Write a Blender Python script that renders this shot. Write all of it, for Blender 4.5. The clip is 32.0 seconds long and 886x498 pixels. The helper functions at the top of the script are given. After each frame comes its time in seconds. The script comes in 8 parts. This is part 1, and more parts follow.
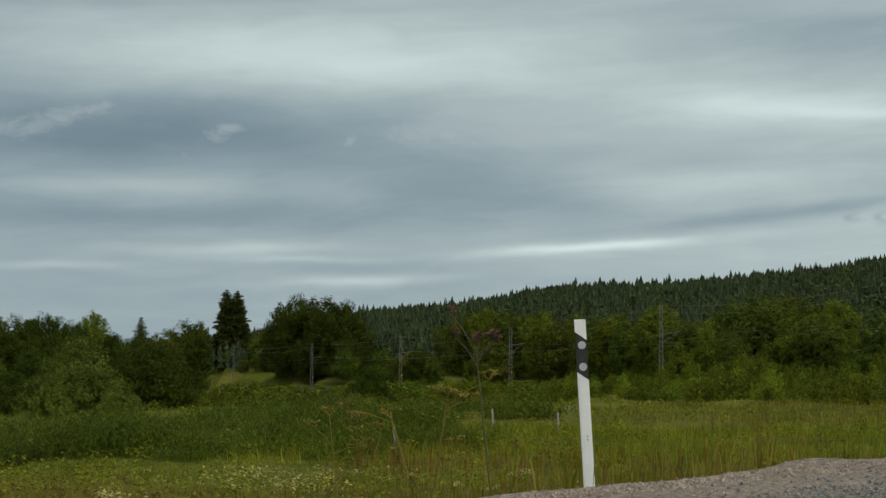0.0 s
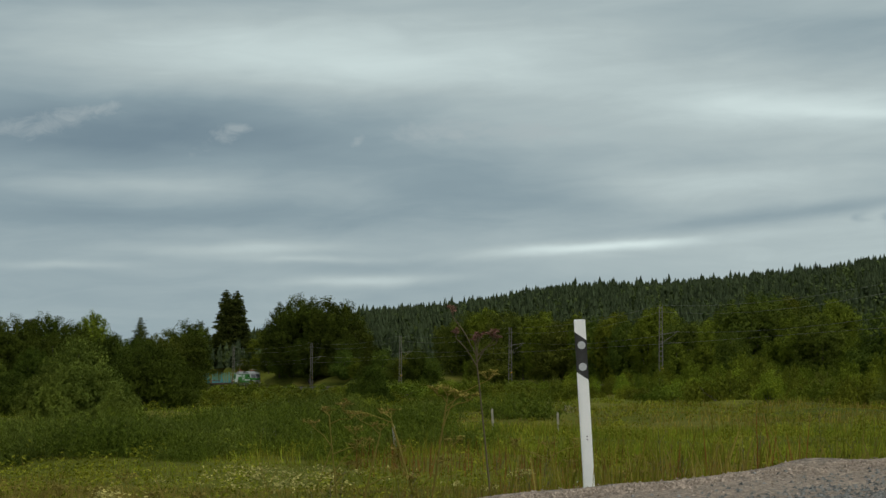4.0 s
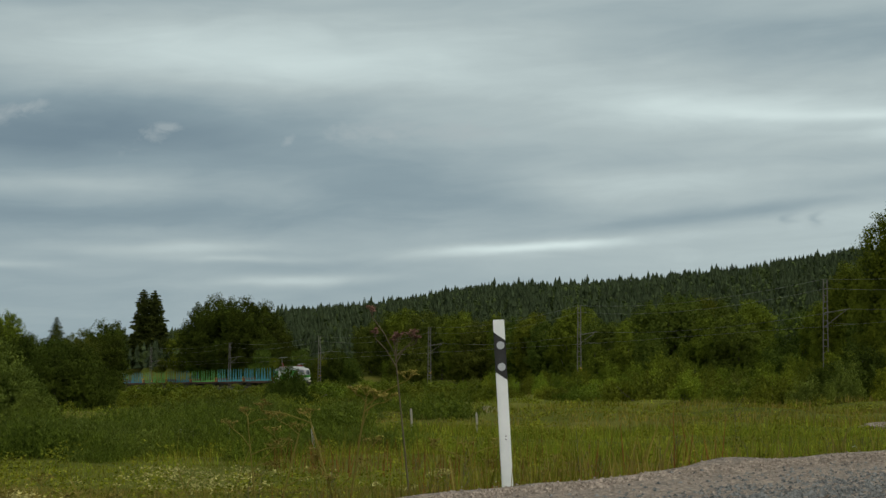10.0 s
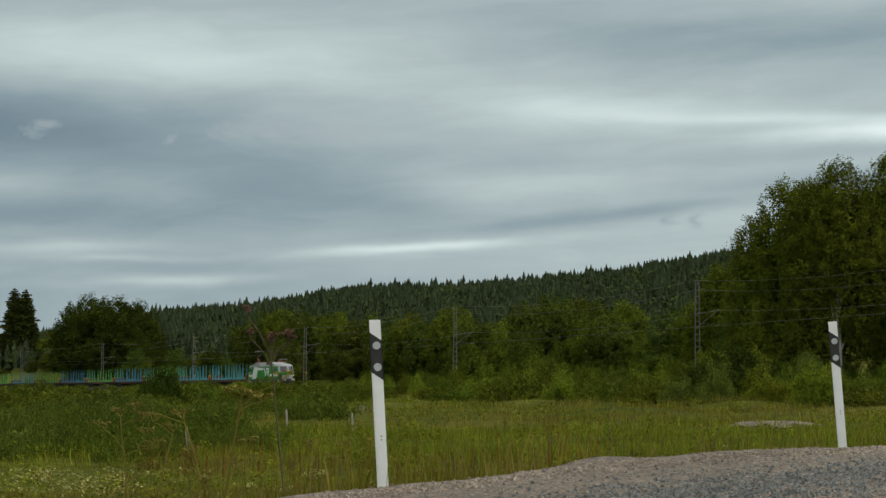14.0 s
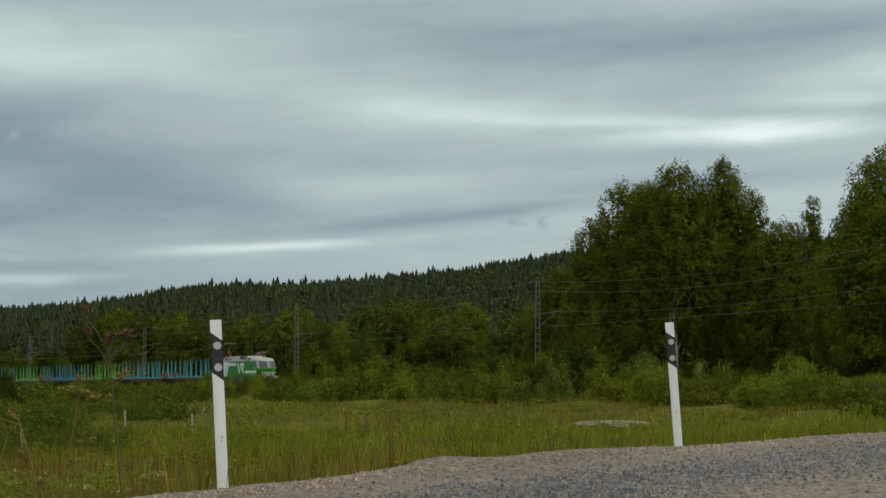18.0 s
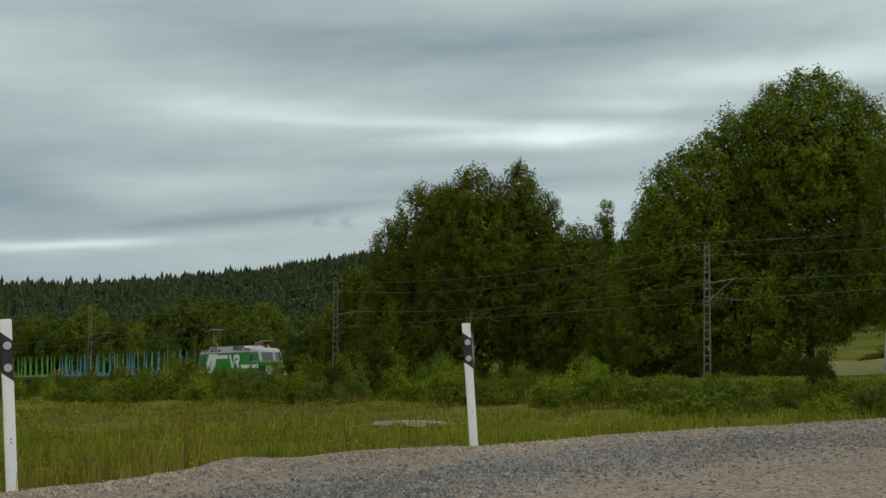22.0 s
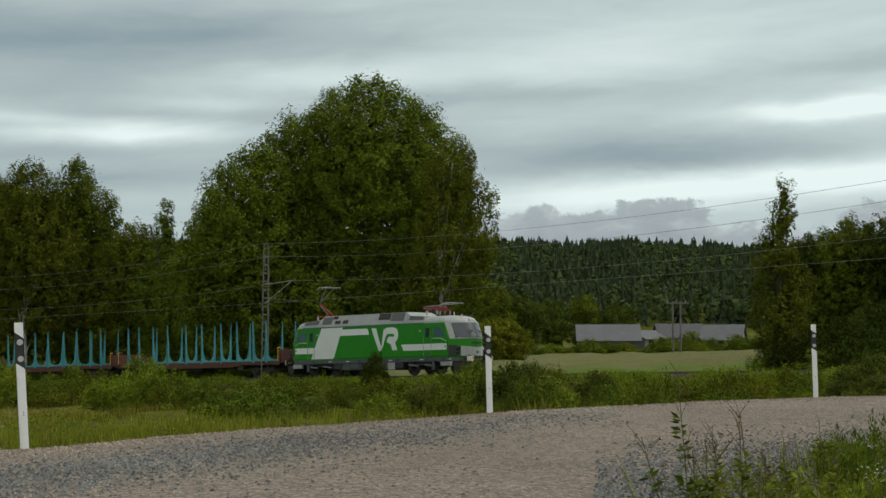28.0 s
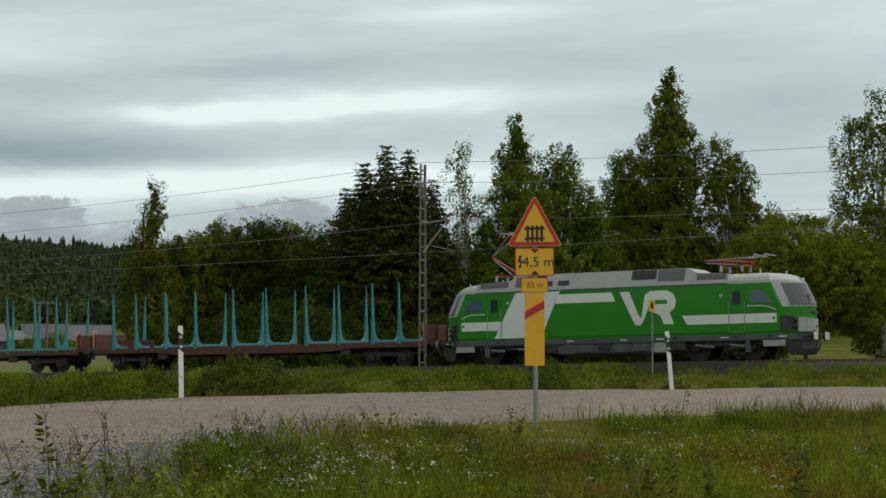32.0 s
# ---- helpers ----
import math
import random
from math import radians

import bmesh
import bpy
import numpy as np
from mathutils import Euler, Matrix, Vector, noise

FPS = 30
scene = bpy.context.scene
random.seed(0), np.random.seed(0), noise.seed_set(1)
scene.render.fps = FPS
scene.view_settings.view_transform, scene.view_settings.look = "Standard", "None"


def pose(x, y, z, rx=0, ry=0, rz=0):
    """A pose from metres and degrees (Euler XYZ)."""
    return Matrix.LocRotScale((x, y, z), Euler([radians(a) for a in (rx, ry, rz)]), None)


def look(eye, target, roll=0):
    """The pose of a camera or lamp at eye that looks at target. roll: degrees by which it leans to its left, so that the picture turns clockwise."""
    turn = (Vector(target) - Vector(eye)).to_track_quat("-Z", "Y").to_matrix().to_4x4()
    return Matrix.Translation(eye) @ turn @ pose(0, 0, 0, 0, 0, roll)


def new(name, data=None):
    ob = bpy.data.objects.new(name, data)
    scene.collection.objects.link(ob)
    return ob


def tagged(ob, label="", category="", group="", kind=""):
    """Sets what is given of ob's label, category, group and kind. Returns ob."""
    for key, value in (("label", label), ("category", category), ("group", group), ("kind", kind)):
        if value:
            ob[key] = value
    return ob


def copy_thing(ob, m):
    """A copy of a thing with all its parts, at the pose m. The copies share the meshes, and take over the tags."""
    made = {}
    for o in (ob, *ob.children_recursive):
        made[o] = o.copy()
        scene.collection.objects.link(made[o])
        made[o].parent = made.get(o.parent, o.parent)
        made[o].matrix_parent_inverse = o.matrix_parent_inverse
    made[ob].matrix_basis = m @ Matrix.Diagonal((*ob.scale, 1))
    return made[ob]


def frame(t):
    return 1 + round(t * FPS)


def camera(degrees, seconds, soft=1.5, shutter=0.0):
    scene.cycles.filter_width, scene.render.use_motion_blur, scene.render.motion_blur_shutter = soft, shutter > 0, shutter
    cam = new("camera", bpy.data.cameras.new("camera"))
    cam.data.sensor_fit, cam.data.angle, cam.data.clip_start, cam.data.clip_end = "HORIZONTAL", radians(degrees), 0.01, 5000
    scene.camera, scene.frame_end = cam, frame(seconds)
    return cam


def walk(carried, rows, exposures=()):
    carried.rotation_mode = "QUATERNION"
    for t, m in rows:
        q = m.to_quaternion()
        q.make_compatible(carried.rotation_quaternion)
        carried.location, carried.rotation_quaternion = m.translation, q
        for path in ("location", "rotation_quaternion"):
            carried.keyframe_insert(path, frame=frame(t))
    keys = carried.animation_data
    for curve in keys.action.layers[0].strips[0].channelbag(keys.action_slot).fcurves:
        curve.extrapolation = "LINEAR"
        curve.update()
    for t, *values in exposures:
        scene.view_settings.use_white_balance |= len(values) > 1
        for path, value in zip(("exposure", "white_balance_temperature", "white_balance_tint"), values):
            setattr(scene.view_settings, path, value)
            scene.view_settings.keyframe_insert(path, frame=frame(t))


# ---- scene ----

# ---- camera: a pan on a low tripod ----
EYE = 1.5
TURN = [(0, 0.000), (3.5, 0.009), (6, 0.020), (6.5, 0.079), (7, 0.285), (7.5, 0.581), (8, 0.979), (8.5, 1.355), (9, 1.817), (9.5, 2.299), (10, 2.736), (10.5, 3.280), (11, 3.866), (11.5, 4.381), (12, 4.899), (12.5, 5.326), (13, 5.810), (13.5, 6.347), (14, 6.918), (14.5, 7.494), (16.5, 10.288), (17, 10.952), (17.5, 11.624), (18, 12.252), (18.5, 13.057), (19, 13.797), (19.5, 14.588), (20, 15.458), (20.5, 16.318), (21, 17.201), (21.5, 18.113), (22, 19.076), (22.5, 20.046), (23, 20.960), (23.5, 21.772), (24, 22.569), (24.5, 23.415), (26.5, 28.145), (27, 29.970), (27.5, 31.872), (28, 33.909), (28.5, 35.875), (29, 38.025), (29.5, 40.490), (30, 43.065), (30.5, 45.931), (31, 48.784), (31.5, 51.828), (32, 55.023)]
cam = camera(29.3, 32.0, 1.5)


def aim(a):
    return pose(0, 0, EYE) @ pose(0, 0, 0, 0, 0, -a) @ pose(0, 0, 0, 90 + 3.800, 0, 0) @ pose(0, 0, 0, 0, 0, ROLL)


ROLL = -0.086
walk(cam, [(t, aim(a)) for t, a in TURN])

# ---- world, sun, sky ----
scene.view_settings.exposure = 0.0
world = bpy.data.worlds.new("overcast_sky")
scene.world = world
world.use_nodes = True
wn, wl = world.node_tree.nodes, world.node_tree.links
sky = wn.new("ShaderNodeTexSky")
sky.sky_type, sky.sun_disc = "NISHITA", False
sky.sun_elevation, sky.sun_rotation = radians(55), radians(117)
sky.air_density, sky.dust_density, sky.ozone_density = 1.2, 3.0, 1.0
grey = wn.new("ShaderNodeMixRGB")
grey.inputs[0].default_value = 0.8
grey.inputs[2].default_value = (5.15, 5.25, 4.75, 1)
wl.new(sky.outputs[0], grey.inputs[1])
wl.new(grey.outputs[0], wn["Background"].inputs[0])
wn["Background"].inputs[1].default_value = 0.165

sun = new("sun", bpy.data.lights.new("sun", "SUN"))
sun.data.energy, sun.data.angle, sun.data.color = 1.5, radians(50), (1.0, 0.96, 0.88)
sun.matrix_world = look((50, -25, 80), (0, 0, 0))


# ---- material helpers ----
def mat(name):
    m = bpy.data.materials.new(name)
    m.use_nodes = True
    nt = m.node_tree
    return m, nt.nodes, nt.links, nt.nodes["Principled BSDF"]


def tex(nodes, links, scale, detail=4, rough=0.6, coord="Object", stretch=None):
    tc = nodes.new("ShaderNodeTexCoord")
    n = nodes.new("ShaderNodeTexNoise")
    n.inputs["Scale"].default_value, n.inputs["Detail"].default_value, n.inputs["Roughness"].default_value = scale, detail, rough
    if stretch:
        mp = nodes.new("ShaderNodeMapping")
        mp.inputs["Scale"].default_value = stretch
        links.new(tc.outputs[coord], mp.inputs[0])
        links.new(mp.outputs[0], n.inputs["Vector"])
    else:
        links.new(tc.outputs[coord], n.inputs["Vector"])
    return n.outputs["Fac"]


def ramp(nodes, links, fac, stops):
    r = nodes.new("ShaderNodeValToRGB")
    while len(r.color_ramp.elements) < len(stops):
        r.color_ramp.elements.new(0.5)
    for e, (p, c) in zip(r.color_ramp.elements, stops):
        e.position, e.color = p, (*c, 1)
    if fac is not None:
        links.new(fac, r.inputs[0])
    return r.outputs[0]


def mix(nodes, links, fac, a, b, kind="MIX"):
    m = nodes.new("ShaderNodeMixRGB")
    m.blend_type = kind
    for k, v in ((0, fac), (1, a), (2, b)):
        if isinstance(v, (int, float)):
            m.inputs[k].default_value = v
        elif isinstance(v, tuple):
            m.inputs[k].default_value = (*v, 1)
        else:
            links.new(v, m.inputs[k])
    return m.outputs[0]


def bump(nodes, links, bsdf, height, strength=0.4, distance=0.02):
    b = nodes.new("ShaderNodeBump")
    b.inputs["Strength"].default_value, b.inputs["Distance"].default_value = strength, distance
    links.new(height, b.inputs["Height"])
    links.new(b.outputs[0], bsdf.inputs["Normal"])


def simple(name, a, b, scale=3.0, rough=0.6, metal=0.0, relief=0.0, var=0.0):
    """A surface that runs between two colours in patches and fine grain."""
    m, n, l, p = mat(name)
    big = tex(n, l, scale, 5, 0.65)
    fine = tex(n, l, scale * 14, 3, 0.6)
    f = mix(n, l, 0.35, big, fine)
    col = ramp(n, l, f, [(0.35, a), (0.65, b)])
    if var:
        oi = n.new("ShaderNodeObjectInfo")
        hsv = n.new("ShaderNodeHueSaturation")
        mr = n.new("ShaderNodeMapRange")
        mr.inputs[3].default_value, mr.inputs[4].default_value = 1 - var, 1 + var
        l.new(oi.outputs["Random"], mr.inputs[0])
        l.new(mr.outputs[0], hsv.inputs["Value"])
        l.new(col, hsv.inputs["Color"])
        col = hsv.outputs[0]
    l.new(col, p.inputs["Base Color"])
    p.inputs["Roughness"].default_value, p.inputs["Metallic"].default_value = rough, metal
    if relief:
        bump(n, l, p, fine, relief, 0.01)
    return m


def leafy(name, dark, light, hue=0.03, through_light=0.16, green=True):
    """Leaves: each one a little different, thin enough to let some light through."""
    m, n, l, p = mat(name)
    g = n.new("ShaderNodeNewGeometry")
    col = ramp(n, l, g.outputs["Random Per Island"], [(0.0, dark), (0.75, light), (1.0, tuple(min(1, c * 1.35) for c in light))])
    patch = tex(n, l, 0.45, 3, 0.6)
    shade = ramp(n, l, patch, [(0.3, (0.75, 0.75, 0.75)), (0.7, (1.2, 1.2, 1.2))] if not green else [(0.3, (0.56, 0.6, 0.46)), (0.5, (0.96, 0.95, 0.72)), (0.7, (1.34, 1.28, 0.88))])
    col = mix(n, l, 1.0, col, shade, "MULTIPLY")
    oi = n.new("ShaderNodeObjectInfo")
    hsv = n.new("ShaderNodeHueSaturation")
    mr = n.new("ShaderNodeMapRange")
    mr.inputs[3].default_value, mr.inputs[4].default_value = 0.5 - hue * 0.5, 0.5 + hue * 0.5
    mv = n.new("ShaderNodeMapRange")
    mv.inputs[3].default_value, mv.inputs[4].default_value = 0.85, 1.15
    l.new(oi.outputs["Random"], mr.inputs[0])
    l.new(oi.outputs["Random"], mv.inputs[0])
    l.new(mr.outputs[0], hsv.inputs["Hue"])
    l.new(mv.outputs[0], hsv.inputs["Value"])
    l.new(col, hsv.inputs["Color"])
    l.new(hsv.outputs[0], p.inputs["Base Color"])
    p.inputs["Roughness"].default_value = 0.85
    p.inputs["Specular IOR Level"].default_value = 0.02
    tr = n.new("ShaderNodeBsdfTranslucent")
    l.new(hsv.outputs[0], tr.inputs[0])
    ms = n.new("ShaderNodeMixShader")
    ms.inputs[0].default_value = through_light
    l.new(p.outputs[0], ms.inputs[1])
    l.new(tr.outputs[0], ms.inputs[2])
    l.new(ms.outputs[0], n["Material Output"].inputs[0])
    return m


# ---- mesh helpers ----
def mesh_of(name, verts, faces, material, smooth=False):
    me = bpy.data.meshes.new(name)
    me.from_pydata([tuple(v) for v in verts], [], faces)
    me.update()
    if material:
        me.materials.append(material)
    if smooth:
        me.polygons.foreach_set("use_smooth", [True] * len(me.polygons))
    return me


def quick_mesh(name, verts, size, material, smooth=False):
    """Many loose faces of one size (3 or 4 corners each), given as one long run of corners."""
    verts = np.asarray(verts, dtype=np.float32).reshape(-1, 3)
    nf = len(verts) // size
    me = bpy.data.meshes.new(name)
    me.vertices.add(len(verts))
    me.vertices.foreach_set("co", verts.ravel())
    me.loops.add(nf * size)
    me.loops.foreach_set("vertex_index", np.arange(nf * size, dtype=np.int32))
    me.polygons.add(nf)
    me.polygons.foreach_set("loop_start", np.arange(nf, dtype=np.int32) * size)
    me.polygons.foreach_set("loop_total", np.full(nf, size, dtype=np.int32))
    me.update(calc_edges=True)
    me.materials.append(material)
    if smooth:
        me.polygons.foreach_set("use_smooth", [True] * nf)
    return me


def indexed_mesh(name, verts, faces, material, smooth=True):
    """A mesh from arrays of corners and of faces that share them (all of one size)."""
    verts, faces = np.asarray(verts, np.float32), np.asarray(faces, np.int32)
    nf, size = faces.shape
    me = bpy.data.meshes.new(name)
    me.vertices.add(len(verts))
    me.vertices.foreach_set("co", verts.ravel())
    me.loops.add(nf * size)
    me.loops.foreach_set("vertex_index", faces.ravel())
    me.polygons.add(nf)
    me.polygons.foreach_set("loop_start", np.arange(nf, dtype=np.int32) * size)
    me.polygons.foreach_set("loop_total", np.full(nf, size, dtype=np.int32))
    me.update(calc_edges=True)
    if material:
        me.materials.append(material)
    if smooth:
        me.polygons.foreach_set("use_smooth", [True] * nf)
    return me


def part(name, data, parent, label="", m=None):
    """Links a mesh as one part under a thing; data is a mesh, or a bmesh and its material."""
    if isinstance(data, tuple):
        bm, material = data
        me = bpy.data.meshes.new(name)
        bm.to_mesh(me)
        bm.free()
        me.materials.append(material)
        data = me
    ob = new(name, data)
    ob.parent = parent
    if m is not None:
        ob.matrix_basis = m
    if label:
        ob["label"] = label
    return ob


def box(bm, x0, x1, y0, y1, z0, z1, bevel=0.0):
    r = bmesh.ops.create_cube(bm, size=1.0, matrix=Matrix.Translation(((x0 + x1) / 2, (y0 + y1) / 2, (z0 + z1) / 2)) @ Matrix.Diagonal((x1 - x0, y1 - y0, z1 - z0, 1)))
    if bevel:
        es = list({e for v in r["verts"] for e in v.link_edges})
        bmesh.ops.bevel(bm, geom=es, offset=bevel, segments=1, affect="EDGES")
    return bm


def rod(bm, a, b, r0, r1=None, sides=8):
    a, b = Vector(a), Vector(b)
    m = Matrix.Translation((a + b) / 2) @ (b - a).to_track_quat("Z", "Y").to_matrix().to_4x4()
    bmesh.ops.create_cone(bm, cap_ends=True, segments=sides, radius1=r0, radius2=r0 if r1 is None else r1, depth=(b - a).length, matrix=m)
    return bm


def bmbox(*a, **k):
    return box(bmesh.new(), *a, **k)


def bmrod(*a, **k):
    return rod(bmesh.new(), *a, **k)


def prism(outline, x0, x1):
    """A plate of the outline (y, z), drawn out along x."""
    bm = bmesh.new()
    f = bm.faces.new([bm.verts.new((x0, y, z)) for y, z in outline])
    r = bmesh.ops.extrude_face_region(bm, geom=[f])
    bmesh.ops.translate(bm, vec=(x1 - x0, 0, 0), verts=[v for v in r["geom"] if isinstance(v, bmesh.types.BMVert)])
    bmesh.ops.recalc_face_normals(bm, faces=bm.faces)
    return bm


def thing(name, label, category, m=None, group="", kind=""):
    ob = new(name)
    ob.empty_display_size = 0.3
    if m is not None:
        ob.matrix_basis = m
    return tagged(ob, label, category, group, kind)


# ---- the plan: bearings (degrees to the right of the first view) and distances ----
def at(az, d):
    return d * math.sin(radians(az)), d * math.cos(radians(az))


TRACK0 = (63.25, 94.1, EYE - 0.905, 170.82, 0.0511, 7.69e-5, 0.0151)


def track(s):
    """The railway's middle line at rail height, s metres along it: x, y, z and the bearing in which trains run."""
    x, y, z, th, k, k2, sl = TRACK0
    n = 40
    ss = (np.arange(n) + 0.5) * s / n
    a = np.radians(th + k * ss + k2 * ss ** 2 / 2)
    return x + float(np.sin(a).sum()) * s / n, y + float(np.cos(a).sum()) * s / n, z + sl * s, th + k * s + k2 * s * s / 2


LINE = np.array([track(s)[:3] for s in np.arange(-700, 260, 5.0)])
LINE_AZ = np.degrees(np.arctan2(LINE[:, 0], LINE[:, 1]))
LINE_D = np.hypot(LINE[:, 0], LINE[:, 1])

# edges of the gravel road: bearing, distance, height below the eye
FAR_EDGE = [(-146, 94, 0.8), (-142, 47, 0.8), (-135, 25.5, 0.8), (-125, 15.6, 0.79), (-110, 10.3, 0.79), (-90, 7.6, 0.78), (-60, 6.6, 0.78), (-40, 7.2, 0.77), (-20, 7.9, 0.77), (-5, 8.8, 0.80), (0, 9.2, 0.79), (4.9, 9.9, 0.766), (10, 11.0, 0.735), (20.1, 13.4, 0.69), (28, 15.8, 0.64), (35.5, 18.8, 0.6),
            (41, 21.2, 0.545), (46.3, 23.3, 0.5), (52, 25.4, 0.485), (58, 27.2, 0.475), (62.7, 28.2, 0.475), (70, 29.5, 0.46), (80, 31.5, 0.4), (95, 36, 0.3), (106, 46, 0.2), (115, 70, 0.1)]
NEAR_EDGE = [(-146, 31, 0.82), (-142, 15.8, 0.82), (-135, 8.5, 0.82), (-125, 5.2, 0.81), (-110, 3.4, 0.8), (-90, 2.54, 0.8), (-60, 2.2, 0.8), (-40, 2.3, 0.8), (-20, 2.6, 0.8), (-5, 3.2, 0.8), (0, 3.5, 0.8), (4.9, 3.9, 0.8), (10, 4.4, 0.8), (20.1, 5.4, 0.8), (28, 6.4, 0.8), (35.5, 8.2, 0.79),
             (41, 10.6, 0.79), (46.3, 14.6, 0.8), (52, 19.4, 0.79), (58, 22.6, 0.79), (62.7, 23.9, 0.76), (70, 25.4, 0.7), (80, 27.2, 0.6), (95, 30, 0.45), (106, 38, 0.35), (115, 55, 0.25)]


def road_edge(rows, az):
    a, d, z = zip(*rows)
    return np.interp(az, a, d), -np.interp(az, a, z)


# skyline of the wooded hills: bearing, angle over the eye
RIDGE = [(-40, 0.9), (-18, 0.9), (-9, 0.9), (-6.4, 1.25), (-3.1, 1.88), (0.4, 2.15), (4.1, 2.68), (8.8, 2.8), (12.5, 3.08), (14.3, 3.32), (16.6, 3.6), (22, 3.8), (30, 3.7), (35.7, 3.45), (38, 3.2), (40.6, 3.3),
         (43.7, 3.05), (47, 3.0), (60, 3.0), (80, 3.0), (120, 2.0)]


def smooth01(t):
    t = np.clip(t, 0, 1)
    return t * t * (3 - 2 * t)


def ground(x, y):
    """Height of the land, for arrays of places."""
    x, y = np.atleast_1d(np.asarray(x, float)), np.atleast_1d(np.asarray(y, float))
    d = np.hypot(x, y)
    az = np.degrees(np.arctan2(x, y))
    i = np.empty(len(x), int)
    q = np.empty(len(x))
    for k in range(0, len(x), 20000):
        dd = np.hypot(x[k:k + 20000, None] - LINE[None, :, 0], y[k:k + 20000, None] - LINE[None, :, 1])
        i[k:k + 20000] = dd.argmin(1)
        q[k:k + 20000] = dd.min(1)
    ztr = LINE[i, 2] - EYE
    dtr = np.interp(az, LINE_AZ[::1] if LINE_AZ[0] < LINE_AZ[-1] else LINE_AZ[::-1], LINE_D[::1] if LINE_AZ[0] < LINE_AZ[-1] else LINE_D[::-1], left=600, right=140)
    fe, fz = road_edge(FAR_EDGE, az)
    ne, nz = road_edge(NEAR_EDGE, az)
    # meadow between the road and the railway
    order = np.argsort(LINE_AZ)
    zaz = np.interp(az, LINE_AZ[order], LINE[order, 2]) - EYE
    meadow = -1.45 + (zaz + 1.45 - 1.0) * np.clip((d - 16) / np.maximum(dtr - 22, 20), 0, 1)
    # beyond the railway
    rise = np.interp(az, [-20, 10, 25, 36, 50, 75], [0.0, 0.004, 0.012, 0.029, 0.026, 0.012])
    beyond = ztr - 1.0 + rise * np.clip(d - dtr - 6, 0, 250)
    far = 780.0
    top = np.tan(np.radians(np.interp(az, [r[0] for r in RIDGE], [r[1] for r in RIDGE]))) * far - 5.0
    hill = smooth01((d - 330) / (far - 330)) * np.maximum(top + 5, 0)
    z = np.where(d < dtr, meadow, beyond) + np.where(d > dtr, hill, 0)
    # railway bed
    bed = np.clip((q - 2.6) / 2.0, 0, 1)
    z = np.where(q < 4.6, ztr - 0.42 - 0.6 * bed, z)
    z = np.where((q >= 4.6) & (q < 9), z + (ztr - 1.02 - z) * (1 - smooth01((q - 4.6) / 4.4)), z)
    # the road and its banks
    onroad = (az > -146) & (az < 115)
    t = np.clip((d - ne) / np.maximum(fe - ne, 0.5), 0, 1)
    rz = nz + (fz - nz) * t
    out = smooth01((d - fe) / 2.6)
    ins = smooth01((ne - d) / 2.2)
    near = np.where(d >= fe, fz + (z - fz) * out, np.where(d <= ne, nz + (-1.12 - nz) * ins, rz))
    z = np.where(onroad & (d < fe + 2.6), near, z)
    z = np.where(~onroad & (d < 12), -0.9, z)
    wob = 0.05 * np.sin(x * 0.9 + 1.3 * np.sin(y * 0.7)) + 0.06 * np.sin(y * 0.53 + x * 0.31)
    z = z + np.where((d > fe + 0.6) & (q > 6), wob * np.clip(d / 25, 0, 3), 0)
    return z + EYE


def gz(x, y):
    return float(ground(x, y)[0])


def stand(az, d):
    x, y = at(az, d)
    return x, y, gz(x, y)


# ---- sky backdrop: a layer of cloud that drifts slowly ----
# soft streaks: bearing, height, half width, half height (degrees), tilt, strength
PALE = [(-6, 10.6, 9, 1.3, -0.01, 0.30), (3, 9.6, 8, 0.8, -0.03, 0.12), (11.6, 8.5, 5, 0.6, -0.03, 0.26), (17.0, 8.1, 4, 0.18, -0.03, 0.2), (8.5, 6.0, 5, 0.5, 0.03, 0.2), (5.6, 3.9, 3.2, 0.17, 0.06, 0.36), (3.0, 3.65, 3.0, 0.3, 0.05, 0.12), (-3.1, 2.75, 2.8, 0.18, 0.04, 0.28), (-5.0, 3.45, 2.2, 0.12, 0.0, 0.2),
        (-6.6, 3.8, 3.0, 0.22, 0.02, 0.22), (-13, 3.2, 2.4, 0.14, 0.0, 0.18), (-10.5, 5.9, 3.5, 0.3, 0.0, 0.16), (21.8, 7.6, 3.6, 0.36, 0.03, 0.55), (24.2, 8.7, 2.2, 0.25, 0.02, 0.25), (28.5, 9.7, 5, 0.6, 0.07, 0.26)]
BRIGHT = [(38.5, 10.4, 8, 1.1, 0.02, 0.2), (45.6, 8.35, 4.0, 0.32, 0.03, 0.5), (51.5, 8.8, 5.0, 0.42, 0.05, 0.42), (40.5, 5.75, 8.5, 0.6, 0.05, 0.6), (51, 6.3, 6, 0.7, 0.02, 0.35), (66, 8.5, 8, 3.0, 0.0, -0.2), (54, 11.9, 4, 0.4, 0.0, 0.25)]
DARK = [(-10, 7.7, 8.5, 1.05, 0.0, -0.46), (0.5, 5.9, 6, 1.0, -0.06, -0.26), (-8, 4.9, 8, 0.5, 0.0, -0.2), (12, 4.95, 5.5, 0.3, 0.09, -0.26), (13, 11.0, 7, 1.0, -0.03, -0.15), (16, 6.9, 6, 0.3, 0.02, -0.1), (24, 10.9, 9, 0.9, 0.03, -0.24), (20, 6.1, 6, 0.28, 0.05, -0.14),
        (34, 9.0, 7, 0.45, 0.02, -0.18), (40, 7.0, 6, 0.6, 0.02, -0.3), (46, 9.9, 7, 0.5, 0.03, -0.22), (13.8, 4.7, 0.3, 0.12, 0.2, -0.16), (14.8, 4.7, 0.3, 0.12, 0.4, -0.18)]
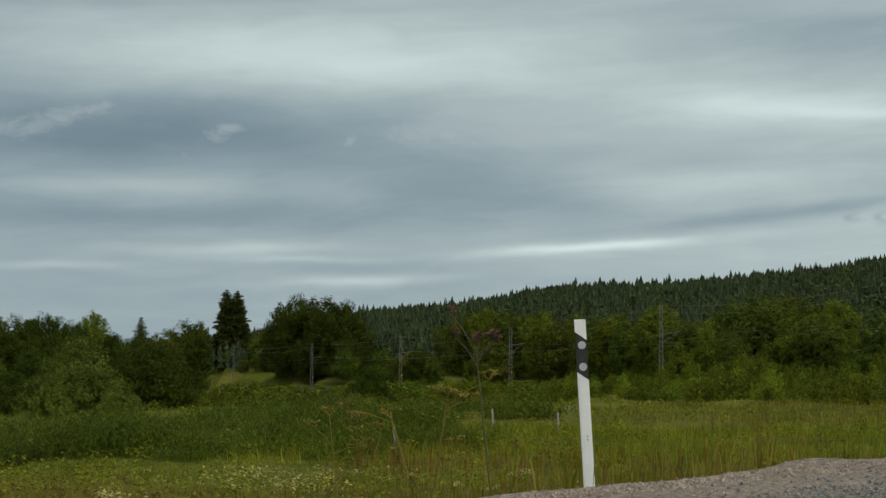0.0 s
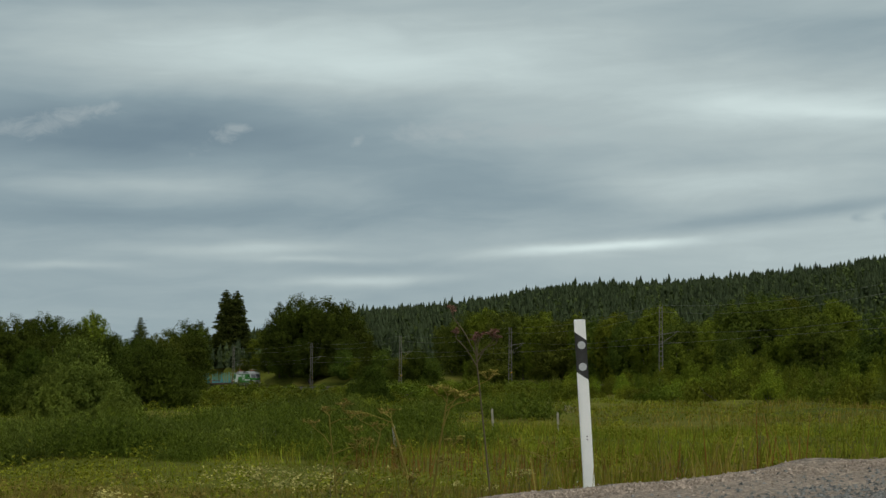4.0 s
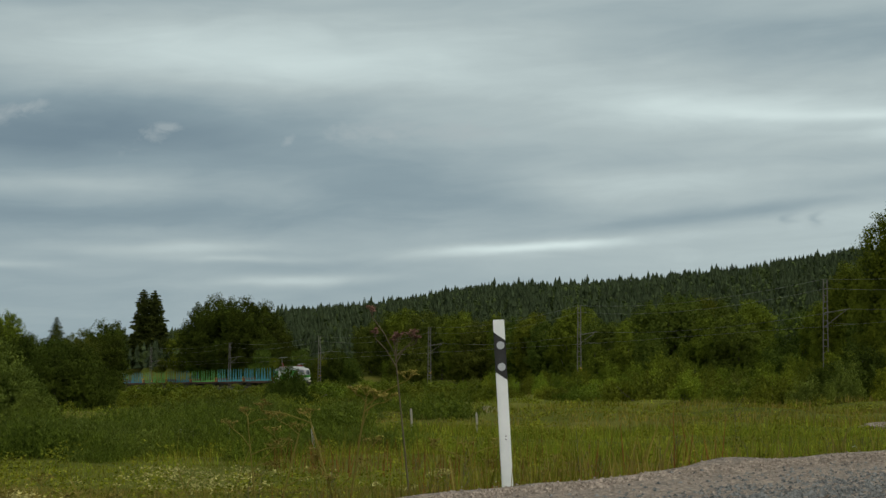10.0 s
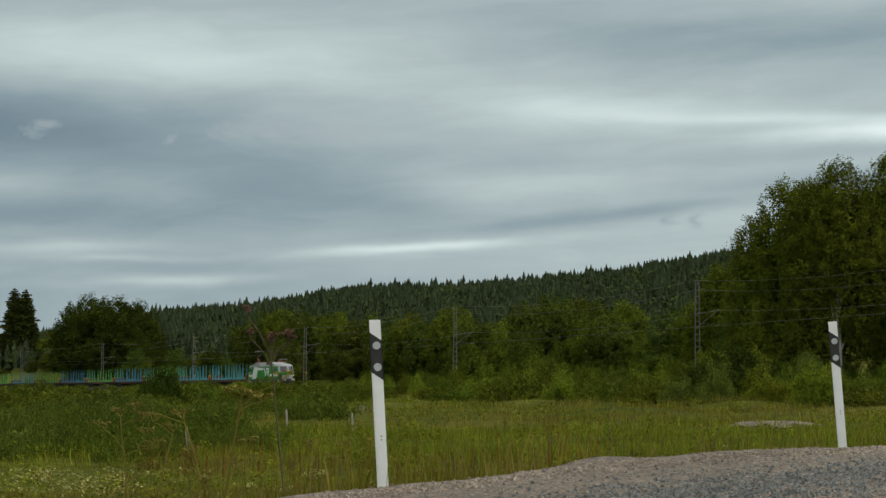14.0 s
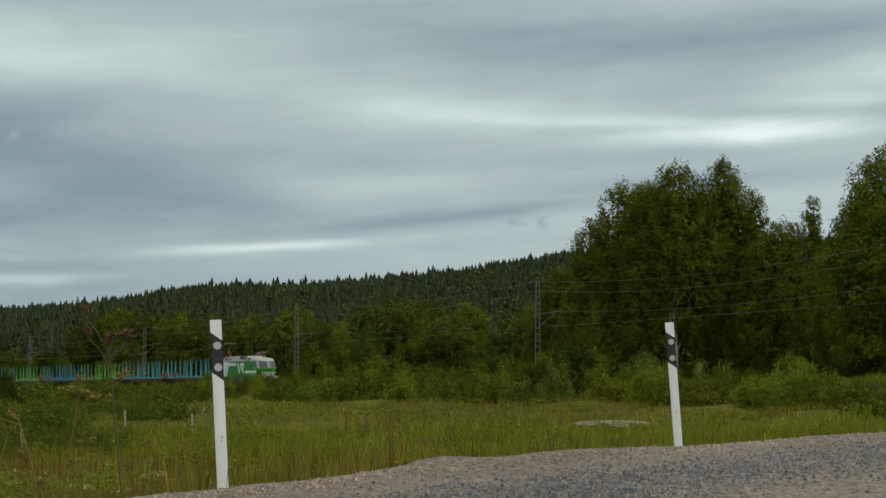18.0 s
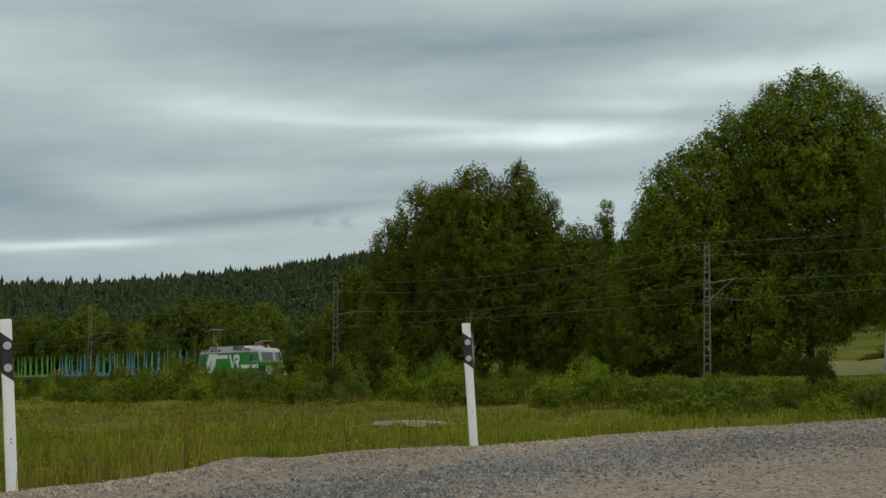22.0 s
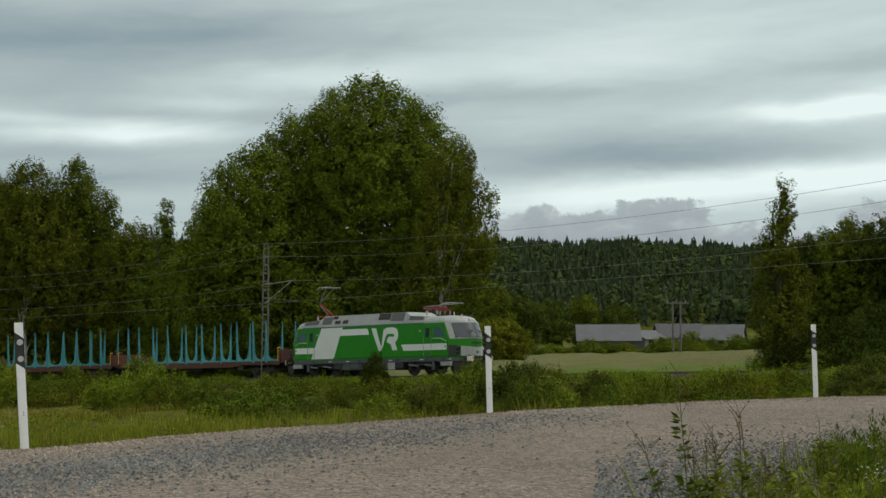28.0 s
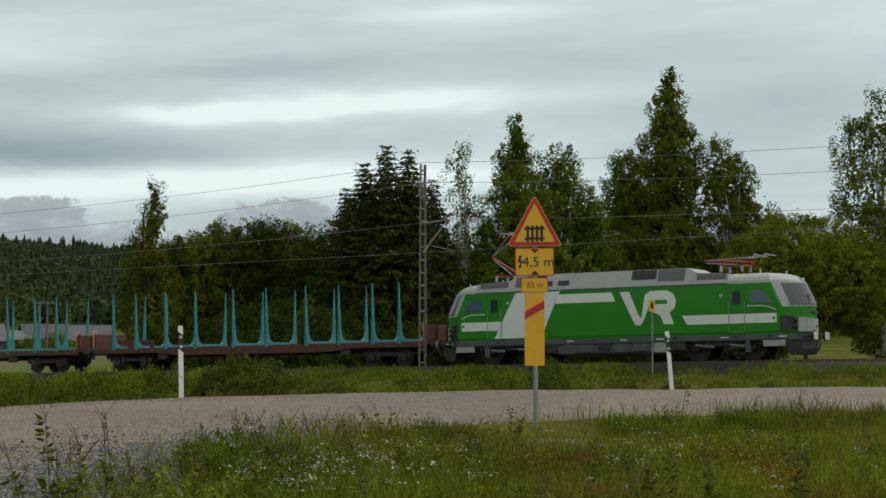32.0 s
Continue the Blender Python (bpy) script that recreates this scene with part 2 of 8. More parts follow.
# small ragged heaps of cloud: bearing, height, half width, half height
PUFFS = [(-13.2, 7.95, 1.7, 0.45, 0.2), (-12.0, 8.35, 1.0, 0.2, 0.3), (-7.7, 7.6, 0.8, 0.34, 0.25), (-7.2, 7.85, 0.6, 0.2, 0.0), (-3.15, 7.45, 0.25, 0.2, 0.3), (0.3, 7.8, 2.2, 0.46, 0.0), (2.9, 7.75, 1.7, 0.4, -0.03), (-14.5, 7.7, 1.2, 0.3, 0.1)]


def sky_material():
    m, n, l, p = mat("cloud_layer")
    n.remove(p)
    tc = n.new("ShaderNodeTexCoord")
    sx = n.new("ShaderNodeSeparateXYZ")
    l.new(tc.outputs["Object"], sx.inputs[0])

    def op(kind, a, b=None, c=None):
        q = n.new("ShaderNodeMath")
        q.operation = kind
        for k, v in enumerate((a, b, c)):
            if v is None:
                continue
            if isinstance(v, (int, float)):
                q.inputs[k].default_value = v
            else:
                l.new(v, q.inputs[k])
        return q.outputs[0]

    az = op("MULTIPLY", op("ARCTAN2", sx.outputs[0], sx.outputs[1]), 57.2958)
    el = op("MULTIPLY", op("DIVIDE", sx.outputs[2], op("SQRT", op("ADD", op("MULTIPLY", sx.outputs[0], sx.outputs[0]), op("MULTIPLY", sx.outputs[1], sx.outputs[1])))), 57.2958)

    def wisp(sa, se, seed, detail=6, rough=0.55, warp=0.0):
        cb = n.new("ShaderNodeCombineXYZ")
        l.new(op("MULTIPLY", az, sa), cb.inputs[0])
        l.new(op("MULTIPLY", op("SUBTRACT", el, op("MULTIPLY", az, 0.03)), se), cb.inputs[1])
        cb.inputs[2].default_value = seed
        t = n.new("ShaderNodeTexNoise")
        t.inputs["Scale"].default_value, t.inputs["Detail"].default_value, t.inputs["Roughness"].default_value, t.inputs["Distortion"].default_value = 1.0, detail, rough, warp
        l.new(cb.outputs[0], t.inputs["Vector"])
        return op("SUBTRACT", t.outputs["Fac"], 0.5)

    def limited(v):
        q = n.new("ShaderNodeClamp")
        l.new(v, q.inputs[0])
        return q.outputs[0]

    def bell(a, e, w, h, tilt, bearing, height):
        u = op("DIVIDE", op("SUBTRACT", bearing, a), w)
        v = op("DIVIDE", op("SUBTRACT", height, op("MULTIPLY_ADD", op("SUBTRACT", bearing, a), tilt, e)), h)
        return op("EXPONENT", op("MULTIPLY", op("ADD", op("MULTIPLY", u, u), op("MULTIPLY", v, v)), -1.0))

    level = op("ADD", op("MULTIPLY", wisp(0.05, 0.3, 1.7, 4, 0.5, 0.5), 0.30), op("MULTIPLY", wisp(0.14, 0.8, 4.2, 5, 0.5, 0.5), 0.22))
    level = op("ADD", level, op("MULTIPLY", wisp(0.26, 1.3, 7.9, 7, 0.58, 0.9), 0.17))
    # the streaks' edges waver
    wave_e = op("ADD", el, op("MULTIPLY", wisp(0.22, 0.6, 12.0, 5, 0.55, 0.3), 0.9))
    wave_a = op("ADD", az, op("MULTIPLY", wisp(0.2, 0.5, 15.0, 4, 0.5), 5.0))
    fine_e = op("ADD", el, op("MULTIPLY", wisp(0.3, 0.8, 18.0, 5, 0.55), 0.35))
    for a, e, w, h, tilt, k in PALE + BRIGHT + DARK:
        level = op("MULTIPLY_ADD", bell(a, e, w, h, tilt, wave_a, wave_e if h > 0.3 else fine_e), k, level)
    # the cover thins out and is paler to the right
    level = op("ADD", level, op("MULTIPLY", op("MULTIPLY_ADD", az, 0.0165, 0.05), 0.38))
    col = ramp(n, l, op("MULTIPLY_ADD", level, 0.8, 0.44), [(0.05, (0.172, 0.243, 0.292)), (0.3, (0.25, 0.332, 0.371)), (0.55, (0.416, 0.499, 0.51)), (0.8, (0.615, 0.725, 0.72)), (1.0, (0.80, 0.92, 0.90))])
    # small heaps
    curl = wisp(1.2, 2.0, 41.0, 8, 0.62, 0.5)
    puff = None
    for a, e, w, h, tilt in PUFFS:
        g = bell(a, e, w, h, tilt, az, el)
        puff = g if puff is None else op("MAXIMUM", puff, g)
    puff = limited(op("MULTIPLY", op("SUBTRACT", op("MULTIPLY_ADD", curl, 2.2, puff), 0.4), 1.4))
    col = mix(n, l, op("MULTIPLY", puff, 0.5), col, (0.40, 0.46, 0.475))
    # heaped clouds low over the right-hand hills, with ragged tops
    rag = wisp(0.75, 1.1, 21.0, 9, 0.66, 0.3)
    topline = op("MULTIPLY_ADD", rag, 2.2, 4.7)
    for a, w, k in ((35.5, 2.0, 0.5), (39.5, 1.8, 0.75), (48.0, 2.2, 0.9), (44, 1.5, -0.5), (58, 2.5, 0.5)):
        u = op("DIVIDE", op("SUBTRACT", az, a), w)
        topline = op("MULTIPLY_ADD", op("EXPONENT", op("MULTIPLY", op("MULTIPLY", u, u), -1.0)), k, topline)
    deep = op("SUBTRACT", topline, el)
    side = n.new("ShaderNodeMapRange")
    side.interpolation_type = "SMOOTHSTEP"
    side.inputs[1].default_value, side.inputs[2].default_value = 30, 35
    l.new(az, side.inputs[0])
    heap = op("MULTIPLY", limited(op("MULTIPLY", deep, 5.5)), side.outputs[0])
    inner = ramp(n, l, op("ADD", op("MULTIPLY_ADD", wisp(0.6, 1.1, 30.0, 6, 0.6, 0.4), 0.7, 0.62), op("MULTIPLY", limited(op("MULTIPLY", deep, 0.8)), -0.3)), [(0.15, (0.27, 0.315, 0.345)), (0.5, (0.36, 0.41, 0.435)), (0.8, (0.55, 0.61, 0.62))])
    col = mix(n, l, op("MULTIPLY", heap, 0.92), col, inner)
    em = n.new("ShaderNodeEmission")
    l.new(col, em.inputs[0])
    em.inputs[1].default_value = 1.0
    l.new(em.outputs[0], n["Material Output"].inputs[0])
    return m


def sky_backdrop():
    r = 3600.0
    azs, els = np.radians(np.arange(-75, 131, 3.0)), np.radians(np.arange(-4, 42.1, 2.0))
    v = [(r * math.cos(e) * math.sin(a), r * math.cos(e) * math.cos(a), r * math.sin(e)) for e in els for a in azs]
    na = len(azs)
    f = [(j * na + i, j * na + i + 1, (j + 1) * na + i + 1, (j + 1) * na + i) for j in range(len(els) - 1) for i in range(na - 1)]
    ob = new("backdrop", mesh_of("backdrop", v, f, sky_material(), True))
    ob.location = (0, 0, EYE)
    return tagged(ob, "grey overcast sky with streaked layers of cloud", "sky", kind="structure")


BACKDROP = sky_backdrop()


# ---- ground ----
def ground_material():
    m, n, l, p = mat("meadow_soil")
    big = tex(n, l, 0.06, 6, 0.6)
    mid = tex(n, l, 0.9, 5, 0.65)
    fine = tex(n, l, 14, 4, 0.7)
    a = ramp(n, l, big, [(0.35, (0.052, 0.066, 0.012)), (0.5, (0.085, 0.094, 0.018)), (0.66, (0.125, 0.118, 0.03))])
    b = ramp(n, l, mid, [(0.3, (0.6, 0.66, 0.5)), (0.7, (1.25, 1.2, 1.1))])
    c = ramp(n, l, fine, [(0.3, (0.65, 0.65, 0.6)), (0.7, (1.3, 1.3, 1.2))])
    col = mix(n, l, 1.0, mix(n, l, 1.0, a, b, "MULTIPLY"), c, "MULTIPLY")
    l.new(col, p.inputs["Base Color"])
    p.inputs["Roughness"].default_value = 0.95
    p.inputs["Specular IOR Level"].default_value = 0.02
    bump(n, l, p, mix(n, l, 0.5, mid, fine), 0.8, 0.1)
    return m


def gravel_material(name, stops, tone=1.0):
    m, n, l, p = mat(name)
    tc = n.new("ShaderNodeTexCoord")
    vo = n.new("ShaderNodeTexVoronoi")
    vo.inputs["Scale"].default_value = 38
    l.new(tc.outputs["Object"], vo.inputs["Vector"])
    vo2 = n.new("ShaderNodeTexVoronoi")
    vo2.inputs["Scale"].default_value = 95
    l.new(tc.outputs["Object"], vo2.inputs["Vector"])
    big = tex(n, l, 0.35, 5, 0.6)
    mid = tex(n, l, 2.2, 5, 0.7)
    stone = n.new("ShaderNodeSeparateColor")
    l.new(vo.outputs["Color"], stone.inputs[0])
    base = ramp(n, l, mix(n, l, 0.45, big, mid), stops)
    pick = ramp(n, l, stone.outputs[0], [(0.0, (0.5, 0.5, 0.52)), (0.5, (0.95, 0.95, 0.95)), (1.0, (1.5, 1.45, 1.42))])
    crack = ramp(n, l, vo.outputs["Distance"], [(0.0, (1.1, 1.1, 1.1)), (0.75, (0.62, 0.62, 0.62))])
    col = mix(n, l, 1.0, mix(n, l, 1.0, base, pick, "MULTIPLY"), crack, "MULTIPLY")
    l.new(col, p.inputs["Base Color"])
    p.inputs["Roughness"].default_value = 0.9
    inv = n.new("ShaderNodeInvert")
    l.new(mix(n, l, 0.35, vo.outputs["Distance"], vo2.outputs["Distance"]), inv.inputs[1])
    bump(n, l, p, inv.outputs[0], 1.0, 0.03)
    return m


SOIL = ground_material()
GRAVEL = gravel_material("road_gravel", [(0.3, (0.185, 0.148, 0.11)), (0.5, (0.26, 0.212, 0.16)), (0.7, (0.335, 0.277, 0.212))])
BALLAST = gravel_material("ballast_rock", [(0.3, (0.028, 0.024, 0.02)), (0.7, (0.06, 0.052, 0.042))])


def build_ground():
    az = np.concatenate([np.arange(-180, -22, 2.0), np.arange(-22, 74, 0.35), np.arange(74, 180, 2.0)])
    rad = np.concatenate([[0.0], np.linspace(0.6, 34, 95), np.geomspace(34.5, 4200, 105)])
    A, R = np.meshgrid(np.radians(az), rad)
    x, y = (R * np.sin(A)).ravel(), (R * np.cos(A)).ravel()
    x, y = x + 0.03 * (R.ravel() == 0), y + 0.02 * (R.ravel() == 0)
    z = ground(x, y)
    z[:len(az)] = z[len(az):2 * len(az)].mean()
    d = R.ravel()
    aa = np.degrees(A.ravel())
    # sink under the road slab
    fe, _ = road_edge(FAR_EDGE, aa)
    ne, _ = road_edge(NEAR_EDGE, aa)
    z = np.where((aa > -145) & (aa < 114) & (d > ne + 0.25) & (d < fe - 0.25), z - 0.22, z)
    na = len(az)
    i = np.arange(len(rad) - 1)[:, None] * na + np.arange(na)[None, :]
    j = np.arange(len(rad) - 1)[:, None] * na + (np.arange(na)[None, :] + 1) % na
    f = np.stack([i, i + na, j + na, j], -1).reshape(-1, 4)
    v = np.stack([x, y, z], 1)
    me = indexed_mesh("ground", v, f, SOIL)
    tagged(new("ground", me), "rough summer meadow rising to wooded hills", "ground", kind="structure")


def road_height(az, t):
    """Height of the worn gravel over the road's even slope."""
    lump = 0.006 * math.sin(az * 0.6 + 5 * t) + 0.010 * noise.noise((az * 0.45, t * 9, 0)) + 0.014 * noise.noise((az * 0.2, t * 4, 5)) + 0.006 * noise.noise((az * 1.6, t * 22, 9))
    heap = 0.06 * math.exp(-((az - 12.1) / 1.4) ** 2 - ((t - 0.97) / 0.05) ** 2) + 0.02 * math.exp(-((az - 17) / 4) ** 2 - ((t - 0.96) / 0.06) ** 2)
    rim = 0.025 * math.exp(-((t - 0.95) / 0.05) ** 2)
    return lump + heap + rim + 0.05 * 4 * t * (1 - t)


def build_road():
    azs, ts = np.concatenate([np.arange(-146, -22, 1.5), np.arange(-22, 75, 0.4), np.arange(75, 115.1, 1.0)]), np.linspace(0, 1, 46)
    v = []
    for a in azs:
        fe, fz = road_edge(FAR_EDGE, a)
        ne, nz = road_edge(NEAR_EDGE, a)
        wob = 0.15 * noise.noise((a * 0.35, 0, 0)) + 0.05 * noise.noise((a * 1.7, 3, 0))
        for t in ts:
            tt = t * 1.0
            d = ne - 0.3 + (fe + 0.35 + wob - ne + 0.3) * tt
            x, y = at(a, d)
            e = min(t, 1 - t)
            drop = -0.16 * (1 - min(1, e / 0.045))
            v.append((x, y, EYE + nz + (fz - nz) * t + road_height(a, t) + drop))
    m = len(ts)
    f = [(i * m + k, i * m + k + 1, (i + 1) * m + k + 1, (i + 1) * m + k) for i in range(len(azs) - 1) for k in range(m - 1)]
    me = mesh_of("road", v, f, GRAVEL, True)
    tagged(new("road", me), "pinkish-brown gravel road curving past the camera", "road", kind="structure")


def field(name, label, az0, az1, d0, d1, material):
    """A flat field lying on the land, with a ragged edge."""
    azs, ts = np.linspace(az0, az1, 60), np.linspace(0, 1, 24)
    v = []
    for a in azs:
        for t in ts:
            d = d0 + (d1 - d0) * t + (1.5 * noise.noise((a * 0.8, 0, 2)) if t in (0.0, 1.0) else 0)
            x, y = at(a, d)
            u = (a - az0) / (az1 - az0)
            v.append((x, y, gz(x, y) - 0.3 + 0.65 * min(1.0, 12 * min(t, 1 - t), 12 * min(u, 1 - u))))
    n = len(ts)
    f = [(i * n + k, i * n + k + 1, (i + 1) * n + k + 1, (i + 1) * n + k) for i in range(len(azs) - 1) for k in range(n - 1)]
    tagged(new(name, mesh_of(name, v, f, material, True)), label, "field", kind="structure")


def crop_material(name, a, b, c):
    m, n, l, p = mat(name)
    f = mix(n, l, 0.5, tex(n, l, 0.12, 5, 0.6), tex(n, l, 2.5, 4, 0.7))
    l.new(ramp(n, l, f, [(0.35, a), (0.5, b), (0.65, c)]), p.inputs["Base Color"])
    p.inputs["Roughness"].default_value = 0.95
    p.inputs["Specular IOR Level"].default_value = 0.1
    bump(n, l, p, tex(n, l, 6, 4, 0.7), 1.0, 0.15)
    return m


build_ground()
build_road()
field("hay_field", "pale ripening hay field beyond the railway", 30.5, 47.5, 158, 246, crop_material("ripening_hay", (0.10, 0.105, 0.034), (0.13, 0.13, 0.046), (0.155, 0.148, 0.058)))
field("green_field", "fresh green mown field beyond the railway", 37.5, 48.0, 100, 156, crop_material("mown_grass", (0.08, 0.115, 0.02), (0.1, 0.14, 0.026), (0.12, 0.155, 0.034)))

# ---- small shared materials ----
WHITE = simple("white_plastic", (0.74, 0.76, 0.76), (0.84, 0.85, 0.84), 6, 0.45)
BLACK = simple("black_reflective_band", (0.012, 0.012, 0.013), (0.03, 0.03, 0.03), 8, 0.5)
GREY_DOT = simple("grey_reflector", (0.36, 0.38, 0.4), (0.5, 0.52, 0.54), 20, 0.35)
GALV = simple("galvanised_steel", (0.2, 0.21, 0.215), (0.34, 0.35, 0.35), 4, 0.5, 0.6)
RUST = simple("weathered_mast_steel", (0.10, 0.092, 0.08), (0.17, 0.16, 0.145), 5, 0.75, 0.2)
RAIL = simple("worn_rail_steel", (0.08, 0.055, 0.04), (0.16, 0.12, 0.09), 3, 0.55, 0.5)
SLEEPER = simple("dirty_concrete_sleeper", (0.07, 0.063, 0.054), (0.13, 0.12, 0.105), 6, 0.9)
WIRE = simple("dull_wire", (0.16, 0.16, 0.15), (0.24, 0.24, 0.23), 2, 0.6)
YELLOW = simple("sign_yellow", (0.72, 0.38, 0.008), (0.80, 0.44, 0.015), 5, 0.4)
RED = simple("sign_red", (0.42, 0.016, 0.014), (0.5, 0.025, 0.02), 5, 0.4)
SIGN_BLACK = simple("sign_black", (0.012, 0.012, 0.012), (0.02, 0.02, 0.02), 5, 0.5)


# ---- marker posts along the road ----
def marker_post(az, d, zbase, lean_x, lean_y, name="marker_post"):
    """A metre-high white post with a slanting black band and two round reflectors."""
    w, t, h = 0.034, 0.022, 1.0
    x, y = at(az, d)
    turn = pose(x, y, EYE - zbase - 0.004, 0, 0, -az) @ pose(0, 0, 0, lean_x, lean_y, 0)
    ob = thing(name, "white road marker post with slanted black band and round reflectors", "marker post", turn, "marker posts along the road")

    def slab(z0, z1, s0, s1, grow, top=0.0):
        ww, tt = w + grow, t + grow
        bm = bmesh.new()
        vs = [bm.verts.new((sx * ww, sy * tt, (z0 if k == 0 else z1) + (s0 if k == 0 else s1) * sx + (top if k and sy > 0 else 0))) for k in (0, 1) for sx, sy in ((-1, -1), (1, -1), (1, 1), (-1, 1))]
        for q in ((3, 2, 1, 0), (4, 5, 6, 7), (0, 1, 5, 4), (1, 2, 6, 5), (2, 3, 7, 6), (3, 0, 4, 7)):
            bm.faces.new([vs[i] for i in q])
        bmesh.ops.bevel(bm, geom=[e for e in bm.edges if abs(e.verts[0].co.z - e.verts[1].co.z) > 0.1], offset=0.008, segments=2, affect="EDGES")
        return bm

    part("lower_shaft", (slab(-0.25, 0.66, 0, -0.026, 0.0), WHITE), ob)
    part("black_band", (slab(0.66, 0.90, -0.026, -0.026, 0.0008), BLACK), ob, "black band with slanted ends")
    part("top_cap", (slab(0.90, h, -0.026, 0, 0.0, -0.012), WHITE), ob)
    for z in (0.715, 0.845):
        part("reflector", (rod(bmesh.new(), (0.004, -t - 0.006, z), (0.004, -t + 0.002, z), 0.024, sides=16), GREY_DOT), ob, "round grey reflector")
    for z in (0.28, 0.3):
        part("bolt", (rod(bmesh.new(), (0.006, -t - 0.003, z), (0.006, -t + 0.002, z), 0.0045, sides=6), BLACK), ob)
    return ob


marker_post(4.89, 10.25, 0.743, 0, -2.9)
marker_post(20.11, 13.68, 0.685, 0, -3.6)
marker_post(35.48, 19.09, 0.598, 0, -1.3)
marker_post(46.27, 23.64, 0.499, 0, -1.2)
marker_post(62.69, 28.3, 0.5, 0, -4.3)


# ---- railway: bed, sleepers, rails ----
def ribbon(name, s0, s1, step, x0, x1, z, material):
    v, f = [], []
    for i, s in enumerate(np.arange(s0, s1, step)):
        x, y, zz, th = track(s)
        c, sn = math.cos(radians(th)), math.sin(radians(th))
        for q, h in zip((x0, x0, x1, x1), (z[0], z[1], z[1], z[0])):
            v.append((x + c * q, y - sn * q, zz + h))
        if i:
            k = 4 * i
            f += [(k - 4 + a, k - 4 + (a + 1) % 4, k + (a + 1) % 4, k + a) for a in range(4)]
    return mesh_of(name, v, f, material)


def railway():
    bed = thing("railway_track", "single railway track with rusty rails on dark ballast", "railway", kind="structure")
    v = []
    f = []
    prof = [(-3.4, -0.95), (-1.75, -0.2), (-0.9, -0.17), (0.9, -0.17), (1.75, -0.2), (3.4, -0.95)]
    ss = np.arange(-560, 200, 4.0)
    for i, s in enumerate(ss):
        x, y, zz, th = track(s)
        c, sn = math.cos(radians(th)), math.sin(radians(th))
        v += [(x + c * q, y - sn * q, zz + h + 0.03 * noise.noise((s, q, 0))) for q, h in prof]
        if i:
            k = 6 * i
            f += [(k - 6 + a, k - 5 + a, k + 1 + a, k + a) for a in range(5)]
    part("ballast", mesh_of("ballast", v, f, BALLAST), bed, "dark crushed stone ballast")
    for q in (-0.797, 0.727):
        part("rail", ribbon("rail", -560, 200, 4.0, q, q + 0.07, (-0.16, 0.0), RAIL), bed, "rusty steel rail")
    # sleepers near the camera one by one, the rest together
    one = mesh_of("sleeper", *box_arrays(-1.3, 1.3, -0.13, 0.13, -0.3, -0.13), SLEEPER)
    rest = []
    for s in np.arange(-300, 140, 0.62):
        x, y, zz, th = track(s)
        m = pose(x, y, zz, 0, 0, -th)
        if -20 < s < 95:
            part("sleeper", one, bed, m=m)
        else:
            rest += [m @ Vector(c) for q in box_arrays(-1.3, 1.3, -0.13, 0.13, -0.3, -0.13)[1] for c in [box_arrays(-1.3, 1.3, -0.13, 0.13, -0.3, -0.13)[0][i] for i in q]]
    o = part("sleepers", quick_mesh("sleepers", rest, 4, SLEEPER), bed)
    tagged(o, kind="stuff")


def box_arrays(x0, x1, y0, y1, z0, z1):
    v = [(x, y, z) for z in (z0, z1) for x, y in ((x0, y0), (x1, y0), (x1, y1), (x0, y1))]
    return v, [(3, 2, 1, 0), (4, 5, 6, 7), (0, 1, 5, 4), (1, 2, 6, 5), (2, 3, 7, 6), (3, 0, 4, 7)]


railway()


# ---- overhead line masts and wires ----
# bearing of each mast, its distance, height of its top over the eye in degrees
MASTS = [(54.27, 82.0, 6.68), (27.86, 126.0, 3.95), (15.39, 176.0, 2.68), (7.28, 240.0, 1.87), (2.24, 300.0, 1.15), (-1.46, 358.0, 0.86), (-4.45, 416.0, 0.63), (-7.05, 472.0, 0.5)]


